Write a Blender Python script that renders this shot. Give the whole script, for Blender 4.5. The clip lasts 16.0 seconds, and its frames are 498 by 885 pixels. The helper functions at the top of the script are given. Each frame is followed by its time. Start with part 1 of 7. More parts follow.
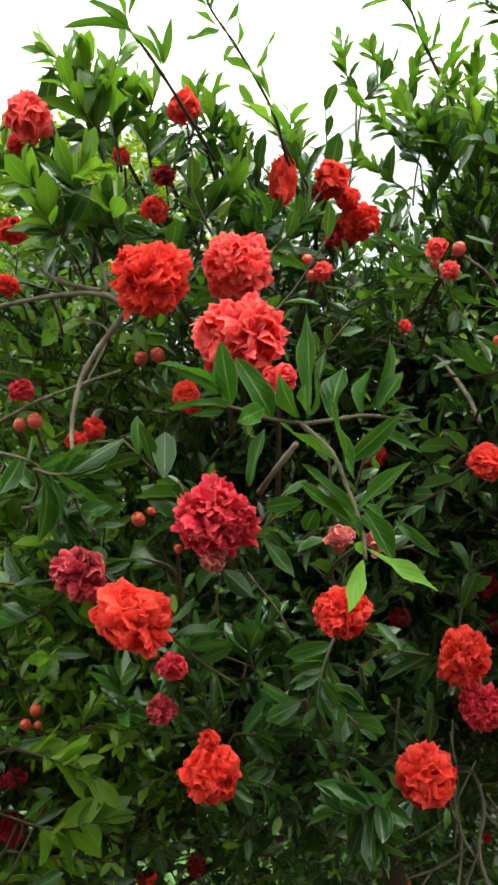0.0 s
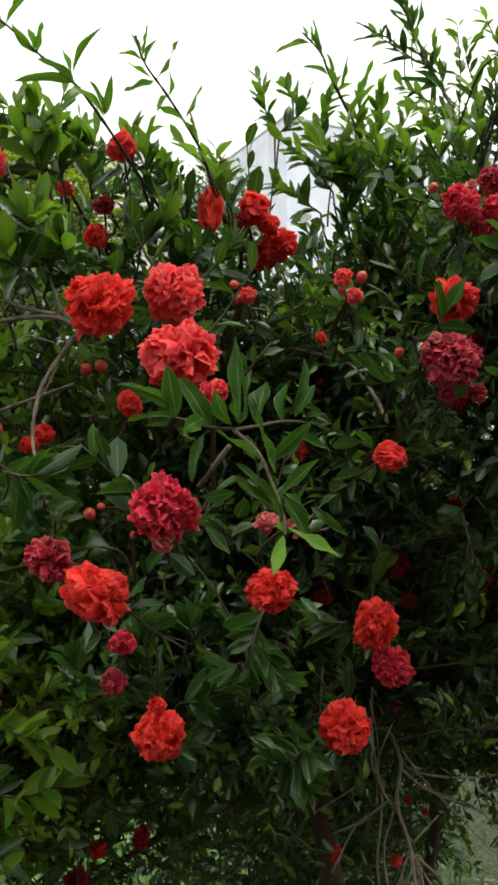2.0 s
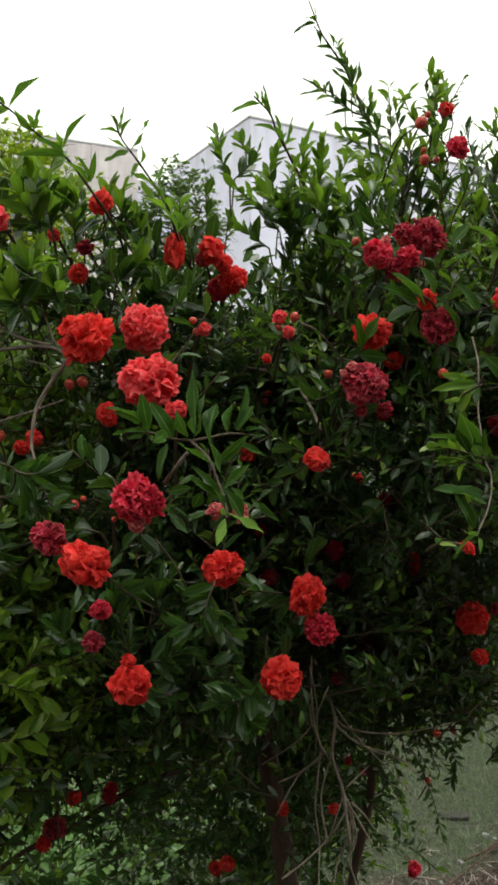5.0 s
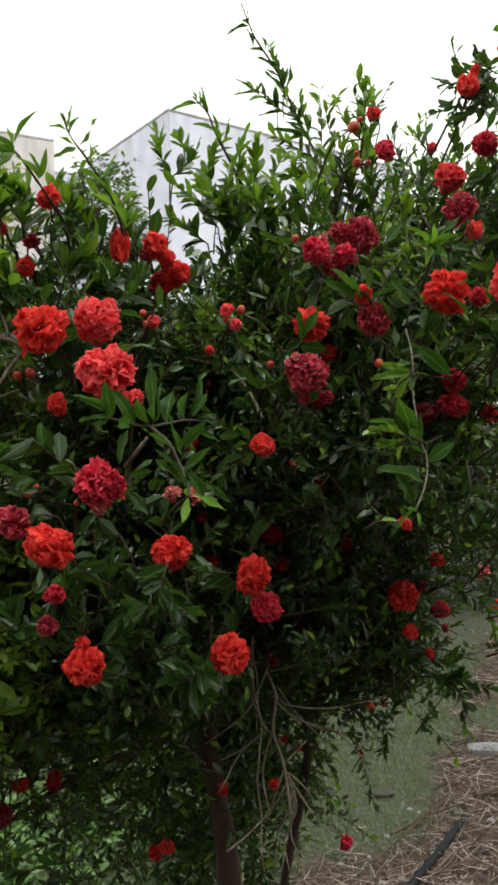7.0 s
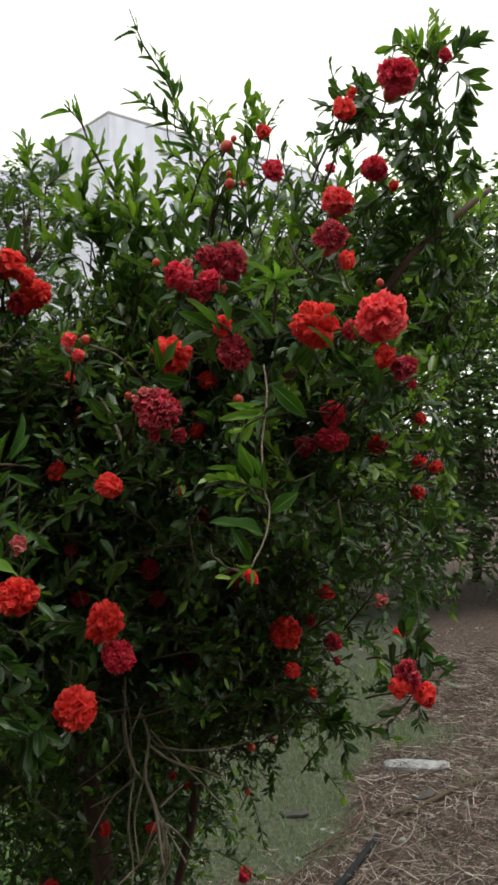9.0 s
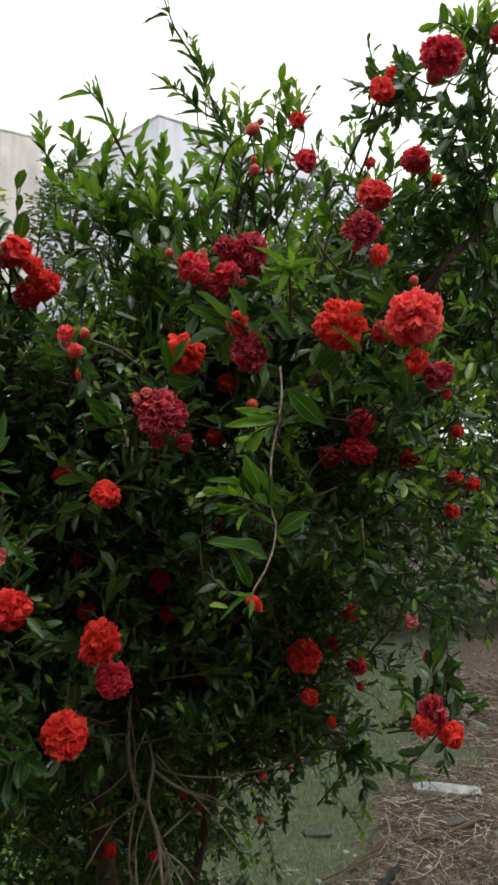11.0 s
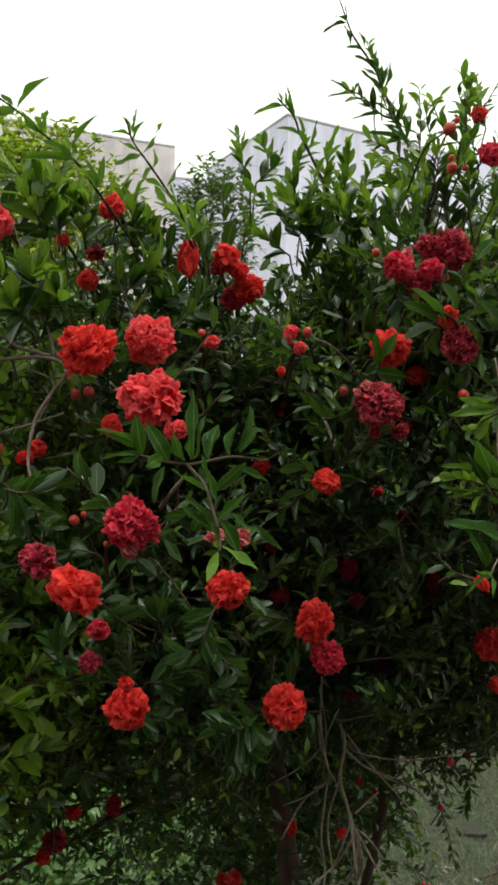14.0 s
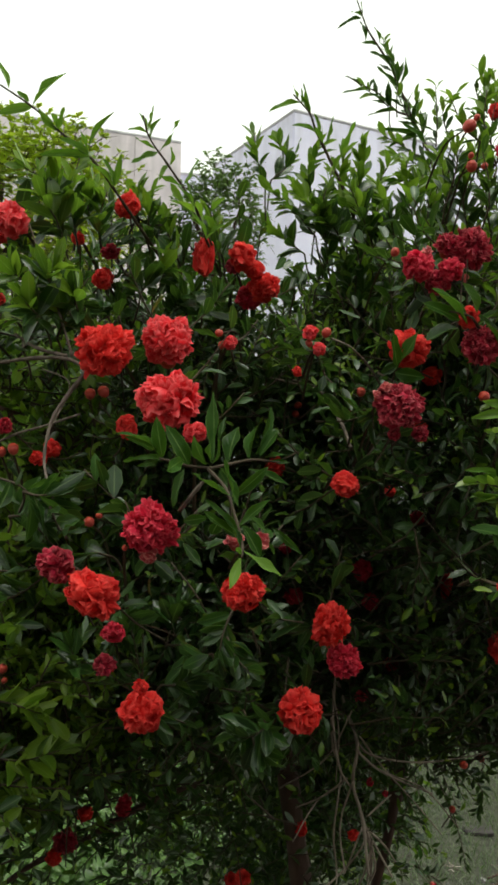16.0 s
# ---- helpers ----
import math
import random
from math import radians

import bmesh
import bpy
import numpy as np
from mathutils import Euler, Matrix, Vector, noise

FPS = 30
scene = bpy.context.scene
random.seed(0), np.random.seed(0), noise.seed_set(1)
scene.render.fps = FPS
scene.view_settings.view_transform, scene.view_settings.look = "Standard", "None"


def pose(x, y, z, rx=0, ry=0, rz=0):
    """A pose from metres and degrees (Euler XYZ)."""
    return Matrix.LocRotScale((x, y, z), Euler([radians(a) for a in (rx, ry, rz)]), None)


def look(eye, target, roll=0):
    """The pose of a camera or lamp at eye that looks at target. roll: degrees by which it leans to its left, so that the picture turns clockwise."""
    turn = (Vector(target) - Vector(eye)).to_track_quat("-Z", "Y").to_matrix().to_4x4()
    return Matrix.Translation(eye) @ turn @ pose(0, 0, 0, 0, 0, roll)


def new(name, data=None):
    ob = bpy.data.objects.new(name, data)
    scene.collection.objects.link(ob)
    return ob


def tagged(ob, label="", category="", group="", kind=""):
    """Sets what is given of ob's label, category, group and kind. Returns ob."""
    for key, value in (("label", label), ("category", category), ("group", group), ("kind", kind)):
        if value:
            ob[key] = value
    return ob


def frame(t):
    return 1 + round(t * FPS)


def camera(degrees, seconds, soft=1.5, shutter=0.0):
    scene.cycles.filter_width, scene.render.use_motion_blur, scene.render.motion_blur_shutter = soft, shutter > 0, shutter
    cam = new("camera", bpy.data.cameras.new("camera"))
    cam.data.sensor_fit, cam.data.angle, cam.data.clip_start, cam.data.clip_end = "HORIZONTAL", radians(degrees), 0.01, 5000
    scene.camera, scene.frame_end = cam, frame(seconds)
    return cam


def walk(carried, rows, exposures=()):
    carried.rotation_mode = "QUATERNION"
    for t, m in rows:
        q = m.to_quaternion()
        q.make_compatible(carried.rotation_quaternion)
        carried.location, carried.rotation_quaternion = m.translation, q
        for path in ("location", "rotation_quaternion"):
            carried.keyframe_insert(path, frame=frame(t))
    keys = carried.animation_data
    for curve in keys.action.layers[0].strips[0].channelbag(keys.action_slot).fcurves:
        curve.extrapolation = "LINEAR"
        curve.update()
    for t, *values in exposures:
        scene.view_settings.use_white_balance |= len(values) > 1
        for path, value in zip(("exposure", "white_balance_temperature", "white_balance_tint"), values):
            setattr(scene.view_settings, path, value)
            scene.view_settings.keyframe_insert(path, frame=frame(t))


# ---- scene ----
cam = camera(35.0, 16.0, soft=3.0)
PATH = [
    (0, (0.028, 0.057, 1.653), (-0.042, 2.056, 1.663), 0.5),
    (0.5, (0.041, 0.031, 1.657), (0.033, 2.031, 1.664), 0.1),
    (1, (0.033, 0.011, 1.659), (0.073, 2.011, 1.659), -0.2),
    (1.5, (0.025, -0.014, 1.66), (0.092, 1.985, 1.662), -0.5),
    (2, (0.023, -0.032, 1.656), (0.134, 1.965, 1.658), -0.7),
    (2.5, (0.041, -0.051, 1.664), (0.187, 1.943, 1.677), -0.6),
    (3, (0.073, -0.068, 1.67), (0.219, 1.927, 1.684), 0.8),
    (3.5, (0.111, -0.095, 1.666), (0.22, 1.902, 1.678), 1.2),
    (3.7, (0.111, -0.099, 1.663), (0.188, 1.899, 1.676), 1.1),
    (5.8, (-0.02, -0.248, 1.667), (0.294, 1.727, 1.644), -1.1),
    (6, (-0.014, -0.251, 1.664), (0.321, 1.721, 1.643), -1.1),
    (6.5, (-0.008, -0.248, 1.66), (0.369, 1.716, 1.636), -1.1),
    (7, (-0.012, -0.232, 1.658), (0.387, 1.727, 1.632), -1.0),
    (7.5, (-0.01, -0.227, 1.661), (0.399, 1.73, 1.631), -0.4),
    (8, (0.017, -0.23, 1.676), (0.472, 1.717, 1.646), 0.0),
    (8.5, (0.057, -0.228, 1.688), (0.581, 1.703, 1.672), 0.1),
    (8.7, (0.073, -0.217, 1.69), (0.613, 1.709, 1.677), 0.0),
    (10.8, (0.144, -0.128, 1.7), (0.639, 1.81, 1.703), 2.1),
    (11, (0.14, -0.127, 1.696), (0.586, 1.823, 1.697), 2.1),
    (11.5, (0.123, -0.139, 1.691), (0.484, 1.828, 1.687), 1.9),
    (12, (0.1, -0.147, 1.69), (0.421, 1.827, 1.685), 1.5),
    (12.5, (0.064, -0.141, 1.687), (0.35, 1.838, 1.681), 1.4),
    (13, (0.033, -0.137, 1.683), (0.237, 1.853, 1.672), 1.4),
    (13.5, (0.039, -0.154, 1.686), (0.188, 1.84, 1.671), 1.4),
    (14, (0.048, -0.161, 1.687), (0.176, 1.835, 1.671), 1.3),
    (14.5, (0.038, -0.153, 1.686), (0.158, 1.843, 1.667), 1.3),
    (15, (0.041, -0.152, 1.686), (0.159, 1.844, 1.666), 1.3),
    (15.5, (0.051, -0.157, 1.689), (0.164, 1.839, 1.666), 1.2),
    (16, (0.036, -0.151, 1.692), (0.152, 1.846, 1.666), 1.5),
]
EXPOSURES = [(0, 1.70, 6750, -14), (1, 1.27, 6720, -9), (2, 0.92, 6680, -4), (3, 0.67, 6650, 1.5), (3.5, 0.71, 6650, 1.5), (6, 0.67, 6650, 1.5), (7.5, 0.81, 6650, 1.5), (8.5, 0.71, 6650, 1.5), (11, 0.71, 6650, 1.5), (12.5, 0.83, 6650, 1.5), (13.5, 0.71, 6650, 1.5), (14.5, 0.55, 6650, 1.5), (16, 0.53, 6650, 1.5)]
walk(cam, [(t, look(eye, target, roll)) for t, eye, target, roll in PATH], EXPOSURES)

# ---- sky and light: bright overcast ----
world = bpy.data.worlds.new("overcast_sky")
scene.world = world
world.use_nodes = True
wn, wl = world.node_tree.nodes, world.node_tree.links
sky = wn.new("ShaderNodeTexSky")
sky.sky_type, sky.sun_disc = "NISHITA", False
sky.sun_elevation, sky.sun_rotation = radians(77), radians(127)
sky.air_density, sky.dust_density = 1.0, 4.0
veil = wn.new("ShaderNodeHueSaturation")
veil.inputs["Saturation"].default_value = 0.08
wl.new(sky.outputs[0], veil.inputs["Color"])
cloud = wn.new("ShaderNodeMix")
cloud.data_type = "RGBA"
cloud.inputs[0].default_value, cloud.inputs[7].default_value = 0.75, (9.1, 9.3, 8.7, 1)
wl.new(veil.outputs[0], cloud.inputs[6])
wl.new(cloud.outputs[2], wn["Background"].inputs["Color"])
wn["Background"].inputs["Strength"].default_value = 0.12

sun = new("sun", bpy.data.lights.new("sun", "SUN"))
sun.data.energy, sun.data.angle, sun.data.color = 1.2, radians(30), (1.0, 0.97, 0.92)
sun.matrix_world = look((1.6, -1.2, 9.0), (0, 0, 0))


# ---- materials ----
def material(name, rough=0.6, spec=0.5):
    m = bpy.data.materials.new(name)
    m.use_nodes = True
    p = m.node_tree.nodes["Principled BSDF"]
    p.inputs["Roughness"].default_value = rough
    p.inputs["Specular IOR Level"].default_value = spec
    return m, m.node_tree.nodes, m.node_tree.links, p


def ramp(n, l, source, *stops):
    r = n.new("ShaderNodeValToRGB")
    while len(r.color_ramp.elements) < len(stops):
        r.color_ramp.elements.new(0.5)
    for e, (at, c) in zip(r.color_ramp.elements, stops):
        e.position, e.color = at, (*c, 1)
    l.new(source, r.inputs[0])
    return r.outputs[0]


def noise_tex(n, l, scale, detail=4, coords="Object", stretch=None):
    c = n.new("ShaderNodeTexCoord")
    t = n.new("ShaderNodeTexNoise")
    t.inputs["Scale"].default_value, t.inputs["Detail"].default_value = scale, detail
    if stretch:
        mp = n.new("ShaderNodeMapping")
        mp.inputs["Scale"].default_value = stretch
        l.new(c.outputs[coords], mp.inputs[0])
        l.new(mp.outputs[0], t.inputs["Vector"])
    else:
        l.new(c.outputs[coords], t.inputs["Vector"])
    return t.outputs["Fac"]


def mixed(n, l, fac, a, b, mode="MIX"):
    x = n.new("ShaderNodeMix")
    x.data_type, x.blend_type = "RGBA", mode
    for sock, v in ((x.inputs[0], fac), (x.inputs[6], a), (x.inputs[7], b)):
        if isinstance(v, (int, float)):
            sock.default_value = v
        elif isinstance(v, tuple):
            sock.default_value = (*v, 1)
        else:
            l.new(v, sock)
    return x.outputs[2]


def bumped(n, l, p, height, strength=0.4, distance=0.002):
    b = n.new("ShaderNodeBump")
    b.inputs["Strength"].default_value, b.inputs["Distance"].default_value = strength, distance
    l.new(height, b.inputs["Height"])
    l.new(b.outputs[0], p.inputs["Normal"])


def leaf_material(name, dark, mid, light, single=False, thin=0.34, glow=0.45):
    m, n, l, p = material(name, 0.34 if single else 0.28, 0.10 if single else 0.44)
    if single:
        rnd = n.new("ShaderNodeObjectInfo").outputs["Random"]
    else:
        rnd = n.new("ShaderNodeNewGeometry").outputs["Random Per Island"]
    base = ramp(n, l, rnd, (0.0, dark), (0.55, mid), (1.0, light))
    blotch = noise_tex(n, l, 40.0, 3)
    base = mixed(n, l, ramp(n, l, blotch, (0.35, (0, 0, 0)), (0.8, (0.5, 0.5, 0.5))), base, light)
    uv = n.new("ShaderNodeTexCoord").outputs["UV"]
    sep = n.new("ShaderNodeSeparateXYZ")
    l.new(uv, sep.inputs[0])
    rib = ramp(n, l, sep.outputs[0], (0.0, (0.4, 0.4, 0.4)), (0.06, (0, 0, 0)), (0.44, (0, 0, 0)), (0.5, (0.55, 0.55, 0.55)), (0.56, (0, 0, 0)), (0.94, (0, 0, 0)), (1.0, (0.4, 0.4, 0.4)))
    base = mixed(n, l, rib, base, (0.20, 0.30, 0.09))
    l.new(base, p.inputs["Base Color"])
    wave = n.new("ShaderNodeTexWave")
    wave.inputs["Scale"].default_value, wave.inputs["Distortion"].default_value = 3.0, 1.5
    wave.bands_direction = "DIAGONAL"
    l.new(uv, wave.inputs["Vector"])
    bumped(n, l, p, wave.outputs["Fac"], 0.22 if single else 0.07, 0.0008)
    tr = n.new("ShaderNodeBsdfTranslucent")
    l.new(mixed(n, l, glow, base, (0.22, 0.42, 0.03)), tr.inputs["Color"])
    mx = n.new("ShaderNodeMixShader")
    mx.inputs[0].default_value = thin
    l.new(p.outputs[0], mx.inputs[1])
    l.new(tr.outputs[0], mx.inputs[2])
    l.new(mx.outputs[0], n["Material Output"].inputs["Surface"])
    return m


def petal_material(name, deep, mid, pale, rim, thin=0.25):
    m, n, l, p = material(name, 0.55, 0.25)
    rnd = n.new("ShaderNodeNewGeometry").outputs["Random Per Island"]
    base = ramp(n, l, rnd, (0.0, deep), (0.6, mid), (1.0, pale))
    uv = n.new("ShaderNodeTexCoord").outputs["UV"]
    sep = n.new("ShaderNodeSeparateXYZ")
    l.new(uv, sep.inputs[0])
    edge = ramp(n, l, sep.outputs[1], (0.0, (0, 0, 0)), (0.84, (0, 0, 0)), (1.0, (0.6, 0.6, 0.6)))
    base = mixed(n, l, edge, base, rim)
    crinkle = noise_tex(n, l, 9.0, 5)
    base = mixed(n, l, ramp(n, l, crinkle, (0.4, (0, 0, 0)), (0.8, (0.4, 0.4, 0.4))), base, deep)
    l.new(base, p.inputs["Base Color"])
    bumped(n, l, p, crinkle, 0.55, 0.006)
    tr = n.new("ShaderNodeBsdfTranslucent")
    l.new(base, tr.inputs["Color"])
    mx = n.new("ShaderNodeMixShader")
    mx.inputs[0].default_value = thin
    l.new(p.outputs[0], mx.inputs[1])
    l.new(tr.outputs[0], mx.inputs[2])
    l.new(mx.outputs[0], n["Material Output"].inputs["Surface"])
    return m


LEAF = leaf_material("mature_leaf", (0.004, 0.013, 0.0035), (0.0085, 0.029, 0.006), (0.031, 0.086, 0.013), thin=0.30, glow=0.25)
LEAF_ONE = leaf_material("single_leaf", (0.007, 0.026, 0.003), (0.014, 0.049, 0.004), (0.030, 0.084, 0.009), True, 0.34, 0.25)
# bright colour of young leaves, also painted light on the crown's flanks and top
LEAF_YOUNG_LIT = leaf_material("young_and_lit_leaf", (0.028, 0.074, 0.007), (0.086, 0.160, 0.010), (0.18, 0.27, 0.022), thin=0.45)
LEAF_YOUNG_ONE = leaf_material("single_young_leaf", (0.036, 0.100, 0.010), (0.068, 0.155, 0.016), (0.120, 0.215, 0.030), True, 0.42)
LEAF_WEED = leaf_material("weed_leaf", (0.035, 0.080, 0.020), (0.070, 0.145, 0.036), (0.125, 0.205, 0.058))
LEAF_FAR = leaf_material("hedge_leaf", (0.03, 0.055, 0.025), (0.05, 0.085, 0.035), (0.09, 0.13, 0.06))
LEAF_LIME = leaf_material("lime_leaf", (0.30, 0.40, 0.02), (0.44, 0.55, 0.03), (0.57, 0.65, 0.05))
LEAF_FERNY = leaf_material("feathery_leaf", (0.07, 0.12, 0.035), (0.11, 0.18, 0.05), (0.17, 0.25, 0.08))
PETAL = petal_material("scarlet_petal", (0.68, 0.013, 0.015), (0.88, 0.030, 0.028), (0.93, 0.058, 0.046), (0.97, 0.13, 0.11), 0.38)
PETAL_CORAL = petal_material("coral_petal", (0.74, 0.017, 0.030), (0.91, 0.038, 0.056), (0.95, 0.076, 0.094), (0.97, 0.24, 0.25), 0.38)
PETAL_CRIMSON = petal_material("crimson_petal", (0.46, 0.006, 0.026), (0.71, 0.013, 0.058), (0.81, 0.030, 0.090), (0.86, 0.12, 0.17), 0.36)
PETAL_DARK = petal_material("withered_petal", (0.20, 0.003, 0.016), (0.48, 0.010, 0.045), (0.64, 0.030, 0.080), (0.76, 0.16, 0.19), 0.28)
PETAL_PINK = petal_material("faded_pink_petal", (0.50, 0.045, 0.065), (0.66, 0.12, 0.13), (0.76, 0.24, 0.22), (0.86, 0.52, 0.46))


def plain_material(name, a, b, scale, rough, bump=0.4, distance=0.002, stretch=None, spec=0.3):
    m, n, l, p = material(name, rough, spec)
    f = noise_tex(n, l, scale, 6, stretch=stretch)
    g = noise_tex(n, l, scale * 0.13, 3)
    col = ramp(n, l, f, (0.25, a), (0.75, b))
    col = mixed(n, l, ramp(n, l, g, (0.35, (0, 0, 0)), (0.7, (0.6, 0.6, 0.6))), col, a)
    l.new(col, p.inputs["Base Color"])
    bumped(n, l, p, f, bump, distance)
    return m


CALYX = plain_material("calyx_skin", (0.36, 0.030, 0.020), (0.55, 0.085, 0.045), 60, 0.35, 0.1)
BUD = plain_material("bud_skin", (0.34, 0.030, 0.026), (0.52, 0.095, 0.070), 50, 0.35, 0.1)
BARK = plain_material("bark", (0.035, 0.020, 0.015), (0.105, 0.058, 0.042), 35, 0.9, 0.9, 0.006, (1, 1, 0.25))
BARK_GREY = plain_material("grey_twig_bark", (0.055, 0.040, 0.032), (0.25, 0.20, 0.165), 120, 0.9, 1.0, 0.004, (1, 1, 0.4))
TWIG_RED = plain_material("young_twig_bark", (0.030, 0.020, 0.012), (0.075, 0.052, 0.028), 80, 0.7, 0.3)
GRASS = leaf_material("grass_blade", (0.042, 0.068, 0.036), (0.095, 0.135, 0.082), (0.20, 0.225, 0.155))
DRY_TWIG = plain_material("dry_twig_bark", (0.14, 0.11, 0.09), (0.40, 0.33, 0.27), 70, 0.85, 0.5, 0.002, (1, 1, 0.4))
STRAW = plain_material("dry_straw", (0.05, 0.034, 0.030), (0.26, 0.185, 0.16), 20, 0.9, 0.2)
SLAB = plain_material("grey_slab", (0.13, 0.13, 0.145), (0.30, 0.295, 0.32), 18, 0.85, 0.6, 0.006)
STONE = plain_material("pale_stone", (0.14, 0.135, 0.13), (0.30, 0.29, 0.28), 25, 0.85, 0.5, 0.004)
BROWN_STONE = plain_material("brown_stone", (0.030, 0.026, 0.025), (0.070, 0.062, 0.058), 25, 0.9, 0.5, 0.004)
HOSE = plain_material("black_rubber", (0.006, 0.006, 0.008), (0.02, 0.02, 0.024), 40, 0.7, 0.1, spec=0.15)


def litter_material():
    """Dry stalks, each of its own shade from dark rotten brown to bleached grey."""
    m, n, l, p = material("dry_litter", 0.92, 0.2)
    rnd = n.new("ShaderNodeNewGeometry").outputs["Random Per Island"]
    col = ramp(n, l, rnd, (0.0, (0.018, 0.012, 0.010)), (0.40, (0.11, 0.075, 0.066)), (0.72, (0.32, 0.235, 0.215)), (1.0, (0.60, 0.52, 0.48)))
    patch = noise_tex(n, l, 3.5, 4)
    col = mixed(n, l, ramp(n, l, patch, (0.35, (0, 0, 0)), (0.7, (0.6, 0.6, 0.6))), col, (0.035, 0.025, 0.022))
    l.new(col, p.inputs["Base Color"])
    return m


LITTER = litter_material()


def soil_material():
    m, n, l, p = material("mulched_soil", 0.95, 0.2)
    fine = noise_tex(n, l, 45, 8)
    grown = n.new("ShaderNodeAttribute")
    grown.attribute_name = "turf"
    wide = grown.outputs["Fac"]
    soil = ramp(n, l, fine, (0.25, (0.018, 0.012, 0.010)), (0.5, (0.065, 0.045, 0.040)), (0.8, (0.15, 0.11, 0.10)))
    turf = ramp(n, l, fine, (0.2, (0.022, 0.026, 0.017)), (0.8, (0.085, 0.096, 0.066)))
    col = mixed(n, l, ramp(n, l, wide, (0.25, (0, 0, 0)), (0.75, (0.85, 0.85, 0.85))), soil, turf)
    l.new(col, p.inputs["Base Color"])
    bumped(n, l, p, fine, 0.9, 0.02)
    return m


SOIL = soil_material()


def plaster_material(name, shade, pale, soot):
    m, n, l, p = material(name, 0.9, 0.2)
    fine = noise_tex(n, l, 3.0, 8)
    streak = noise_tex(n, l, 1.0, 5, stretch=(0.8, 0.8, 0.35))
    col = ramp(n, l, fine, (0.3, shade), (0.7, pale))
    col = mixed(n, l, ramp(n, l, streak, (0.52, (0, 0, 0)), (0.85, (soot, soot, soot))), col, (0.45, 0.42, 0.44))
    # soot and rain stains run down from the roof edge
    sep = n.new("ShaderNodeSeparateXYZ")
    l.new(n.new("ShaderNodeTexCoord").outputs["Object"], sep.inputs[0])
    top = n.new("ShaderNodeMapRange")
    top.inputs["From Min"].default_value, top.inputs["From Max"].default_value = 5.9, 6.65
    l.new(sep.outputs[2], top.inputs["Value"])
    run = noise_tex(n, l, 1.0, 6, stretch=(3.5, 3.5, 0.5))
    stain = mixed(n, l, 1.0, ramp(n, l, run, (0.45, (0, 0, 0)), (0.75, (0.6, 0.6, 0.6))), ramp(n, l, top.outputs[0], (0.0, (0, 0, 0)), (1.0, (1, 1, 1))), "MULTIPLY")
    col = mixed(n, l, stain, col, (0.30, 0.28, 0.29))
    l.new(col, p.inputs["Base Color"])
    bumped(n, l, p, fine, 0.3, 0.01)
    return m


PLASTER = plaster_material("weathered_whitewash", (0.72, 0.70, 0.88), (0.82, 0.80, 0.96), 0.3)
BEIGE = plaster_material("stained_beige_plaster", (0.60, 0.53, 0.55), (0.78, 0.70, 0.73), 0.75)
COPING = plain_material("mossy_coping", (0.52, 0.51, 0.53), (0.80, 0.78, 0.80), 3, 0.95, 0.4, 0.01)
rng = np.random.default_rng(7)


# ---- builders ----
def mesh_object(name, verts, faces, mat, parent=None, label="", uvs=None, smooth=True):
    me = bpy.data.meshes.new(name)
    me.from_pydata([tuple(v) for v in verts] if not isinstance(verts, np.ndarray) else verts.tolist(), [], faces)
    if uvs is not None:
        me.uv_layers.new(name="UVMap").data.foreach_set("uv", uvs)
    me.polygons.foreach_set("use_smooth", [smooth] * len(me.polygons))
    me.materials.append(mat)
    me.update()
    ob = new(name, me)
    if parent:
        ob.parent = parent
        ob.matrix_parent_inverse = parent.matrix_world.inverted()
    if label:
        tagged(ob, label)
    return ob


def unit(v):
    return v / np.maximum(np.linalg.norm(v, axis=-1, keepdims=True), 1e-9)


LEAF_S = np.array([0.0, 0.17, 0.46, 0.78, 1.0])
LEAF_W = np.array([0.07, 0.56, 1.0, 0.84, 0.05])
FINE_S = np.linspace(0.0, 1.0, 11)
FINE_W = 0.04 + 0.96 * np.sin(np.pi * FINE_S) ** 0.82


def leaf_arrays(base, way, normal, length, width, bend, fold, wave, simple=False, fine=False, flat=False):
    """Vertices, faces and uvs of many leaves: a midrib, two blades folded along it, a bent tip and a wavy margin."""
    k = len(base)
    way = unit(way)
    side = unit(np.cross(way, normal))
    normal = np.cross(side, way)
    s, w = (np.array([0.0, 0.5, 1.0]), np.array([0.08, 1.0, 0.04])) if simple else (LEAF_S, LEAF_W)
    if fine:
        s, w = FINE_S, np.maximum(FINE_W, 0.03)
    m = len(s)
    u = np.array([-1.0, 1.0]) if flat else np.array([-1.0, 0.0, 1.0])
    c = len(u)
    S = np.repeat(s, c)
    U = np.tile(u, m)
    W = np.repeat(w, c)
    along = base[:, None] + way[:, None] * (length[:, None] * S)[..., None]
    across = side[:, None] * (width[:, None] * 0.5 * (U * W))[..., None]
    ripple = wave[:, None] * np.sin(S * 9.0 + U * 1.3 + length[:, None] * 400)
    up = length[:, None] * bend[:, None] * S ** 2 + width[:, None] * np.abs(U) * W * (0.5 * fold[:, None] + ripple)
    v = along + across + normal[:, None] * up[..., None]
    f = []
    for i in range(m - 1):
        for j in range(c - 1):
            a = i * c + j
            f.append((a, a + 1, a + c + 1, a + c))
    f = np.array(f)
    faces = (f[None] + (np.arange(k) * m * c)[:, None, None]).reshape(-1, 4)
    uv = np.stack([U * 0.5 + 0.5, S], 1)
    uvs = np.tile(uv[f.reshape(-1)].reshape(-1), k)
    return v.reshape(-1, 3), faces.tolist(), uvs


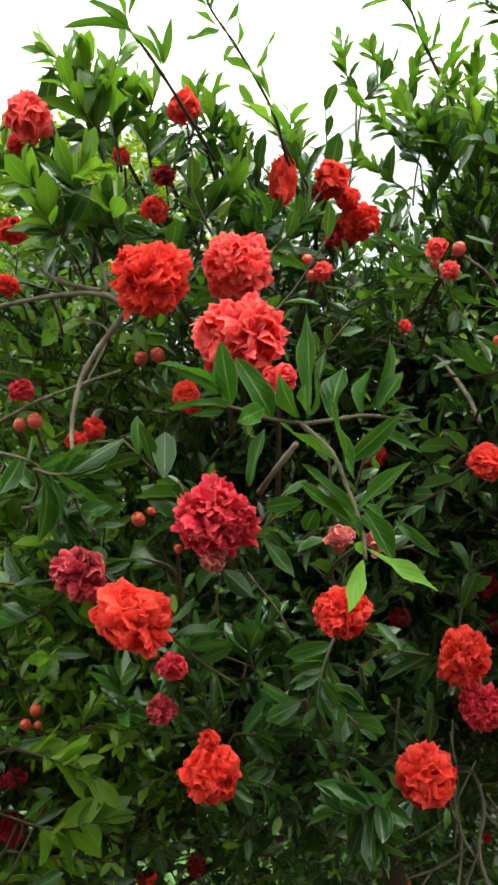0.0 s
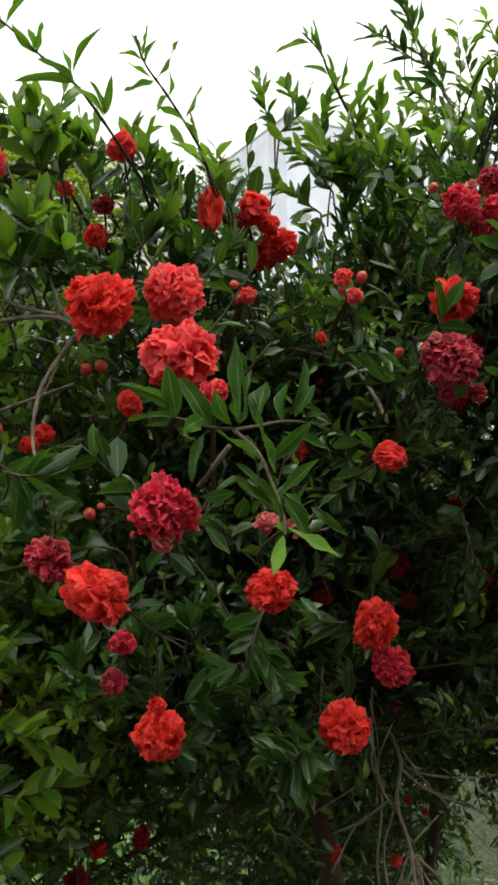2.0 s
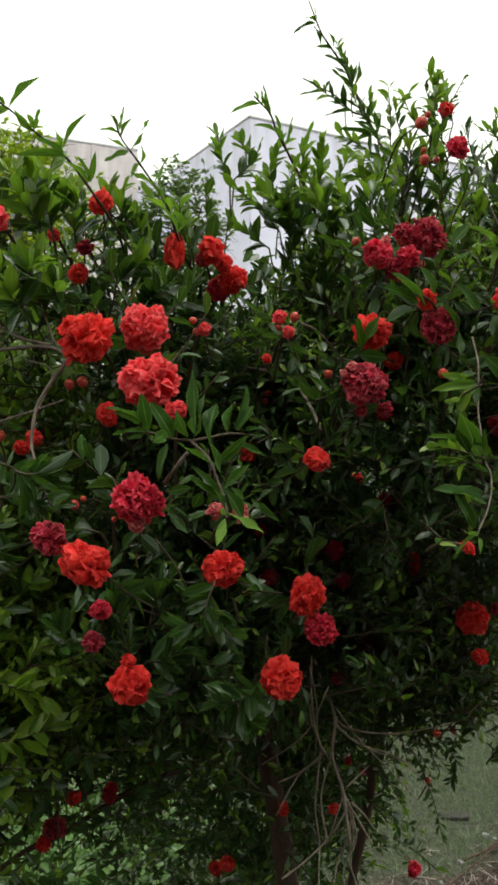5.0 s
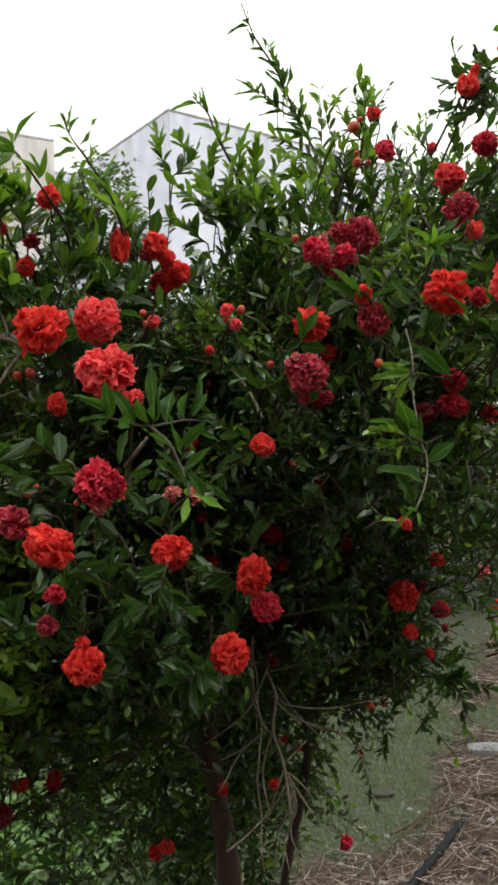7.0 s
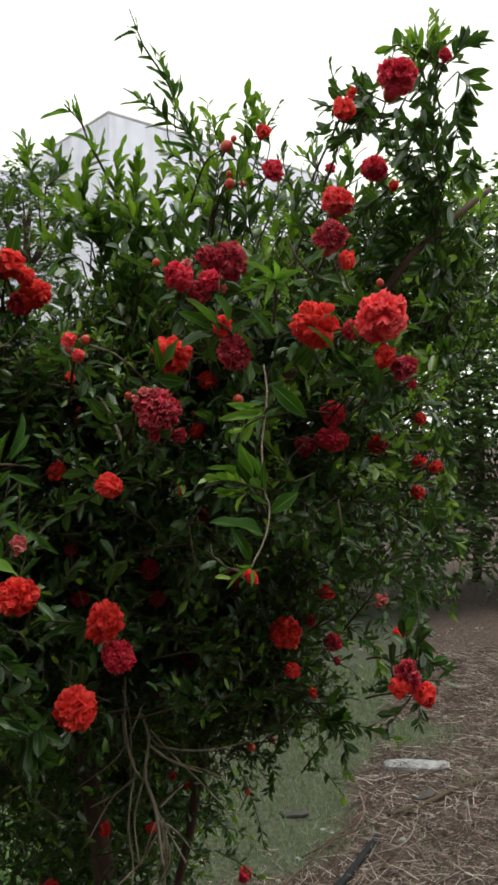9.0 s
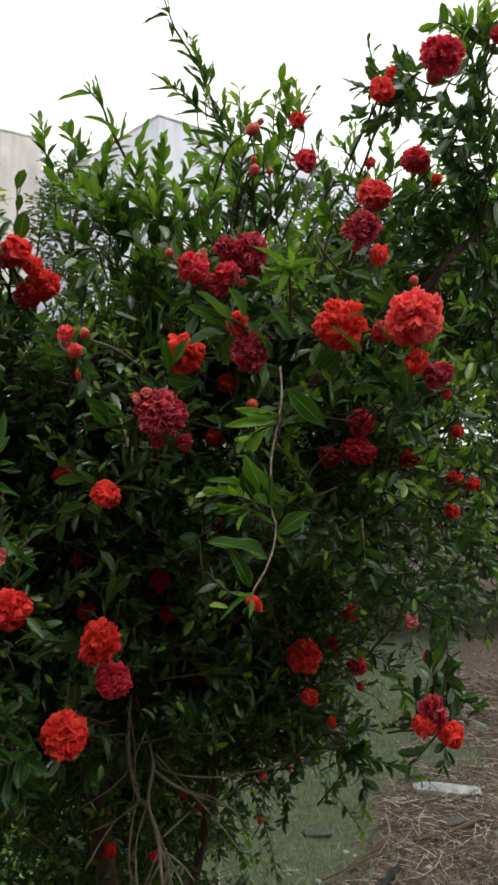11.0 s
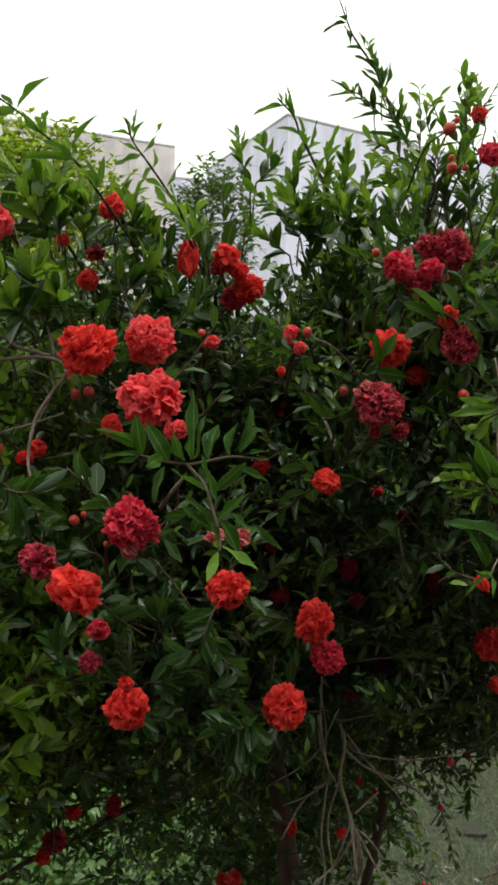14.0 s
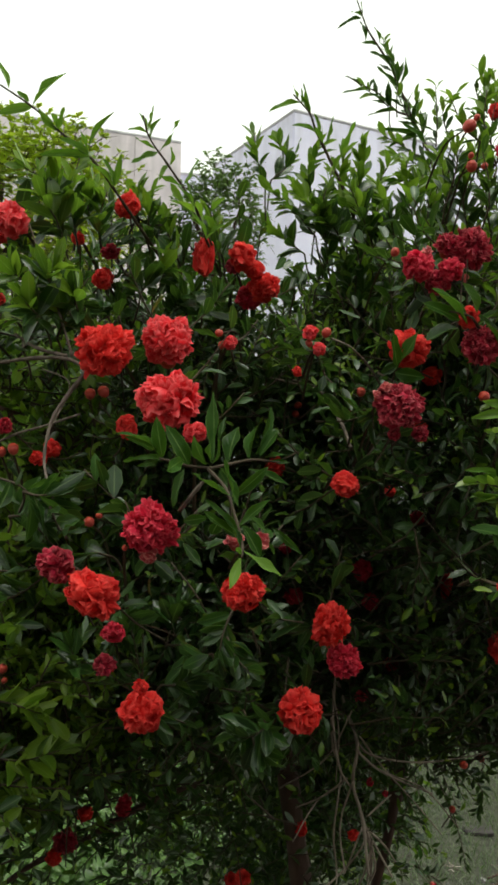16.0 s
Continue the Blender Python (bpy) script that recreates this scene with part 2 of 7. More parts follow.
def leaf_mass(name, cols, mat, parent, label="", simple=False, flat=False):
    """One joined mesh of many leaves from a list of (base, way, normal, length, width, bend)."""
    if not cols:
        return None
    b = np.array([c[0] for c in cols])
    d = np.array([c[1] for c in cols])
    nn = np.array([c[2] for c in cols])
    ln = np.array([c[3] for c in cols])
    wd = np.array([c[4] for c in cols])
    bd = np.array([c[5] for c in cols])
    fo = rng.uniform(0.1, 0.65, len(cols))
    wv = rng.uniform(0.0, 0.14, len(cols))
    v, f, uv = leaf_arrays(b, d, nn, ln, wd * 1.18, bd, fo, wv, simple, False, flat)
    return tagged(mesh_object(name, v, f, mat, parent, label, uv), kind="stuff")


def spline(points, per=5):
    """A smooth line through the points."""
    p = [np.array(q, float) for q in points]
    if len(p) < 3:
        return np.array([p[0] + (p[-1] - p[0]) * i / per for i in range(per + 1)])
    p = [2 * p[0] - p[1]] + p + [2 * p[-1] - p[-2]]
    out = []
    for i in range(1, len(p) - 2):
        for j in range(per):
            t = j / per
            out.append(0.5 * (2 * p[i] + (p[i + 1] - p[i - 1]) * t + (2 * p[i - 1] - 5 * p[i] + 4 * p[i + 1] - p[i + 2]) * t * t
                              + (3 * p[i] - p[i - 1] - 3 * p[i + 1] + p[i + 2]) * t ** 3))
    out.append(p[-2])
    return np.array(out)


def tube_arrays(line, r0, r1, sides=6, knobbly=0.0, start=0):
    line = np.asarray(line)
    k = len(line)
    tan = unit(np.gradient(line, axis=0))
    ref = np.array([0.3, 0.9, 0.31])
    a = unit(np.cross(tan, ref))
    b = np.cross(tan, a)
    rad = np.linspace(r0, r1, k) * (1 + knobbly * rng.uniform(-1, 1, k))
    ang = np.arange(sides) * 2 * np.pi / sides
    v = (line[:, None] + rad[:, None, None] * (a[:, None] * np.cos(ang)[None, :, None] + b[:, None] * np.sin(ang)[None, :, None])).reshape(-1, 3)
    f = []
    for i in range(k - 1):
        for j in range(sides):
            j2 = (j + 1) % sides
            f.append((start + i * sides + j, start + i * sides + j2, start + (i + 1) * sides + j2, start + (i + 1) * sides + j))
    f.append(tuple(start + j for j in range(sides))[::-1])
    f.append(tuple(start + (k - 1) * sides + j for j in range(sides)))
    return v, f


def tube(name, points, r0, r1, mat, parent, label="", sides=7, knobbly=0.12, per=6):
    v, f = tube_arrays(spline(points, per), r0, r1, sides, knobbly)
    return mesh_object(name, v, f, mat, parent, label)


def tube_mass(name, lines, mat, parent, label="", sides=4):
    vs, fs, at = [], [], 0
    for pts, r0, r1 in lines:
        v, f = tube_arrays(pts, r0, r1, sides, 0.1, at)
        vs.append(v)
        fs += f
        at += len(v)
    return tagged(mesh_object(name, np.concatenate(vs), fs, mat, parent, label), kind="stuff")


# ---- ground ----
def turf(x, y):
    """How much the ground at x, y is grown with grass, 0 to 1."""
    patch = 1.0 - min(1.0, max(0.0, (x - 0.653 * y + 0.70) / 0.3))
    if x > 0.2:
        patch *= min(1.0, max(0.0, (y - 2.35) / 0.4))
    patch = max(patch, 1.0 - math.hypot((x - 2.3) / 0.55, (y - 3.9) / 0.35))
    return max(0.0, min(1.0, patch + 0.5 * noise.noise((x * 1.7, y * 1.7, 5)) + 0.45 * noise.noise((x * 7, y * 7, 9))))


def lift(x, y):
    return 0.03 * noise.noise((x * 1.2, y * 1.2, 0)) + 0.012 * noise.noise((x * 7, y * 7, 3))


def ground():
    n = 130
    xs, ys = np.linspace(-4, 6, n), np.linspace(-2, 9, n)
    v, f, grown = [], [], []
    for i in range(n):
        for j in range(n):
            rim = i in (0, n - 1) or j in (0, n - 1)
            v.append((xs[j], ys[i], 0.0 if rim else lift(xs[j], ys[i])))
            grown.append(turf(xs[j], ys[i]))
    f = [(i * n + j, i * n + j + 1, (i + 1) * n + j + 1, (i + 1) * n + j) for i in range(n - 1) for j in range(n - 1)]
    k, far = len(v), 400.0
    v += [(-far, -far, 0), (far, -far, 0), (far, far, 0), (-far, far, 0)]
    grown += [0.7] * 4
    f += [tuple([k, k + 1] + list(range(n - 1, -1, -1))), tuple([k + 1, k + 2] + [i * n + n - 1 for i in range(n - 1, -1, -1)]),
          tuple([k + 2, k + 3] + list(range(n * (n - 1), n * n))), tuple([k + 3, k] + [i * n for i in range(n)])]
    g = mesh_object("ground", v, f, SOIL)
    g.data.attributes.new("turf", "FLOAT", "POINT").data.foreach_set("value", grown)
    return tagged(g, "brown soil under dry mulch with patches of grass", "ground", kind="structure")


ground()


def grass(count):
    b, d, nn, ln, wd, bd = [], [], [], [], [], []
    while len(b) < count:
        x, y = rng.uniform(-1.6, 3.2), rng.uniform(1.7, 5.2)
        if rng.random() > turf(x, y) * 1.1:
            continue
        b.append((x, y, lift(x, y) - 0.004))
        d.append((rng.normal() * 0.5, rng.normal() * 0.5, 1))
        nn.append((rng.normal(), rng.normal(), 0.2))
        ln.append(0.018 + 0.06 * rng.random() ** 2)
        wd.append(rng.uniform(0.002, 0.0045))
        bd.append(rng.uniform(-0.5, 0.5))
    v, f, uv = leaf_arrays(*[np.array(q) for q in (b, d, nn, ln, wd, bd)], np.full(count, 0.3), np.zeros(count), True, False, True)
    tagged(mesh_object("grass", v, f, GRASS, None, "short dull-green grass with dry blades", uv), category="grass", kind="stuff")


grass(52000)


def weeds(count):
    """Low broad-leaved weeds that grow under the open side of the shrub."""
    cols = []
    for _ in range(count):
        x, y = rng.normal(-0.42, 0.28), rng.normal(3.0, 0.32)
        h = rng.uniform(0.04, 0.22)
        for i in range(7):
            a = rng.uniform(0, 6.28)
            way = np.array([math.cos(a), math.sin(a), rng.uniform(0.2, 0.9)])
            cols.append((np.array([x, y, lift(x, y) + h * rng.uniform(0.1, 1.0)]), way, np.array([rng.normal() * 0.4, -0.3, 1.0]), rng.uniform(0.025, 0.06), rng.uniform(0.012, 0.028), rng.uniform(-0.4, 0.0)))
    tagged(leaf_mass("weeds", cols, LEAF_WEED, None, "bright green broad-leaved weeds growing under the shrub"), category="weeds", kind="stuff")


weeds(380)


def straw(count):
    lines = []
    while len(lines) < count:
        x, y = rng.uniform(0.4, 3.8), rng.uniform(1.8, 5.4)
        if rng.random() < turf(x, y) * 1.25:
            continue
        a = rng.uniform(0, np.pi)
        half = 0.012 + 0.085 * rng.random() ** 2
        q = np.array([np.cos(a), np.sin(a), 0]) * half
        p = np.array([x, y, lift(x, y) + rng.uniform(0.002, 0.026)])
        lines.append((np.array([p - q, p + rng.normal(size=3) * (0.006, 0.006, 0.003), p + q + (0, 0, rng.normal() * 0.008)]), rng.uniform(0.0008, 0.0026), 0.0008))
    for _ in range(110):
        x, y = rng.uniform(0.9, 3.2), rng.uniform(2.2, 4.2)
        if turf(x, y) > 0.4:
            continue
        a, half = rng.normal(0.7, 0.5), rng.uniform(0.06, 0.2)
        q = np.array([np.cos(a), np.sin(a), 0]) * half
        p = np.array([x, y, lift(x, y) + 0.016])
        bow = np.array([-q[1], q[0], 0]) * rng.normal() * 0.25
        lines.append((spline([p - q, p + bow, p + q + (0, 0, 0.01)], 4), rng.uniform(0.0014, 0.0028), 0.0012))
    ob = tube_mass("mulch", lines, LITTER, None, "layer of dry brown straw and needles on the soil", 3)
    tagged(ob, category="mulch")


straw(17000)


def chips(count):
    v, f = [], []
    for _ in range(count):
        x, y = rng.uniform(0.6, 4.0), rng.uniform(1.9, 6.0)
        if turf(x, y) > 0.5 and rng.random() < 0.8:
            continue
        r = 0.004 + 0.018 * rng.random() ** 3
        z = lift(x, y) + r * 0.2
        k = len(v)
        a0 = rng.uniform(0, 6.28)
        for ring, (rr, zz) in enumerate(((1.0, -0.6), (0.8, 0.35), (0.0, 0.5))):
            for j in range(5):
                a = a0 + j * 1.2566 + rng.uniform(-0.3, 0.3)
                v.append((x + r * rr * math.cos(a), y + r * rr * math.sin(a) * 0.8, z + r * zz))
        for ring in (0, 1):
            for j in range(5):
                j2 = (j + 1) % 5
                f.append((k + ring * 5 + j, k + ring * 5 + j2, k + ring * 5 + 5 + j2, k + ring * 5 + 5 + j))
    tagged(mesh_object("gravel", v, f, STONE, None, "small pale stones scattered in the mulch", smooth=False), category="gravel", kind="stuff")


chips(1000)


def slab(x, y, wide, deep, high, turn, label, mat=STONE):
    """A flat stone with broken, rounded edges."""
    bm = bmesh.new()
    bmesh.ops.create_cube(bm, size=1)
    bmesh.ops.subdivide_edges(bm, edges=bm.edges[:], cuts=5, use_grid_fill=True)
    for v in bm.verts:
        c = v.co.copy()
        rim = max(abs(c.x), abs(c.y)) * 2
        round_ = 1 - 0.12 * (abs(c.x) * 2) ** 3 * (abs(c.y) * 2) ** 3
        wob = 0.06 * noise.noise((c.x * 4 + x * 9, c.y * 4, c.z * 2))
        v.co = ((c.x * round_ + wob) * wide, (c.y * round_ + wob) * deep, c.z * high * (1 - 0.25 * rim ** 4) + 0.2 * high * noise.noise((c.x * 3, c.y * 3 + x, 7)))
    me = bpy.data.meshes.new("stone_slab")
    bm.to_mesh(me)
    bm.free()
    me.polygons.foreach_set("use_smooth", [True] * len(me.polygons))
    me.materials.append(mat)
    ob = new("stone_slab", me)
    ob.matrix_world = pose(x, y, lift(x, y) + high * 0.3, 0, 0, turn)
    return tagged(ob, label, "stone")


slab(2.03, 3.47, 0.33, 0.12, 0.03, -18, "pale flat broken stone slab lying on mulch", SLAB)
slab(1.90, 3.15, 0.13, 0.06, 0.03, 22, "long brownish stone half sunk in mulch", BROWN_STONE)
slab(1.265, 3.17, 0.13, 0.06, 0.018, -4, "small flat dark stone lying in grass", BROWN_STONE)
slab(2.95, 4.55, 0.12, 0.05, 0.02, -8, "white broken stone lying on mulch")


def lying(name, points, r0, r1, mat, label, category, sides=8):
    v, f = tube_arrays(spline([(x, y, lift(x, y) + z) for x, y, z in points], 8), r0, r1, sides, 0.05)
    return tagged(mesh_object(name, v, f, mat), label, category)


lying("garden_hose", [(1.53, 2.86, 0.012), (1.42, 2.75, 0.016), (1.27, 2.60, 0.014), (1.10, 2.43, 0.014), (0.90, 2.2, 0.012), (0.6, 1.9, 0.012)], 0.016, 0.016, HOSE,
      "black rubber garden hose lying on mulch", "hose")
lying("fallen_branch", [(1.66, 3.03, 0.012), (1.85, 3.06, 0.018), (2.14, 3.17, 0.02), (2.6, 3.28, 0.015)], 0.010, 0.015, TWIG_RED, "dead brown branch lying on mulch", "branch")
lying("dry_stalk", [(1.47, 2.66, 0.02), (1.36, 2.6, 0.03), (1.22, 2.50, 0.02)], 0.004, 0.003, STRAW, "long pale dry stalk lying beside the hose", "stalk")
lying("dry_stalk", [(1.45, 2.75, 0.02), (1.47, 2.6, 0.03), (1.5, 2.45, 0.02)], 0.003, 0.003, STRAW, "curved dry stalk lying beside the hose", "stalk")
for pts in (((1.02, 2.60, 0.02), (1.30, 2.84, 0.03), (1.58, 3.10, 0.02), (1.86, 3.30, 0.02)), ((1.16, 2.78, 0.02), (1.40, 2.90, 0.035), (1.76, 3.02, 0.02)),
            ((1.30, 2.86, 0.03), (1.52, 3.02, 0.03), (1.66, 3.30, 0.02)), ((1.24, 2.62, 0.02), (1.34, 2.82, 0.03), (1.52, 2.98, 0.02))):
    lying("dry_stick", pts, 0.0040, 0.002, BARK, "long thin brown dry stick lying on mulch", "stick", 6)
lying("dry_stalk", [(1.62, 3.25, 0.02), (1.55, 3.05, 0.03), (1.38, 2.85, 0.02)], 0.004, 0.003, STRAW, "long brown dry stalk on mulch", "stalk")


# ---- houses behind ----
UNSEEN_WALL = plain_material("dull_plaster", (0.10, 0.095, 0.085), (0.2, 0.19, 0.17), 3, 0.95, 0.3, 0.01)


def block(name, x0, x1, y0, y1, z0, z1, mat, parent=None, bevel=0.02):
    bm = bmesh.new()
    bmesh.ops.create_cube(bm, size=1)
    for v in bm.verts:
        v.co = ((x0 + x1) / 2 + v.co.x * (x1 - x0), (y0 + y1) / 2 + v.co.y * (y1 - y0), (z0 + z1) / 2 + v.co.z * (z1 - z0))
    if bevel:
        bmesh.ops.bevel(bm, geom=bm.edges[:], offset=bevel, segments=2, affect="EDGES")
    me = bpy.data.meshes.new(name)
    bm.to_mesh(me)
    bm.free()
    me.materials.append(mat)
    ob = new(name, me)
    if parent:
        ob.parent = parent
    return ob


def building(x, y, turn, wide, deep, high, label, mat, seams=()):
    """A whitewashed flat-roofed block whose near corner stands at x, y."""
    e = new("house")
    e.matrix_world = pose(x, y, 0, 0, 0, turn)
    block("wall", 0, wide, 0, deep, 0, high - 0.05, mat, e)
    block("coping", -0.004, wide + 0.004, -0.004, deep + 0.004, high - 0.047, high, COPING, e, 0.015)
    for s in seams:
        block("pilaster", s, s + 0.12, -0.03, -0.002, 0, high - 0.06, mat, e, 0.008)
    return tagged(e, label, "building")


building(1.30, 12.0, 24, 5.2, 3.0, 6.69, "whitewashed flat-roofed house with stained plaster walls", PLASTER)
building(-6.22, 13.15, 18, 6.0, 5.0, 7.2, "pale weathered house with vertical seams and a flat roof", BEIGE, (4.2, 5.1))
building(-0.8, 15.4, 6, 3.6, 2.5, 6.75, "low pale bluish house wall between the two houses", PLASTER)


# unseen plain wall added behind the path to block low light from the sky
for nm, x0, x1, y0, y1 in (("wall_south", -3.7, 5.0, -2.4, -2.2),):
    tagged(block(nm, x0, x1, y0, y1, 0, 3.3, UNSEEN_WALL, None, 0.01), "unseen plain wall added behind the path to block light", "wall", kind="structure")


# ---- trees and shrubs behind ----
def spray_tree(name, x, y, z, rx, ry, rz, sprays, leaflet, mat, label, category, stem=0.06, droop=0.25, base=0.0):
    """A trunk with limbs, and a crown of many fine leaf sprays."""
    e = new(name)
    e.location = (x, y, base)
    bpy.context.view_layer.update()
    tagged(e, label, category)
    tube("trunk", [(x, y, base - 0.05), (x + 0.05, y, (z + base) * 0.4), (x - 0.04, y + 0.03, z - rz * 0.4), (x, y, z + rz * 0.3)], stem, stem * 0.35, BARK, e)
    cols, lines = [], []
    for _ in range(sprays):
        d = rand_unit()
        rad = rng.uniform(0.2, 1.0) ** 0.5 * (1 + 0.25 * noise.noise((d[0] * 2, d[1] * 2, d[2] * 2 + x)))
        p = np.array([x, y, z]) + d * rad * (rx, ry, rz)
        out = unit(d * 0.7 + rand_unit() * 0.7 + (0, 0, 0.15))
        ln = rng.uniform(0.16, 0.34) * min(1.0, rx * 1.6)
        line = spline([p, p + out * ln * 0.5, p + out * ln - (0, 0, droop * ln)], 1)
        lines.append((line, 0.003, 0.0015))
        side = unit(np.cross(out, (0, 0, 1.0)))
        steps = 7
        for i in range(steps):
            q = line[int(i / steps * (len(line) - 1))] + out * ln * 0.04
            for sgn in (-1, 1):
                way = side * sgn + out * 0.5 + rand_unit() * 0.25
                cols.append((q, way, rand_unit() * 0.5 + (0, 0, 1.0), leaflet * rng.uniform(0.6, 1.2), leaflet * 0.42, rng.uniform(-0.3, 0.1)))
    for i in range(7):
        a = i * 0.9
        tube("limb", [(x, y, z - rz * 0.5), (x + math.cos(a) * rx * 0.4, y + math.sin(a) * ry * 0.4, z - rz * 0.1), (x + math.cos(a) * rx * 0.8, y + math.sin(a) * ry * 0.8, z + rz * 0.35)],
             stem * 0.4, stem * 0.1, BARK, e)
    leaf_mass("crown", cols, mat, e, simple=True, flat=True)
    tube_mass("spray_stem", lines, TWIG_RED, e, sides=3)
    return e


def rand_unit():
    return unit(rng.normal(size=3))


spray_tree("lime_green_tree", -1.6, 6.2, 3.38, 1.12, 0.7, 0.74, 1500, 0.07, LEAF_LIME, "bright yellow-green feathery tree behind the shrub", "tree")
spray_tree("feathery_tree", 0.14, 8.0, 3.75, 0.46, 0.4, 0.74, 520, 0.06, LEAF_FERNY, "dark green feathery tree by the house wall", "tree")
for hx, hy, hz, hr in ((2.6, 6.7, 1.35, 0.85), (3.7, 6.7, 1.5, 0.9), (4.9, 6.9, 1.55, 0.95), (6.0, 6.9, 1.5, 0.9), (-2.9, 6.4, 1.5, 0.9), (-1.9, 6.2, 1.35, 0.85), (-0.9, 6.0, 1.2, 0.8), (0.2, 6.1, 1.25, 0.8), (1.4, 6.3, 1.25, 0.85), (3.1, 7.8, 1.8, 1.0), (4.3, 7.8, 1.9, 1.0), (5.5, 7.8, 1.9, 1.0)):
    tagged(spray_tree("hedge_shrub", hx, hy, hz, hr, 0.5, hz, 460, 0.11, LEAF_FAR, "dull grey-green shrub in the hedge behind the garden", "shrub", 0.03), group="hedge shrubs")
spray_tree("garden_tree", 5.2, 8.0, 3.7, 1.1, 0.7, 1.2, 620, 0.10, LEAF_FERNY, "dark green leafy tree at the back of the garden", "tree")

# ---- pomegranate shrub ----
shrub = new("pomegranate_shrub")
shrub.location = (0.25, 1.3, 0)
bpy.context.view_layer.update()
tagged(shrub, "large pomegranate shrub covered in double red blossoms", "shrub")
TWIGS, LEAVES, YOUNG_LIT, INNER, BLOOMS = [], [], [], [], []


def leafy(line, count, length, width, store, spread=0.9, up=0.5, young_lit_from=2.0):
    """Leaves along a twig, larger in the middle, tighter to the tip."""
    k = len(line)
    for i in range(count):
        t = (i + 0.6) / count
        x = t * (k - 1)
        a = int(min(x, k - 2))
        p = line[a] + (line[a + 1] - line[a]) * (x - a)
        along = unit(line[a + 1] - line[a])
        r = unit(np.cross(along, rand_unit()))
        way = along * (0.6 + 0.5 * t) + r * spread + np.array([0, 0, 0.15])
        nn = np.array([0, -0.25, 1.0]) * up + along * 0.6 + rand_unit() * 0.5
        ln = length * rng.uniform(0.6, 1.15) * (1 - 0.35 * t)
        item = (p, way, nn, ln, width * ln / length * rng.uniform(0.8, 1.2), rng.uniform(-0.42, 0.16))
        (YOUNG_LIT if t > young_lit_from else store).append(item)


def sprig(points, count, length, young_lit_from=2.0):
    """A short leafy shoot through the points, from its base to its tip."""
    line = spline(points, 4)
    TWIGS.append((line, 0.0014, 0.0007))
    foot = line[0] + (line[0] - line[-1]) * 0.25 + (0, 0.03, -0.02)
    TWIGS.append((spline([foot, (foot + line[0]) / 2 + (0, 0.01, 0), line[0]], 2), 0.0014, 0.0014))
    leafy(line, int(count * 1.6), length * 1.05, length * 0.32, LEAVES, 0.75, 0.5, young_lit_from)


def twig(points, r0, r1, mat):
    return tube("twig", points, r0, r1, mat, shrub, sides=7, knobbly=0.2, per=7)


def limb(points, r0, r1):
    return tube("limb", points, r0, r1, BARK, shrub, "dark rough-barked limb", 8, 0.1, 6)


def unit_leaf(bend, fold, wave, mat):
    one = np.array([1.0])
    v, f, uv = leaf_arrays(np.zeros((1, 3)), np.array([[0, 1.0, 0]]), np.array([[0, 0, 1.0]]), one, one * 0.3, one * bend, one * fold, one * wave, False, True)
    return mesh_data("leaf", v, f, uv, mat)


def mesh_data(name, v, f, uv, mat):
    me = bpy.data.meshes.new(name)
    me.from_pydata(v.tolist(), [], f)
    if uv is not None:
        me.uv_layers.new(name="UVMap").data.foreach_set("uv", uv)
    me.polygons.foreach_set("use_smooth", [True] * len(me.polygons))
    me.materials.append(mat)
    me.update()
    return me


LEAF_MESHES = [unit_leaf(b, f, w, LEAF_ONE) for b, f, w in ((-0.10, 0.45, 0.12), (-0.25, 0.65, 0.22), (0.12, 0.40, 0.18), (-0.15, 0.9, 0.12), (-0.34, 0.55, 0.16))]
YOUNG_MESHES = [unit_leaf(b, f, w, LEAF_YOUNG_ONE) for b, f, w in ((-0.16, 0.7, 0.14), (0.14, 0.5, 0.20), (-0.30, 0.8, 0.10))]


def leaf(parent, base, tip, width, roll=0, young=False):
    """A single leaf from base to tip under a twig."""
    pool = YOUNG_MESHES if young else LEAF_MESHES
    ob = new("leaf", pool[rng.integers(len(pool))])
    b, e = Vector(base), Vector(tip)
    y = (e - b).normalized()
    hint = Vector((rng.normal() * 0.6, -0.65, 0.6 + rng.normal() * 0.45))
    x = y.cross(hint).normalized()
    z = x.cross(y)
    m = Matrix((x, y, z)).transposed().to_4x4()
    size = (e - b).length
    ob.parent = parent
    ob.matrix_parent_inverse = parent.matrix_world.inverted()
    ob.matrix_basis = Matrix.Translation(b) @ m @ Matrix.Rotation(radians(roll), 4, "Y") @ Matrix.Diagonal((width / 0.3, size, size, 1))
    return ob


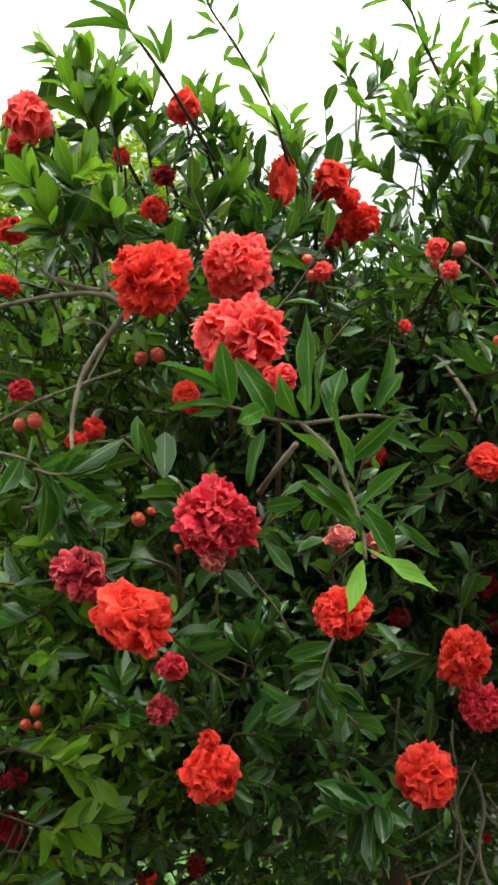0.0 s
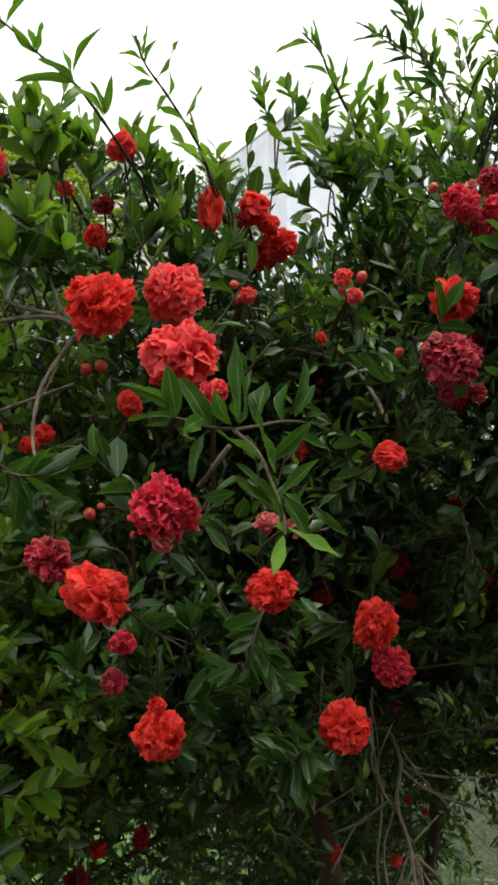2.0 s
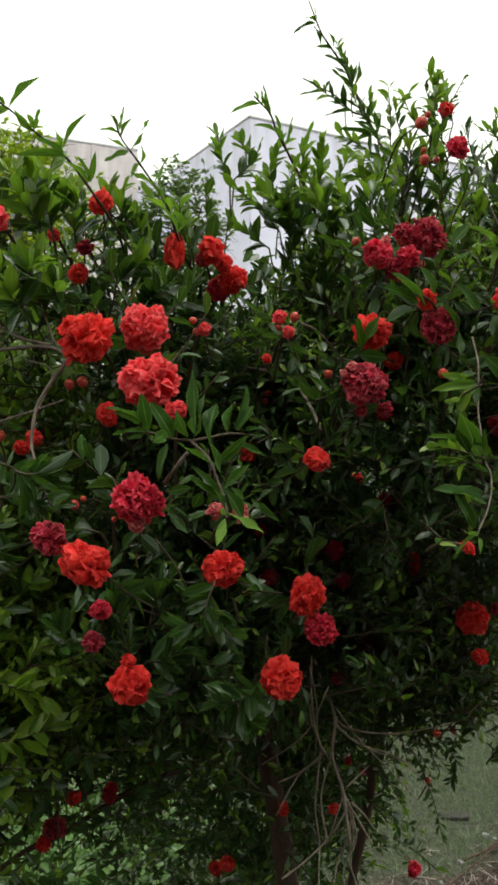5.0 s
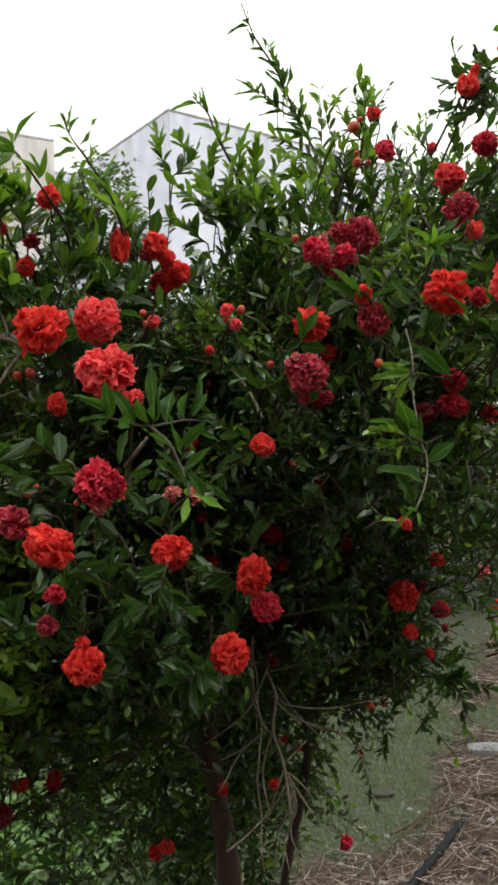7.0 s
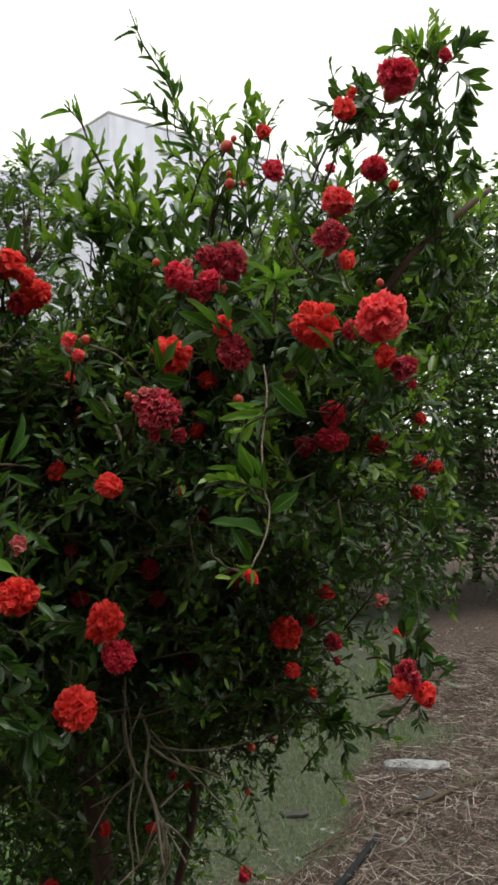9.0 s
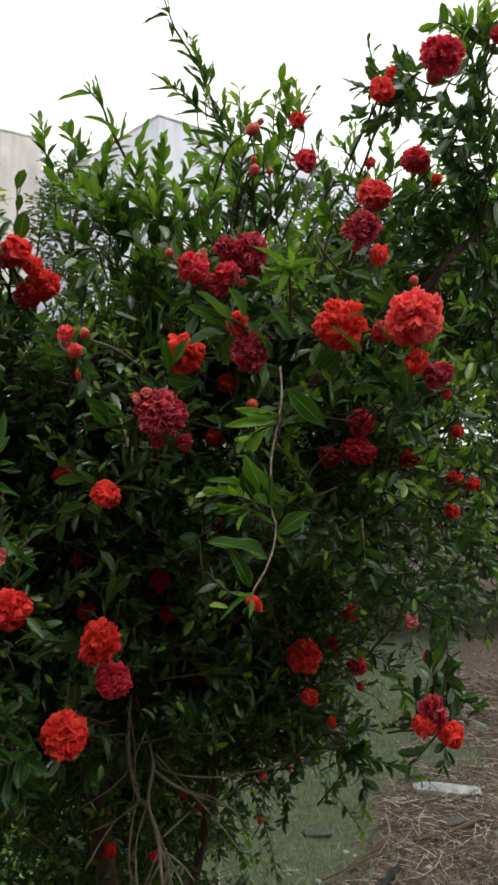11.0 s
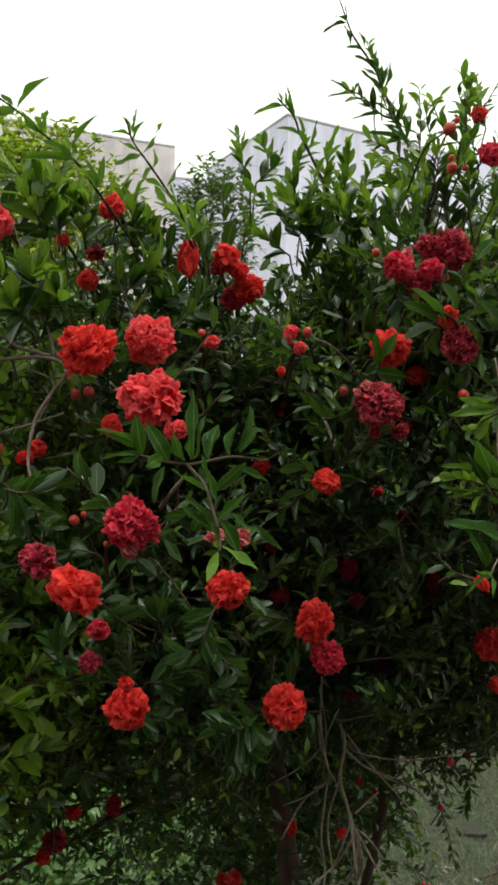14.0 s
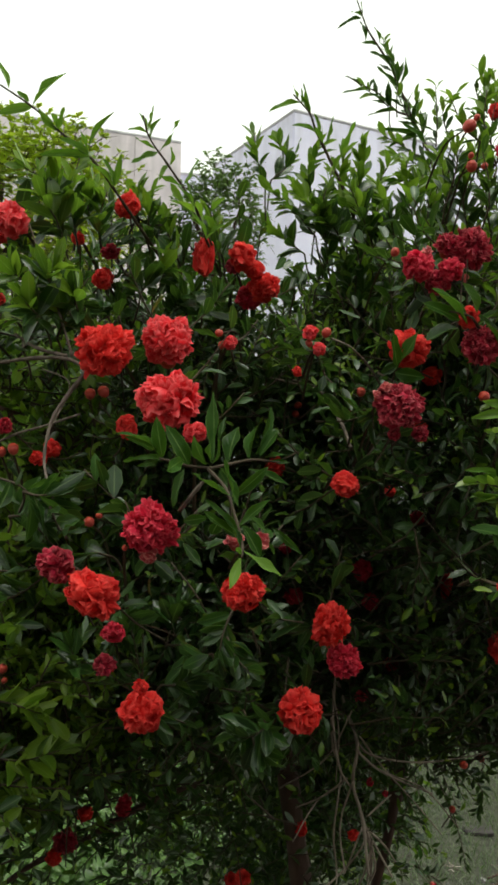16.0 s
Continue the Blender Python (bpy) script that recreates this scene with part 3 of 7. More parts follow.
# blossoms
def ruffled_flower(seed, petals, wide, ruffle, waves, bend, reach, across=11):
    """A double blossom along +z, radius about 1: many thin petals set round a heart, each widening to a ruffled margin that curls over.
    reach: how far round from the front the petals stand, in radians."""
    g = np.random.default_rng(seed)
    off = Vector(g.uniform(-20, 20, 3))
    ss = (0.0, 0.5, 0.82, 1.0)
    V, F, UV = [], [], []
    for i in range(petals):
        cz = 1 - (1 - math.cos(reach)) * (i + 0.5) / petals
        polar = math.acos(max(-1.0, min(1.0, cz))) + g.normal() * 0.07
        az = i * 2.39996 + g.normal() * 0.2
        d = np.array([math.sin(polar) * math.cos(az), math.sin(polar) * math.sin(az), math.cos(polar)])
        out = np.array([math.cos(az), math.sin(az), 0.0])
        lat = unit(np.cross(d, unit(g.normal(size=3))))
        rim = polar > reach * 0.74
        if rim:
            lat = unit(np.array([-math.sin(az), math.cos(az), 0.0]) + 0.25 * g.normal(size=3))
        over = unit(np.cross(d, lat))
        if rim and over[2] > 0:
            over = -over
        size = 0.95 * (1 + 0.26 * noise.noise(Vector(d) * 1.6 + off) + g.normal() * 0.05)
        w = wide * g.uniform(0.75, 1.25) * (1.3 if rim else 1.0)
        ph, ph2, k = g.uniform(0, 6.28), g.uniform(0, 6.28), waves * g.uniform(0.8, 1.25)
        curl, cup = bend * g.uniform(0.4, 1.3), g.uniform(-0.05, 0.16)
        start = len(V)
        for s in ss:
            for a in range(across + 1):
                u = 2 * a / across - 1
                edge = 1 - 0.08 * u * u - 0.32 * u ** 6 + 0.05 * math.sin(3.1 * u + ph2) + 0.03 * math.sin(8.3 * u + ph) + 0.018 * math.sin(17 * u + ph2)
                r = 0.22 + (size - 0.22) * s * (edge if s > 0.4 else 1.0)
                sway = ruffle * s ** 1.4 * (math.sin(k * u + ph) + 0.55 * math.sin(2.3 * k * u + ph2)) + curl * s ** 3 + cup * u * u * s
                V.append(d * r + lat * (u * w * (0.25 + 0.75 * s ** 0.7) * (1 - 0.10 * s ** 5)) + over * sway - d * (0.42 * curl * s ** 4))
        n = across + 1
        for b in range(len(ss) - 1):
            for a in range(across):
                F.append((start + b * n + a, start + b * n + a + 1, start + (b + 1) * n + a + 1, start + (b + 1) * n + a))
                for q in ((a, b), (a + 1, b), (a + 1, b + 1), (a, b + 1)):
                    UV += [q[0] / across, ss[q[1]]]
    # the heart, which closes the gaps between the petals
    start = len(V)
    rings, sides = 6, 10
    for b in range(rings):
        for a in range(sides):
            p, q = 2.6 * b / (rings - 1), 6.2832 * a / sides
            r = 0.62 + 0.06 * g.normal()
            V.append(np.array([math.sin(p) * math.cos(q), math.sin(p) * math.sin(q), math.cos(p)]) * r)
    for b in range(rings - 1):
        for a in range(sides):
            a2 = (a + 1) % sides
            F.append((start + b * sides + a, start + (b + 1) * sides + a, start + (b + 1) * sides + a2, start + b * sides + a2))
            UV += [0.5, 0.2] * 4
    return np.array(V), F, np.array(UV, dtype=np.float32)


def lathe(name, prof, mat, sides=12, lobes=0.0):
    """A turned shape about z; the last ring may rise into pointed lobes."""
    v, f = [], []
    for i, (z, r) in enumerate(prof):
        for j in range(sides):
            a = j * 2 * np.pi / sides
            tip = lobes if (i == len(prof) - 1 and j % 2 == 0) else 0.0
            v.append(((r + tip * 0.3) * np.cos(a), (r + tip * 0.3) * np.sin(a), z + tip))
    for i in range(len(prof) - 1):
        for j in range(sides):
            j2 = (j + 1) % sides
            f.append((i * sides + j, i * sides + j2, (i + 1) * sides + j2, (i + 1) * sides + j))
    f.append(tuple(range(sides))[::-1])
    return mesh_data(name, np.array(v), f, None, mat)


CALYX_MESH = lathe("calyx", [(-1.15, 0.10), (-1.0, 0.26), (-0.75, 0.36), (-0.5, 0.36), (-0.25, 0.46), (0.05, 0.62)], CALYX, 12, 0.25)
BUD_MESH = lathe("bud", [(-1.0, 0.12), (-0.9, 0.40), (-0.6, 0.68), (-0.3, 0.82), (0.05, 0.90), (0.4, 0.84), (0.68, 0.64), (0.86, 0.34), (0.92, 0.04)], BUD, 14)
CROWN_MESH = lathe("bud_crown", [(0.50, 0.80), (0.68, 0.68), (0.86, 0.42), (0.98, 0.15)], CALYX, 12, 0.08)
KINDS = {}
SMALL = {}
for kind, mat, count, petals, wide, ruffle, waves, bend, reach in (
        ("scarlet", PETAL, 5, 135, 0.29, 0.060, 6.5, 0.36, 2.1), ("coral", PETAL_CORAL, 3, 120, 0.31, 0.060, 6.5, 0.38, 2.1),
        ("crimson", PETAL_CRIMSON, 3, 170, 0.24, 0.060, 7.5, 0.30, 2.1), ("withered", PETAL_DARK, 3, 140, 0.20, 0.080, 6.5, 0.28, 2.1),
        ("loose", PETAL, 4, 78, 0.38, 0.075, 5.5, 0.40, 2.0), ("pink", PETAL_PINK, 2, 26, 0.36, 0.10, 4.0, 0.15, 1.3)):
    KINDS[kind] = [mesh_data("flower", *ruffled_flower(11 * i + len(kind), petals, wide, ruffle, waves, bend, reach), mat) for i in range(count)]
    SMALL[kind] = [mesh_data("flower", *ruffled_flower(11 * i + len(kind), petals // 2, wide * 1.35, ruffle * 1.2, waves * 0.8, bend * 1.2, reach, 5), mat) for i in range(count)]
WORDS = {"scarlet": "double scarlet blossom with ruffled petals", "coral": "double coral-red blossom with ruffled petals",
         "crimson": "ageing crimson blossom with crinkled petals", "withered": "dark withered blossom with shrivelled petals",
         "loose": "open scarlet blossom with loose petals", "pink": "fading pink half-open blossom"}


def flower(kind, x, y, z, size, face=(0.0, -1.0, 0.1), tall=0.95, variant=0):
    """A blossom of that width at x, y, z that faces that way, with its calyx and stalk."""
    pool = KINDS[kind] if size > 0.042 else SMALL[kind]
    ob = new("flower", pool[variant % len(pool)])
    ob.parent = shrub
    ob.matrix_parent_inverse = shrub.matrix_world.inverted()
    q = Vector(face).to_track_quat("Z", "Y")
    r = size / 2 * 0.94
    spin = Euler((0, 0, x * 40 + z * 30)).to_quaternion()
    ob.matrix_basis = Matrix.Translation((x, y, z)) @ Matrix.Diagonal((r, r * 0.9, r * tall, 1)) @ (q @ spin).to_matrix().to_4x4()
    tagged(ob, WORDS[kind])
    cal = new("calyx", CALYX_MESH)
    cal.parent = ob
    cal.location = (0, 0, -0.2)
    f = unit(np.array(face, float))
    p = np.array([x, y, z])
    back = np.array([0, 0.04, -0.02])
    TWIGS.append((spline([p - f * r * 1.1, p - f * (r + 0.03) + back, p - f * (r + 0.04) + back * 2], 3), 0.0018, 0.002))
    BLOOMS.append((x, y, z, r * (1 + tall) / 2))
    # the leaves that stand round a blossom
    for _ in range(3):
        o = unit(np.array([rng.normal(), 0.5 + 0.3 * rng.normal(), rng.normal()]))
        s = p + np.array([0, r * 0.8 + 0.01, 0]) + o * r * 0.4
        k = 1.0 if size > 0.034 else 0.6
        line = spline([s, s + o * 0.035 * k, s + o * 0.07 * k + (0, -0.01, 0.01)], 3)
        TWIGS.append((line, 0.0014, 0.0008))
        leafy(line, 7, 0.036 * k, 0.0125 * k, LEAVES)
    return ob


def clear(x, y, z, r):
    """No leaves stand before this spot."""
    BLOOMS.append((x, y, z, r))


def bud(x, y, z, size, face=(0.0, -0.5, 0.8)):
    """A fat closed bud with a frilled crown."""
    ob = new("bud", BUD_MESH)
    ob.parent = shrub
    ob.matrix_parent_inverse = shrub.matrix_world.inverted()
    r = size / 2 * 0.86
    f = Vector(face) + Vector((rng.normal() * 0.5, rng.normal() * 0.2, rng.normal() * 0.4))
    ob.matrix_basis = Matrix.LocRotScale((x, y, z), f.to_track_quat("Z", "Y"), (r, r, r))
    tagged(ob, "smooth round red flower bud")
    cr = new("bud_crown", CROWN_MESH)
    cr.parent = ob
    p, f = np.array([x, y, z]), unit(np.array(f))
    TWIGS.append((spline([p - f * r, p - f * (r + 0.02) + (0, 0.02, 0), p - f * (r + 0.03) + (0, 0.06, -0.03)], 3), 0.0012, 0.0016))
    BLOOMS.append((x, y, z, r))
    return ob


# blossoms at the front, left of the middle
flower("scarlet", -0.057, 0.575, 1.764, 0.060, face=(-0.5, -1, 0.2), tall=0.93, variant=0)
flower("coral", 0.000, 0.600, 1.777, 0.058, face=(0, -0.7, 0.7), tall=0.93, variant=2)
flower("coral", 0.006, 0.525, 1.718, 0.060, face=(0.2, -1, 0.25), tall=0.95, variant=0)
flower("coral", 0.029, 0.496, 1.691, 0.024, face=(0, -0.7, 0.7), tall=0.65, variant=1)
flower("crimson", -0.002, 0.465, 1.615, 0.052, face=(0, -1, 0.2), tall=0.83, variant=0)
flower("pink", -0.004, 0.460, 1.596, 0.015, face=(0, -1, -0.5), tall=1.41, variant=0)
flower("withered", -0.077, 0.476, 1.584, 0.036, face=(-0.3, -1, 0.1), tall=1.00, variant=0)
flower("loose", -0.047, 0.466, 1.563, 0.051, tall=0.74, variant=0)
flower("crimson", -0.051, 0.667, 1.482, 0.030, face=(0, -0.7, 0.7), tall=0.77, variant=1)
flower("withered", -0.060, 0.673, 1.446, 0.028, face=(0, -1, -0.5), tall=0.96, variant=1)
flower("pink", 0.064, 0.500, 1.602, 0.021, face=(0, -0.7, 0.7), tall=0.91, variant=0)
flower("pink", 0.088, 0.527, 1.598, 0.020, face=(0.5, -1, 0.1), tall=1.10, variant=0)
flower("scarlet", 0.084, 0.728, 1.514, 0.058, tall=0.87, variant=2)
flower("scarlet", 0.178, 0.693, 1.486, 0.046, face=(-0.3, -1, 0.2), tall=1.21, variant=3)
flower("crimson", 0.194, 0.695, 1.446, 0.048, face=(0.2, -1, -0.3), tall=0.78, variant=2)
flower("loose", -0.021, 0.666, 1.400, 0.057, face=(0, -1, 0), tall=0.88, variant=1)
flower("scarlet", -0.022, 0.670, 1.425, 0.019, face=(0, -0.7, 0.7), tall=1.00, variant=0)
flower("loose", 0.148, 0.680, 1.396, 0.056, face=(0.2, -1, 0), tall=1.04, variant=3)
flower("coral", -0.154, 0.620, 1.890, 0.042, face=(-0.5, -1, 0.2), tall=1.05, variant=1)
flower("loose", -0.051, 0.700, 1.931, 0.028, face=(-0.5, -1, 0.2), tall=1.35, variant=2)
flower("scarlet", -0.106, 0.720, 1.898, 0.019, face=(-0.5, -1, 0.2), tall=0.80, variant=0)
flower("withered", -0.074, 0.750, 1.891, 0.026, face=(-0.5, -1, 0.2), tall=0.65, variant=2)
flower("scarlet", -0.080, 0.753, 1.864, 0.026, face=(-0.5, -1, 0.2), tall=0.75, variant=1)
flower("loose", 0.031, 0.765, 1.893, 0.029, face=(-0.8, -0.8, 0), tall=1.77, variant=0)
flower("loose", 0.077, 0.780, 1.898, 0.040, face=(0.3, -1, 0.5), tall=1.07, variant=1)
flower("scarlet", 0.106, 0.815, 1.870, 0.048, face=(0.5, -1, 0.1), tall=0.77, variant=2)
flower("crimson", 0.088, 0.830, 1.859, 0.039, face=(0, -1, -0.5), tall=1.07, variant=1)
flower("loose", -0.047, 0.700, 1.695, 0.026, face=(-0.5, -1, 0.2), tall=1.19, variant=2)
flower("loose", 0.094, 0.805, 1.889, 0.026, face=(0.2, -1, 0.2), tall=1.16, variant=3)
flower("withered", 0.066, 0.790, 1.890, 0.020, face=(-0.5, -1, 0.2), tall=1.33, variant=1)

# blossoms in the middle and on the inner twigs
flower("withered", 0.284, 0.690, 1.858, 0.035, face=(0, -1, -0.5), tall=0.83, variant=0)
flower("withered", 0.296, 0.700, 1.903, 0.032, face=(0, -0.7, 0.7), tall=0.92, variant=2)
flower("pink", 0.267, 0.672, 1.887, 0.012, face=(0, -0.7, 0.7), tall=1.30, variant=1)
flower("pink", 0.312, 0.690, 1.865, 0.014, face=(0, -1, -0.5), tall=0.92, variant=0)
flower("withered", 0.220, 0.600, 1.694, 0.014, face=(0, -1, -0.5), tall=1.38, variant=1)
flower("pink", 0.199, 0.588, 1.730, 0.011, face=(0, -0.7, 0.7), tall=1.20, variant=1)
flower("withered", 0.221, 0.590, 1.721, 0.056, face=(0, -1, 0.2), tall=0.87, variant=1)
flower("pink", 0.206, 0.585, 1.737, 0.014, face=(0, -0.7, 0.7), tall=1.15, variant=0)
flower("withered", 0.245, 0.600, 1.695, 0.019, face=(0, -1, -0.5), tall=1.11, variant=2)
flower("loose", 0.251, 0.679, 1.785, 0.054, face=(-0.5, -1, 0.2), tall=0.80, variant=0)
flower("loose", 0.342, 0.900, 1.774, 0.033, face=(0, -1, -0.5), tall=0.95, variant=2)
flower("scarlet", 0.292, 0.610, 1.811, 0.027, face=(0, -0.7, 0.7), tall=0.92, variant=1)
flower("withered", 0.309, 0.620, 1.784, 0.047, face=(0.1, -1, 0), tall=0.98, variant=0)
flower("crimson", 0.259, 0.675, 1.873, 0.037, face=(-0.5, -1, 0.2), tall=1.13, variant=0)
flower("withered", 0.322, 0.700, 1.899, 0.056, face=(0.2, -1, 0.2), tall=0.91, variant=1)
flower("crimson", 0.295, 0.680, 1.871, 0.033, face=(0, -1, -0.5), tall=0.89, variant=2)
flower("scarlet", 0.176, 0.614, 1.644, 0.035, face=(0, -1, -0.5), tall=0.72, variant=3)
flower("loose", 0.135, 0.920, 1.645, 0.032, face=(-0.5, -1, 0.2), tall=1.05, variant=1)
flower("loose", 0.397, 1.350, 1.586, 0.024, face=(-0.5, -1, 0.2), tall=1.36, variant=1)
flower("crimson", 0.380, 1.085, 1.563, 0.021, face=(-0.5, -1, 0.2), tall=1.67, variant=1)
flower("crimson", 0.275, 1.000, 1.493, 0.036, face=(0, -1, 0), tall=1.09, variant=2)
flower("crimson", 0.289, 1.000, 1.446, 0.031, face=(0.5, -1, 0.1), tall=1.00, variant=1)
flower("loose", 0.449, 1.150, 1.443, 0.022, face=(-0.5, -1, 0.2), tall=2.33, variant=0)
flower("crimson", 0.388, 1.266, 1.276, 0.039, face=(0.5, -1, 0.1), tall=0.68, variant=0)
flower("crimson", 0.157, 0.970, 1.529, 0.024, face=(-0.5, -1, 0.2), tall=0.93, variant=1)
flower("crimson", 0.171, 0.970, 1.459, 0.035, face=(-0.5, -1, 0.2), tall=0.82, variant=2)
flower("withered", 0.385, 1.500, 1.140, 0.031, face=(0, -1, -0.5), tall=1.31, variant=1)

# blossoms on the far side of the middle
flower("scarlet", 0.404, 0.632, 1.819, 0.061, face=(-0.1, -1, 0.2), tall=0.94, variant=0)
flower("crimson", 0.461, 0.660, 1.819, 0.027, face=(0.5, -1, 0.1), tall=1.13, variant=0)
flower("coral", 0.452, 0.559, 1.819, 0.068, face=(0, -1, 0.25), tall=0.88, variant=1)
flower("scarlet", 0.458, 0.565, 1.779, 0.023, face=(-0.5, -1, 0.2), tall=1.47, variant=2)
flower("withered", 0.482, 0.570, 1.768, 0.037, face=(0.2, -1, 0), tall=0.86, variant=2)
flower("crimson", 0.492, 0.570, 1.750, 0.011, face=(0, -1, -0.5), tall=1.18, variant=0)
flower("withered", 0.424, 0.635, 1.919, 0.046, face=(0, -0.7, 0.7), tall=0.89, variant=0)
flower("loose", 0.448, 0.645, 1.896, 0.022, face=(0.5, -1, 0.1), tall=1.37, variant=2)
flower("coral", 0.534, 0.885, 2.040, 0.058, face=(0, -0.7, 0.7), tall=0.68, variant=0)
flower("loose", 0.454, 0.669, 2.080, 0.033, face=(-0.5, -1, 0.2), tall=1.09, variant=1)
flower("loose", 0.464, 0.670, 2.100, 0.011, face=(0.3, -0.6, 0.8), tall=1.89, variant=0)
flower("crimson", 0.527, 0.680, 2.132, 0.062, face=(0, -0.7, 0.7), tall=0.72, variant=1)
flower("crimson", 0.589, 0.880, 2.092, 0.047, face=(-0.5, -1, 0.2), tall=0.92, variant=2)
flower("loose", 0.632, 0.900, 2.076, 0.017, face=(0.5, -1, 0.1), tall=1.18, variant=0)
flower("crimson", 0.619, 1.130, 2.176, 0.026, face=(0, -0.7, 0.7), tall=0.71, variant=0)
flower("crimson", 0.616, 0.720, 2.188, 0.017, face=(-0.5, -1, 0.2), tall=1.43, variant=2)
flower("loose", 0.444, 0.967, 2.163, 0.032, face=(0, -0.7, 0.7), tall=0.55, variant=1)
flower("crimson", 0.451, 0.934, 2.093, 0.033, face=(0.2, -1, 0), tall=1.33, variant=0)
flower("crimson", 0.494, 0.800, 1.727, 0.044, face=(0, -0.7, 0.7), tall=0.75, variant=1)
flower("crimson", 0.494, 0.800, 1.690, 0.052, face=(0, -1, -0.2), tall=0.71, variant=2)
flower("withered", 0.461, 0.820, 1.683, 0.039, face=(-0.5, -1, 0.2), tall=0.82, variant=1)
flower("loose", 0.644, 0.980, 1.682, 0.039, face=(-0.5, -1, 0.2), tall=0.88, variant=0)
flower("loose", 0.667, 0.880, 1.722, 0.022, face=(0, -1, -0.5), tall=1.13, variant=1)
flower("loose", 0.676, 0.900, 1.658, 0.029, face=(-0.5, -1, 0.2), tall=0.74, variant=2)
flower("loose", 0.705, 0.900, 1.649, 0.027, face=(0.5, -1, 0.1), tall=0.78, variant=1)
flower("scarlet", 0.674, 0.900, 1.610, 0.027, face=(-0.5, -1, 0.2), tall=0.89, variant=3)
flower("loose", 0.328, 0.900, 1.701, 0.027, face=(0, -1, 0), tall=1.06, variant=0)
flower("scarlet", 0.490, 0.985, 1.385, 0.063, face=(0.1, -1, 0.45), tall=0.92, variant=1)
clear(0.480, 0.950, 1.440, 0.035)
flower("loose", 0.496, 0.975, 1.328, 0.031, face=(-0.5, -1, 0.2), tall=0.95, variant=2)
flower("loose", 0.611, 1.120, 1.418, 0.038, face=(0, -0.7, 0.7), tall=0.48, variant=0)
flower("crimson", 0.656, 1.200, 1.305, 0.043, face=(0.5, -1, 0.1), tall=0.91, variant=1)
flower("loose", 0.538, 0.990, 1.284, 0.015, face=(0, -1, -0.5), tall=1.89, variant=2)
flower("crimson", 0.664, 1.200, 1.268, 0.014, face=(0, -1, -0.5), tall=1.86, variant=0)
flower("withered", 0.574, 1.100, 1.373, 0.020, face=(0, -1, -0.5), tall=1.55, variant=0)
flower("withered", 0.581, 0.750, 1.379, 0.037, face=(0, -1, -0.5), tall=1.79, variant=2)
flower("loose", 0.568, 0.745, 1.366, 0.032, face=(-0.5, -1, 0.2), tall=1.20, variant=0)
flower("loose", 0.601, 0.740, 1.355, 0.036, face=(0.5, -1, 0.1), tall=1.14, variant=1)
flower("pink", 0.825, 1.350, 1.346, 0.035, face=(0, -1, -0.5), tall=1.25, variant=0)
flower("loose", 0.293, 0.500, 1.565, 0.008, face=(0, -1, -0.5), tall=3.18, variant=1)

clear(0.47, 0.92, 1.43, 0.045)
clear(0.49, 0.90, 1.47, 0.040)

# blossoms low inside the shrub
flower("loose", -0.122, 1.000, 1.131, 0.028, face=(-0.5, -1, 0.2), tall=0.94, variant=1)
flower("crimson", -0.083, 1.200, 1.048, 0.033, face=(0, -1, -0.5), tall=1.65, variant=2)
flower("withered", -0.157, 1.050, 1.064, 0.045, face=(0, -1, -0.5), tall=0.77, variant=1)
flower("loose", -0.174, 1.050, 1.040, 0.029, face=(0, -1, -0.5), tall=0.88, variant=0)
flower("loose", 0.238, 1.340, 0.937, 0.036, face=(0, -1, -0.5), tall=1.18, variant=2)
flower("loose", 0.299, 1.130, 1.032, 0.024, face=(-0.5, -1, 0.2), tall=0.77, variant=0)
flower("loose", 0.149, 1.600, 0.694, 0.043, face=(0, -1, -0.5), tall=0.88, variant=1)
flower("crimson", 0.379, 1.370, 1.013, 0.017, face=(-0.5, -1, 0.2), tall=1.12, variant=0)
flower("crimson", 0.410, 1.370, 0.990, 0.017, face=(-0.5, -1, 0.2), tall=0.88, variant=1)
flower("crimson", 0.651, 1.800, 0.542, 0.036, face=(0, -1, -0.5), tall=1.67, variant=0)
flower("loose", 0.944, 1.500, 1.232, 0.043, face=(-0.5, -1, 0.2), tall=0.82, variant=1)
flower("loose", 0.129, 1.700, 0.630, 0.037, face=(0, -1, -0.5), tall=1.31, variant=2)
flower("loose", -0.186, 0.680, 1.824, 0.031, face=(-0.5, -1, 0.2), tall=0.63, variant=0)
flower("loose", -0.213, 0.750, 1.795, 0.030, face=(-0.5, -1, 0.2), tall=0.67, variant=1)
flower("crimson", -0.156, 0.620, 1.692, 0.023, face=(-0.5, -1, 0.2), tall=0.71, variant=1)
flower("loose", -0.134, 0.750, 1.668, 0.022, face=(0, -1, -0.5), tall=1.36, variant=1)
flower("scarlet", -0.147, 0.740, 1.657, 0.024, face=(-0.5, -1, 0.2), tall=0.80, variant=0)
flower("loose", 0.147, 0.800, 1.767, 0.016, face=(0, -0.7, 0.7), tall=0.73, variant=1)
flower("loose", -0.082, 0.740, 1.858, 0.029, face=(-0.5, -1, 0.2), tall=0.60, variant=1)
flower("crimson", -0.235, 0.850, 1.315, 0.034, face=(-0.5, -1, 0.2), tall=0.67, variant=0)
flower("crimson", -0.253, 0.900, 1.241, 0.036, face=(-0.5, -1, 0.2), tall=1.33, variant=1)
flower("loose", -0.169, 0.640, 1.877, 0.018, face=(-0.5, -1, 0.2), tall=0.68, variant=2)
flower("loose", -0.044, 0.720, 1.689, 0.019, face=(-0.5, -1, 0.2), tall=1.25, variant=1)

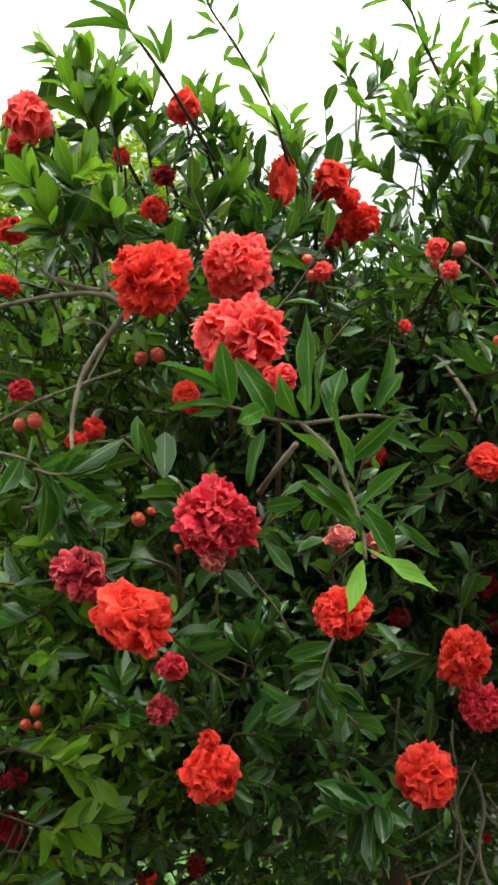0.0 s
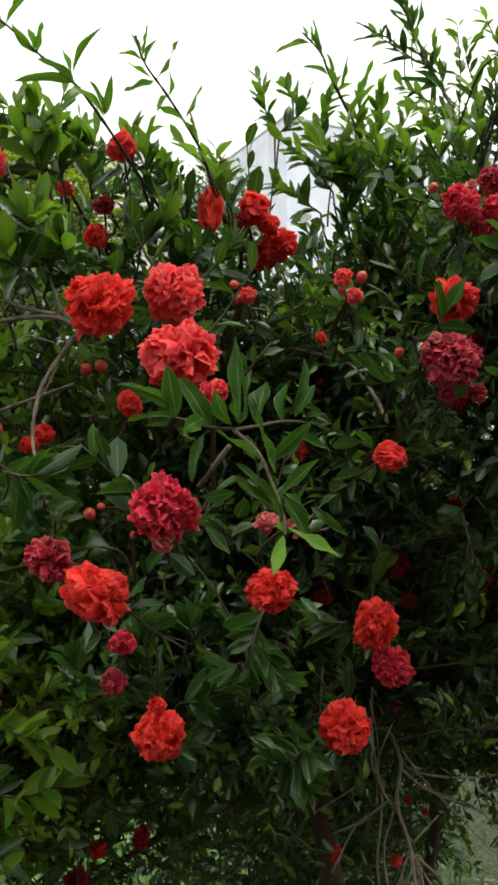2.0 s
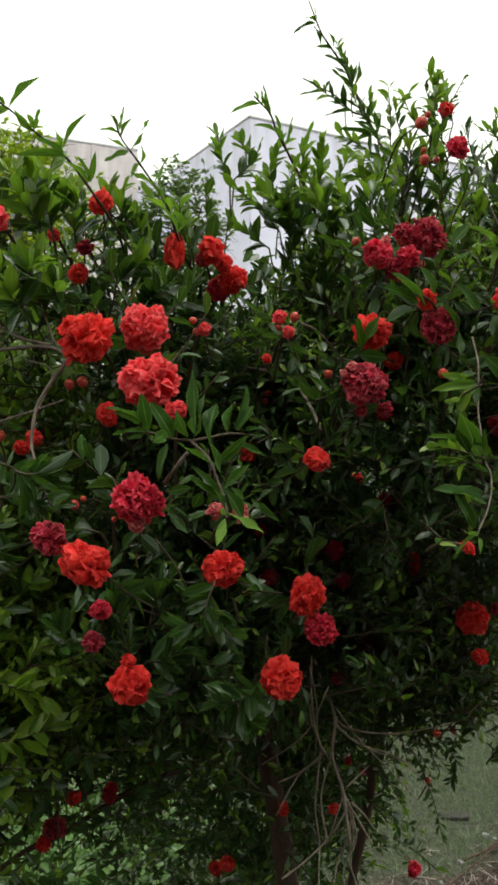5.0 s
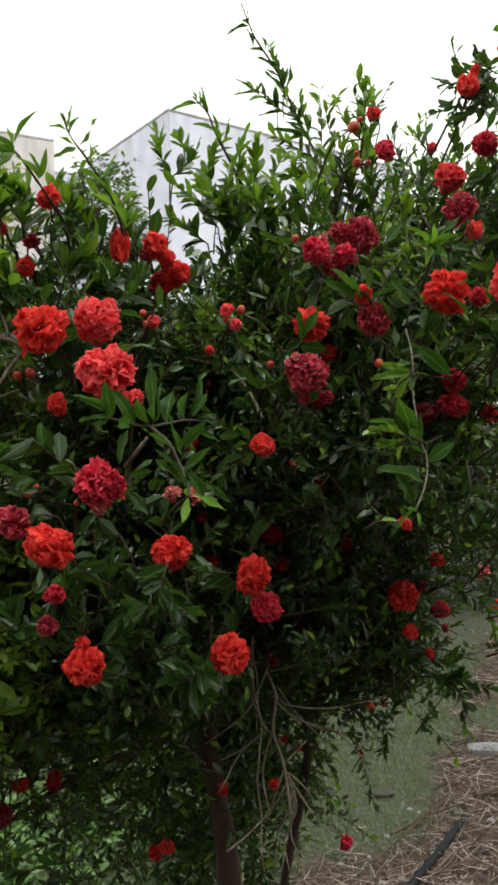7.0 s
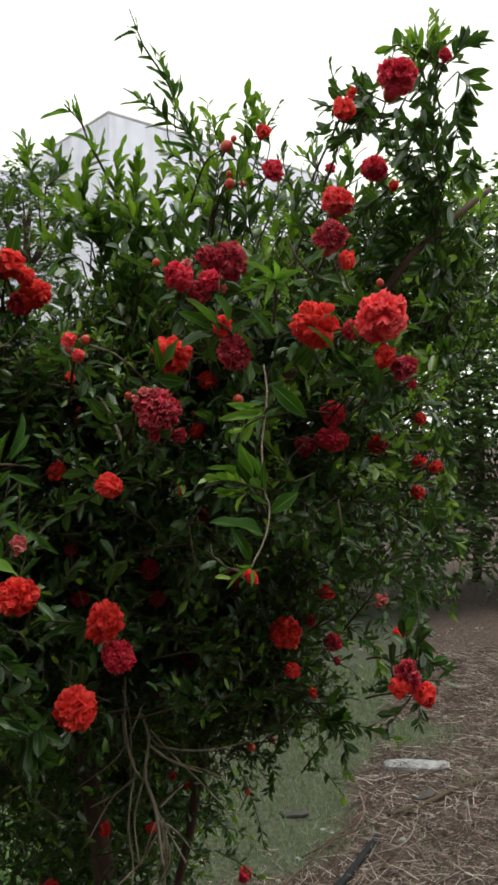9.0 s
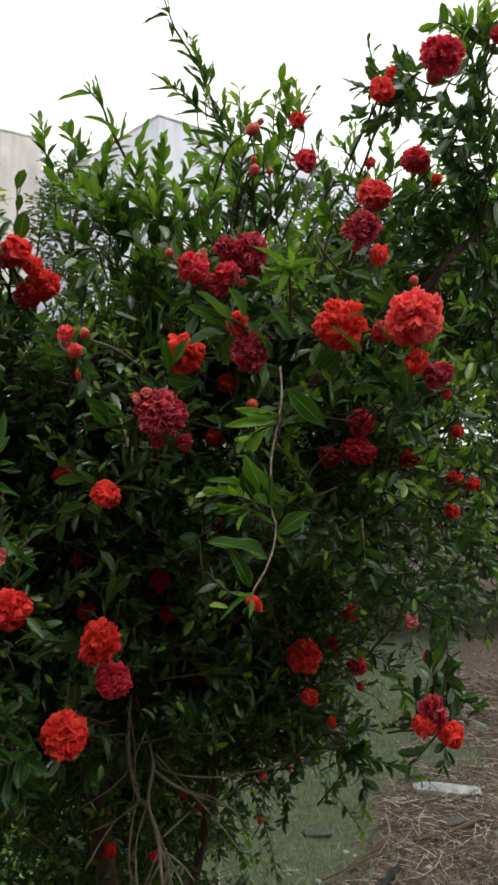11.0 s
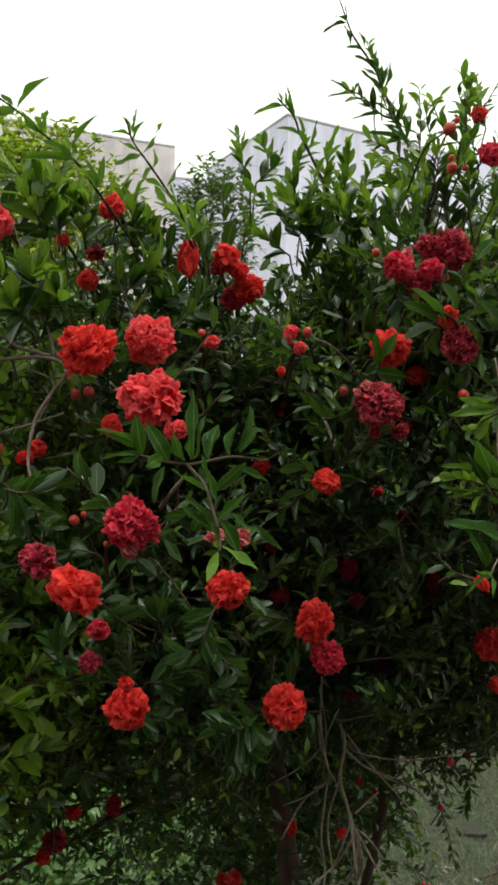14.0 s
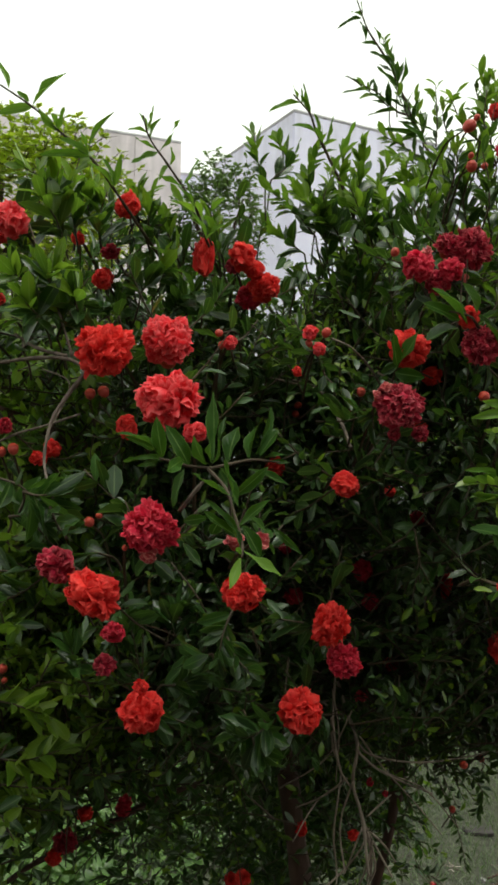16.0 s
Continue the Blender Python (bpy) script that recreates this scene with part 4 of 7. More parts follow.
# buds
flower("coral", 0.060, 0.627, 1.780, 0.019, face=(0.3, -0.8, 0.3), tall=0.88, variant=1)
bud(0.052, 0.630, 1.777, 0.010)
bud(0.049, 0.630, 1.789, 0.010)
bud(-0.094, 0.760, 1.731, 0.016)
bud(-0.079, 0.760, 1.734, 0.017)
bud(0.166, 0.940, 1.731, 0.013)
bud(0.163, 0.940, 1.719, 0.013)
bud(0.206, 0.700, 1.739, 0.013)
bud(0.151, 0.600, 1.789, 0.012)
flower("coral", 0.135, 0.593, 1.788, 0.018, face=(0, -0.7, 0.7), tall=1.00, variant=0)
flower("coral", 0.143, 0.590, 1.772, 0.017, face=(0, -1, -0.5), tall=0.94, variant=1)
bud(0.134, 0.595, 1.778, 0.009)
bud(-0.016, 1.050, 1.384, 0.017)
bud(0.311, 0.612, 1.733, 0.014)
bud(-0.078, 0.663, 1.596, 0.014)
bud(-0.069, 0.668, 1.602, 0.009)
bud(0.233, 0.675, 1.886, 0.012)
bud(-0.023, 0.470, 1.599, 0.006)
bud(0.327, 0.730, 2.044, 0.019)
bud(0.337, 0.735, 2.056, 0.010)
bud(0.330, 0.727, 1.998, 0.016)
bud(0.329, 0.727, 2.010, 0.009)
bud(0.353, 0.750, 2.007, 0.010)
bud(0.468, 0.600, 1.863, 0.011)
bud(0.323, 0.900, 1.727, 0.011)
bud(-0.146, 0.620, 1.670, 0.014)
bud(-0.157, 0.620, 1.667, 0.012)
bud(-0.183, 0.750, 1.418, 0.014)
bud(-0.192, 0.750, 1.405, 0.013)
bud(-0.181, 0.750, 1.405, 0.009)
bud(0.443, 1.020, 1.196, 0.017)
bud(0.536, 1.200, 1.131, 0.017)
bud(0.488, 1.200, 1.041, 0.015)

# the long shoot that leans to the upper left
tw = twig([(-0.161, 0.600, 2.009), (-0.132, 0.605, 1.992), (-0.108, 0.620, 1.975), (-0.081, 0.635, 1.957), (-0.061, 0.650, 1.934), (-0.038, 0.690, 1.907), (-0.008, 0.780, 1.878)], 0.0008, 0.0018, TWIG_RED)
leaf(tw, (-0.158, 0.620, 2.014), (-0.161, 0.600, 2.035), 0.0099, 0, True)
leaf(tw, (-0.135, 0.620, 1.998), (-0.160, 0.600, 1.985), 0.0094, 0, True)
leaf(tw, (-0.135, 0.620, 1.999), (-0.106, 0.600, 2.027), 0.0088, 0, True)
leaf(tw, (-0.138, 0.620, 2.003), (-0.148, 0.600, 2.003), 0.0066, 0, True)
leaf(tw, (-0.110, 0.620, 1.976), (-0.126, 0.600, 1.987), 0.0077, 0, True)
leaf(tw, (-0.110, 0.620, 1.977), (-0.099, 0.600, 1.989), 0.0088, 0, True)
leaf(tw, (-0.112, 0.620, 1.979), (-0.112, 0.600, 1.990), 0.0055, 0, True)
leaf(tw, (-0.079, 0.620, 1.952), (-0.121, 0.600, 1.951), 0.0088, 0, True)
leaf(tw, (-0.080, 0.620, 1.953), (-0.103, 0.600, 1.965), 0.0099, 0, True)
leaf(tw, (-0.081, 0.620, 1.956), (-0.090, 0.600, 1.971), 0.0077, 0, True)
leaf(tw, (-0.081, 0.620, 1.961), (-0.063, 0.600, 1.991), 0.0050, 0, True)
leaf(tw, (-0.057, 0.620, 1.925), (-0.072, 0.600, 1.947), 0.0099, 0, True)
leaf(tw, (-0.056, 0.620, 1.925), (-0.061, 0.600, 1.946), 0.0099, 0, True)
leaf(tw, (-0.055, 0.620, 1.927), (-0.048, 0.600, 1.947), 0.0066, 0, True)

# the shoot beside it
tw = twig([(-0.032, 0.645, 2.005), (-0.025, 0.650, 1.984), (-0.006, 0.665, 1.962), (0.021, 0.710, 1.934), (0.034, 0.750, 1.909), (0.052, 0.820, 1.882)], 0.0008, 0.0018, TWIG_RED)
leaf(tw, (-0.029, 0.670, 1.996), (-0.046, 0.650, 1.999), 0.0053, 0, True)
leaf(tw, (-0.029, 0.670, 1.997), (-0.035, 0.650, 2.012), 0.0041, 0, True)
leaf(tw, (-0.028, 0.670, 1.998), (-0.018, 0.650, 2.016), 0.0047, 0, True)
leaf(tw, (-0.026, 0.670, 1.991), (-0.021, 0.650, 2.006), 0.0076, 0, True)
leaf(tw, (-0.018, 0.670, 1.978), (-0.043, 0.650, 1.954), 0.0088, 0, True)
leaf(tw, (-0.019, 0.670, 1.980), (-0.041, 0.650, 1.980), 0.0059, 0, True)
leaf(tw, (-0.016, 0.670, 1.979), (-0.004, 0.650, 1.994), 0.0071, 0, True)
leaf(tw, (-0.004, 0.670, 2.000), (0.008, 0.650, 2.004), 0.0047, 0, True)
leaf(tw, (-0.006, 0.670, 1.965), (0.002, 0.650, 1.977), 0.0065, 0, True)
leaf(tw, (-0.006, 0.670, 1.964), (-0.015, 0.650, 1.950), 0.0065, 0, True)
leaf(tw, (0.009, 0.670, 1.943), (-0.017, 0.650, 1.944), 0.0082, 0, True)
leaf(tw, (0.009, 0.670, 1.945), (0.020, 0.650, 1.968), 0.0118, 0, True)
leaf(tw, (0.021, 0.670, 1.922), (0.007, 0.650, 1.941), 0.0118, 0, True)
leaf(tw, (0.020, 0.670, 1.927), (0.017, 0.650, 1.945), 0.0094, 0, True)
leaf(tw, (0.034, 0.670, 1.890), (0.026, 0.650, 1.915), 0.0106, 0, True)
leaf(tw, (0.034, 0.670, 1.890), (0.050, 0.650, 1.904), 0.0082, 0, True)

# the tall shoot against the sky
tw = twig([(0.251, 1.060, 2.369), (0.269, 1.070, 2.333), (0.278, 1.070, 2.315), (0.314, 1.085, 2.276), (0.330, 1.090, 2.246), (0.361, 1.100, 2.191), (0.380, 1.080, 2.135), (0.389, 1.030, 2.046)], 0.0010, 0.0030, TWIG_RED)
leaf(tw, (0.267, 1.080, 2.343), (0.230, 1.060, 2.329), 0.0079)
leaf(tw, (0.267, 1.080, 2.345), (0.248, 1.060, 2.348), 0.0088)
leaf(tw, (0.268, 1.080, 2.347), (0.264, 1.060, 2.359), 0.0088)
leaf(tw, (0.262, 1.080, 2.338), (0.277, 1.060, 2.310), 0.0106)
leaf(tw, (0.296, 1.080, 2.305), (0.288, 1.060, 2.324), 0.0071)
leaf(tw, (0.292, 1.080, 2.303), (0.271, 1.060, 2.300), 0.0071)
leaf(tw, (0.314, 1.080, 2.271), (0.284, 1.060, 2.289), 0.0141)
leaf(tw, (0.318, 1.080, 2.276), (0.298, 1.060, 2.299), 0.0123)
leaf(tw, (0.326, 1.080, 2.243), (0.316, 1.060, 2.282), 0.0132)
leaf(tw, (0.326, 1.080, 2.241), (0.284, 1.060, 2.257), 0.0106)
leaf(tw, (0.328, 1.080, 2.241), (0.342, 1.060, 2.275), 0.0106)
leaf(tw, (0.343, 1.080, 2.200), (0.333, 1.060, 2.222), 0.0115)
leaf(tw, (0.355, 1.080, 2.192), (0.352, 1.060, 2.212), 0.0106)
leaf(tw, (0.359, 1.080, 2.167), (0.300, 1.060, 2.167), 0.0088)
leaf(tw, (0.365, 1.080, 2.163), (0.311, 1.060, 2.150), 0.0097)
leaf(tw, (0.372, 1.080, 2.153), (0.342, 1.060, 2.179), 0.0106)
tw = twig([(0.346, 1.090, 2.200), (0.325, 1.085, 2.205), (0.296, 1.080, 2.228), (0.268, 1.075, 2.238), (0.244, 1.070, 2.248)], 0.0018, 0.0009, TWIG_RED)
leaf(tw, (0.318, 1.080, 2.205), (0.287, 1.070, 2.230), 0.0141)
leaf(tw, (0.316, 1.080, 2.207), (0.308, 1.070, 2.242), 0.0106)
leaf(tw, (0.290, 1.080, 2.233), (0.237, 1.070, 2.226), 0.0071)
leaf(tw, (0.283, 1.080, 2.236), (0.286, 1.070, 2.247), 0.0079)
leaf(tw, (0.269, 1.080, 2.240), (0.242, 1.070, 2.250), 0.0071)
leaf(tw, (0.324, 1.080, 2.202), (0.277, 1.070, 2.193), 0.0079)
leaf(tw, (0.328, 1.080, 2.202), (0.296, 1.070, 2.201), 0.0079)

# bright shoots behind
tw = twig([(0.143, 0.890, 2.138), (0.166, 0.900, 2.119), (0.176, 0.905, 2.098), (0.195, 0.920, 2.071), (0.227, 0.940, 2.021), (0.256, 0.980, 1.969)], 0.0010, 0.0028, TWIG_RED)
leaf(tw, (0.155, 0.910, 2.136), (0.112, 0.890, 2.121), 0.0084, 0, True)
leaf(tw, (0.153, 0.910, 2.138), (0.139, 0.890, 2.148), 0.0091, 0, True)
leaf(tw, (0.155, 0.910, 2.133), (0.156, 0.890, 2.146), 0.0068, 0, True)
leaf(tw, (0.168, 0.910, 2.122), (0.155, 0.890, 2.137), 0.0076, 0, True)
leaf(tw, (0.170, 0.910, 2.119), (0.162, 0.890, 2.156), 0.0053, 0, True)
leaf(tw, (0.176, 0.910, 2.097), (0.149, 0.890, 2.105), 0.0091, 0, True)
leaf(tw, (0.179, 0.910, 2.094), (0.178, 0.890, 2.113), 0.0091, 0, True)
leaf(tw, (0.190, 0.910, 2.077), (0.191, 0.890, 2.113), 0.0084, 0, True)
leaf(tw, (0.210, 0.910, 2.074), (0.222, 0.890, 2.109), 0.0122, 0, True)
leaf(tw, (0.148, 0.910, 2.064), (0.151, 0.890, 2.083), 0.0091, 0, True)
leaf(tw, (0.187, 0.910, 2.083), (0.171, 0.890, 2.095), 0.0091, 0, True)
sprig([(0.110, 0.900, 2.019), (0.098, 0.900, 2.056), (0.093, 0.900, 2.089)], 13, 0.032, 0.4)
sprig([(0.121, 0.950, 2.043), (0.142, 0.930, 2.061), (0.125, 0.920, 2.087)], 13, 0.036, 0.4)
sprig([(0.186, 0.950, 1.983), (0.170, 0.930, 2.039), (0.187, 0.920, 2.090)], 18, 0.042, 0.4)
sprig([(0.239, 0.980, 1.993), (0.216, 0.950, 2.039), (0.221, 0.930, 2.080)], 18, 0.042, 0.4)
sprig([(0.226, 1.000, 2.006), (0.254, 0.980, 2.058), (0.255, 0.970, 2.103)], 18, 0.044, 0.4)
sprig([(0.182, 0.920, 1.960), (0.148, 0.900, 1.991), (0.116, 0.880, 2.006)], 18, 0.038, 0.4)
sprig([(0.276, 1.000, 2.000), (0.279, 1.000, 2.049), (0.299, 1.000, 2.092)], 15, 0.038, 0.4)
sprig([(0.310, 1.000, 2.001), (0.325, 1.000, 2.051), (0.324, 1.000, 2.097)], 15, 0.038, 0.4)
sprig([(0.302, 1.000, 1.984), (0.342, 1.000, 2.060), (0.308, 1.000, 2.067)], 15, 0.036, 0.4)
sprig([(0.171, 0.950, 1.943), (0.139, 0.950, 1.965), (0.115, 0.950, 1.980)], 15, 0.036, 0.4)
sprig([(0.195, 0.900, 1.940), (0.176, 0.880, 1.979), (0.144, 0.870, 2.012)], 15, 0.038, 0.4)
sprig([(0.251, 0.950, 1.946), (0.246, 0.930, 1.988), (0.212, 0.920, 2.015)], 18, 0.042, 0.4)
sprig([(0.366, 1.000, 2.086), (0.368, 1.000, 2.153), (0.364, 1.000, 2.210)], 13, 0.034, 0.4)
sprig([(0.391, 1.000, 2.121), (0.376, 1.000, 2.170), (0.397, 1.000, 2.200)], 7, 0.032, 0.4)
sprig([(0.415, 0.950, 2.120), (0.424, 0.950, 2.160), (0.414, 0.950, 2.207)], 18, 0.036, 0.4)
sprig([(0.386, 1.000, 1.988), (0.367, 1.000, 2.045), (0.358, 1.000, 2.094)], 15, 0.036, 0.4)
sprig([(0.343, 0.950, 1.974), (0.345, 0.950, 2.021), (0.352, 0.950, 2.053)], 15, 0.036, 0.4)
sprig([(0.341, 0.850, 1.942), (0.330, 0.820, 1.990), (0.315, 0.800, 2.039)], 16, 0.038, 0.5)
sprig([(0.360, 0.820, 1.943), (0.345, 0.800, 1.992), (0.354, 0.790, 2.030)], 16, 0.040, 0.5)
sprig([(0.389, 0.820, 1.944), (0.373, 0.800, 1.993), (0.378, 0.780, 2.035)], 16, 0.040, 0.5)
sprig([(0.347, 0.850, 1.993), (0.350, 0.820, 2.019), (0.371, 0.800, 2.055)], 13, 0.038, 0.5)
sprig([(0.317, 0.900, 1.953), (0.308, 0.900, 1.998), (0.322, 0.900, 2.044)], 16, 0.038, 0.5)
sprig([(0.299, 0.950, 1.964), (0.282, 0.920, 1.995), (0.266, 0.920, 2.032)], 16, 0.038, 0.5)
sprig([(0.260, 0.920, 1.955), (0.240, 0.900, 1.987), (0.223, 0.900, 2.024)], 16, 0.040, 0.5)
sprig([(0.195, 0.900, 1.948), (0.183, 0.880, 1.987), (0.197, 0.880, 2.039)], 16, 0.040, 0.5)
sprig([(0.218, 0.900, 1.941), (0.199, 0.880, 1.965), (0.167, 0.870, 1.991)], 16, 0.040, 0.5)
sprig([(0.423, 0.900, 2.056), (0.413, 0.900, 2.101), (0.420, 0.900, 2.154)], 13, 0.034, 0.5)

# darker leaves at the foot of those shoots
sprig([(0.151, 0.920, 1.862), (0.154, 0.910, 1.885), (0.152, 0.900, 1.907)], 9, 0.034, 0.9)
sprig([(0.195, 1.040, 1.874), (0.201, 1.030, 1.900), (0.201, 1.020, 1.925)], 9, 0.034, 0.9)
sprig([(0.211, 1.000, 1.877), (0.210, 0.990, 1.904), (0.203, 0.980, 1.930)], 9, 0.034, 0.9)
sprig([(0.226, 0.960, 1.862), (0.233, 0.950, 1.888), (0.235, 0.940, 1.914)], 9, 0.034, 0.9)
sprig([(0.243, 0.920, 1.860), (0.246, 0.910, 1.888), (0.244, 0.900, 1.914)], 9, 0.034, 0.9)
sprig([(0.294, 1.040, 1.886), (0.301, 1.030, 1.912), (0.303, 1.020, 1.938)], 9, 0.034, 0.9)
sprig([(0.175, 1.000, 1.894), (0.168, 0.990, 1.913), (0.155, 0.980, 1.933)], 9, 0.034, 0.9)
sprig([(0.213, 0.960, 1.896), (0.220, 0.950, 1.916), (0.222, 0.940, 1.935)], 9, 0.034, 0.9)
sprig([(0.231, 0.920, 1.881), (0.227, 0.910, 1.904), (0.218, 0.900, 1.926)], 9, 0.034, 0.9)
sprig([(0.284, 1.040, 1.914), (0.290, 1.030, 1.940), (0.289, 1.020, 1.965)], 9, 0.034, 0.9)
sprig([(0.148, 1.000, 1.858), (0.148, 0.990, 1.878), (0.142, 0.980, 1.898)], 9, 0.034, 0.9)
sprig([(0.292, 0.960, 1.873), (0.297, 0.950, 1.901), (0.297, 0.940, 1.929)], 9, 0.034, 0.9)
sprig([(0.188, 0.920, 1.904), (0.196, 0.910, 1.925), (0.198, 0.900, 1.945)], 9, 0.034, 0.9)
sprig([(0.266, 1.040, 1.941), (0.262, 1.030, 1.961), (0.252, 1.020, 1.981)], 9, 0.034, 0.9)

# leaves at the top left, against the lime tree and the sky
sprig([(-0.112, 0.700, 1.870), (-0.115, 0.660, 1.896), (-0.131, 0.640, 1.923)], 14, 0.044, 0.4)
sprig([(-0.101, 0.700, 1.877), (-0.104, 0.680, 1.907), (-0.107, 0.660, 1.930)], 12, 0.040, 0.4)
sprig([(-0.080, 0.720, 1.888), (-0.081, 0.700, 1.913), (-0.071, 0.690, 1.941)], 12, 0.036, 0.4)
sprig([(-0.148, 0.700, 1.863), (-0.161, 0.680, 1.881), (-0.171, 0.660, 1.893)], 12, 0.032, 0.4)
sprig([(-0.026, 0.740, 1.895), (-0.030, 0.720, 1.921), (-0.029, 0.720, 1.949)], 12, 0.036, 0.4)
sprig([(0.005, 0.760, 1.881), (-0.008, 0.750, 1.911), (-0.014, 0.740, 1.930)], 12, 0.036, 0.4)
sprig([(0.051, 0.780, 1.887), (0.047, 0.780, 1.914), (0.051, 0.780, 1.937)], 9, 0.032, 0.4)
sprig([(-0.036, 0.720, 1.841), (-0.018, 0.720, 1.866), (0.006, 0.720, 1.885)], 12, 0.044, 0.4)
sprig([(0.014, 0.740, 1.821), (0.010, 0.740, 1.852), (0.003, 0.720, 1.873)], 9, 0.048, 0.4)
sprig([(-0.134, 0.640, 1.812), (-0.114, 0.620, 1.826), (-0.125, 0.620, 1.847)], 14, 0.034, 0.4)
sprig([(-0.107, 0.620, 1.777), (-0.099, 0.600, 1.796), (-0.125, 0.600, 1.806)], 14, 0.034, 0.4)
sprig([(-0.144, 0.640, 1.767), (-0.129, 0.620, 1.787), (-0.151, 0.620, 1.797)], 12, 0.034, 0.4)
sprig([(-0.064, 0.660, 1.806), (-0.079, 0.640, 1.825), (-0.098, 0.620, 1.832)], 14, 0.034, 0.4)
sprig([(-0.055, 0.680, 1.809), (-0.065, 0.660, 1.829), (-0.060, 0.660, 1.852)], 12, 0.040, 0.4)
sprig([(-0.190, 0.620, 1.852), (-0.182, 0.620, 1.872), (-0.166, 0.620, 1.886)], 10, 0.036, 0.3)
sprig([(-0.118, 0.680, 1.918), (-0.131, 0.660, 1.940), (-0.147, 0.640, 1.947)], 10, 0.036, 0.3)
sprig([(-0.114, 0.680, 1.918), (-0.120, 0.670, 1.936), (-0.125, 0.660, 1.951)], 10, 0.036, 0.3)
sprig([(-0.109, 0.700, 1.921), (-0.111, 0.700, 1.945), (-0.100, 0.690, 1.977)], 7, 0.036, 0.3)
sprig([(-0.090, 0.700, 1.912), (-0.092, 0.700, 1.931), (-0.086, 0.700, 1.949)], 10, 0.036, 0.3)
sprig([(-0.050, 0.720, 1.906), (-0.041, 0.720, 1.929), (-0.044, 0.720, 1.953)], 7, 0.036, 0.3)
sprig([(0.041, 0.760, 1.905), (0.026, 0.750, 1.932), (0.006, 0.740, 1.947)], 7, 0.036, 0.3)
sprig([(0.055, 0.800, 1.898), (0.041, 0.790, 1.927), (0.038, 0.780, 1.959)], 10, 0.036, 0.3)
sprig([(-0.170, 0.660, 1.853), (-0.172, 0.640, 1.863), (-0.181, 0.640, 1.880)], 13, 0.036, 0.3)
sprig([(-0.136, 0.620, 1.827), (-0.142, 0.600, 1.833), (-0.154, 0.600, 1.841)], 13, 0.036, 0.3)
sprig([(-0.107, 0.600, 1.821), (-0.109, 0.580, 1.830), (-0.098, 0.580, 1.841)], 13, 0.036, 0.3)
sprig([(-0.118, 0.600, 1.793), (-0.124, 0.580, 1.800), (-0.132, 0.580, 1.811)], 13, 0.036, 0.3)
sprig([(-0.087, 0.620, 1.803), (-0.087, 0.600, 1.813), (-0.075, 0.600, 1.833)], 10, 0.036, 0.3)

# broad dark leaves among the upper blossoms
sprig([(-0.077, 0.760, 1.856), (-0.066, 0.740, 1.869), (-0.060, 0.720, 1.882)], 8, 0.044)
sprig([(-0.076, 0.880, 1.876), (-0.060, 0.860, 1.891), (-0.049, 0.840, 1.905)], 8, 0.044)
sprig([(-0.074, 0.840, 1.841), (-0.058, 0.820, 1.854), (-0.048, 0.800, 1.866)], 8, 0.044)
sprig([(-0.029, 0.800, 1.848), (-0.019, 0.780, 1.859), (-0.014, 0.760, 1.870)], 8, 0.044)
sprig([(-0.016, 0.760, 1.815), (-0.002, 0.740, 1.827), (0.007, 0.720, 1.838)], 8, 0.044)
sprig([(-0.117, 0.880, 1.903), (-0.103, 0.860, 1.912), (-0.095, 0.840, 1.920)], 8, 0.044)
sprig([(-0.056, 0.840, 1.908), (-0.044, 0.820, 1.916), (-0.037, 0.800, 1.924)], 8, 0.044)
sprig([(0.002, 0.800, 1.880), (0.008, 0.780, 1.891), (0.009, 0.760, 1.901)], 8, 0.044)
sprig([(-0.001, 0.760, 1.828), (0.012, 0.740, 1.836), (0.021, 0.720, 1.844)], 8, 0.044)
sprig([(-0.123, 0.880, 1.861), (-0.119, 0.860, 1.874), (-0.121, 0.840, 1.886)], 8, 0.044)
sprig([(-0.086, 0.840, 1.924), (-0.081, 0.820, 1.934), (-0.081, 0.800, 1.944)], 8, 0.044)
sprig([(-0.030, 0.800, 1.911), (-0.022, 0.780, 1.921), (-0.018, 0.760, 1.931)], 8, 0.044)
sprig([(0.032, 0.760, 1.829), (0.042, 0.740, 1.837), (0.047, 0.720, 1.845)], 8, 0.044)
sprig([(0.035, 0.880, 1.825), (0.049, 0.860, 1.835), (0.058, 0.840, 1.845)], 8, 0.044)
sprig([(-0.022, 0.840, 1.876), (-0.009, 0.820, 1.882), (-0.001, 0.800, 1.887)], 8, 0.044)
sprig([(-0.091, 0.800, 1.820), (-0.073, 0.780, 1.825), (-0.061, 0.760, 1.829)], 8, 0.044)
sprig([(0.068, 0.760, 1.830), (0.080, 0.740, 1.836), (0.087, 0.720, 1.840)], 8, 0.044)
sprig([(0.001, 0.880, 1.824), (0.014, 0.860, 1.827), (0.022, 0.840, 1.831)], 8, 0.044)

# the leafy spur that hangs in front
tw = twig([(0.043, 0.445, 1.664), (0.025, 0.435, 1.666), (0.006, 0.420, 1.671), (-0.010, 0.410, 1.671)], 0.0013, 0.0008, TWIG_RED)
leaf(tw, (0.026, 0.435, 1.666), (0.011, 0.430, 1.696), 0.0124)
leaf(tw, (0.007, 0.420, 1.672), (0.002, 0.410, 1.698), 0.0109)
leaf(tw, (0.039, 0.440, 1.667), (0.025, 0.435, 1.684), 0.0121)
leaf(tw, (0.004, 0.420, 1.677), (-0.016, 0.400, 1.697), 0.0062)
leaf(tw, (0.001, 0.420, 1.677), (-0.012, 0.400, 1.687), 0.0057)
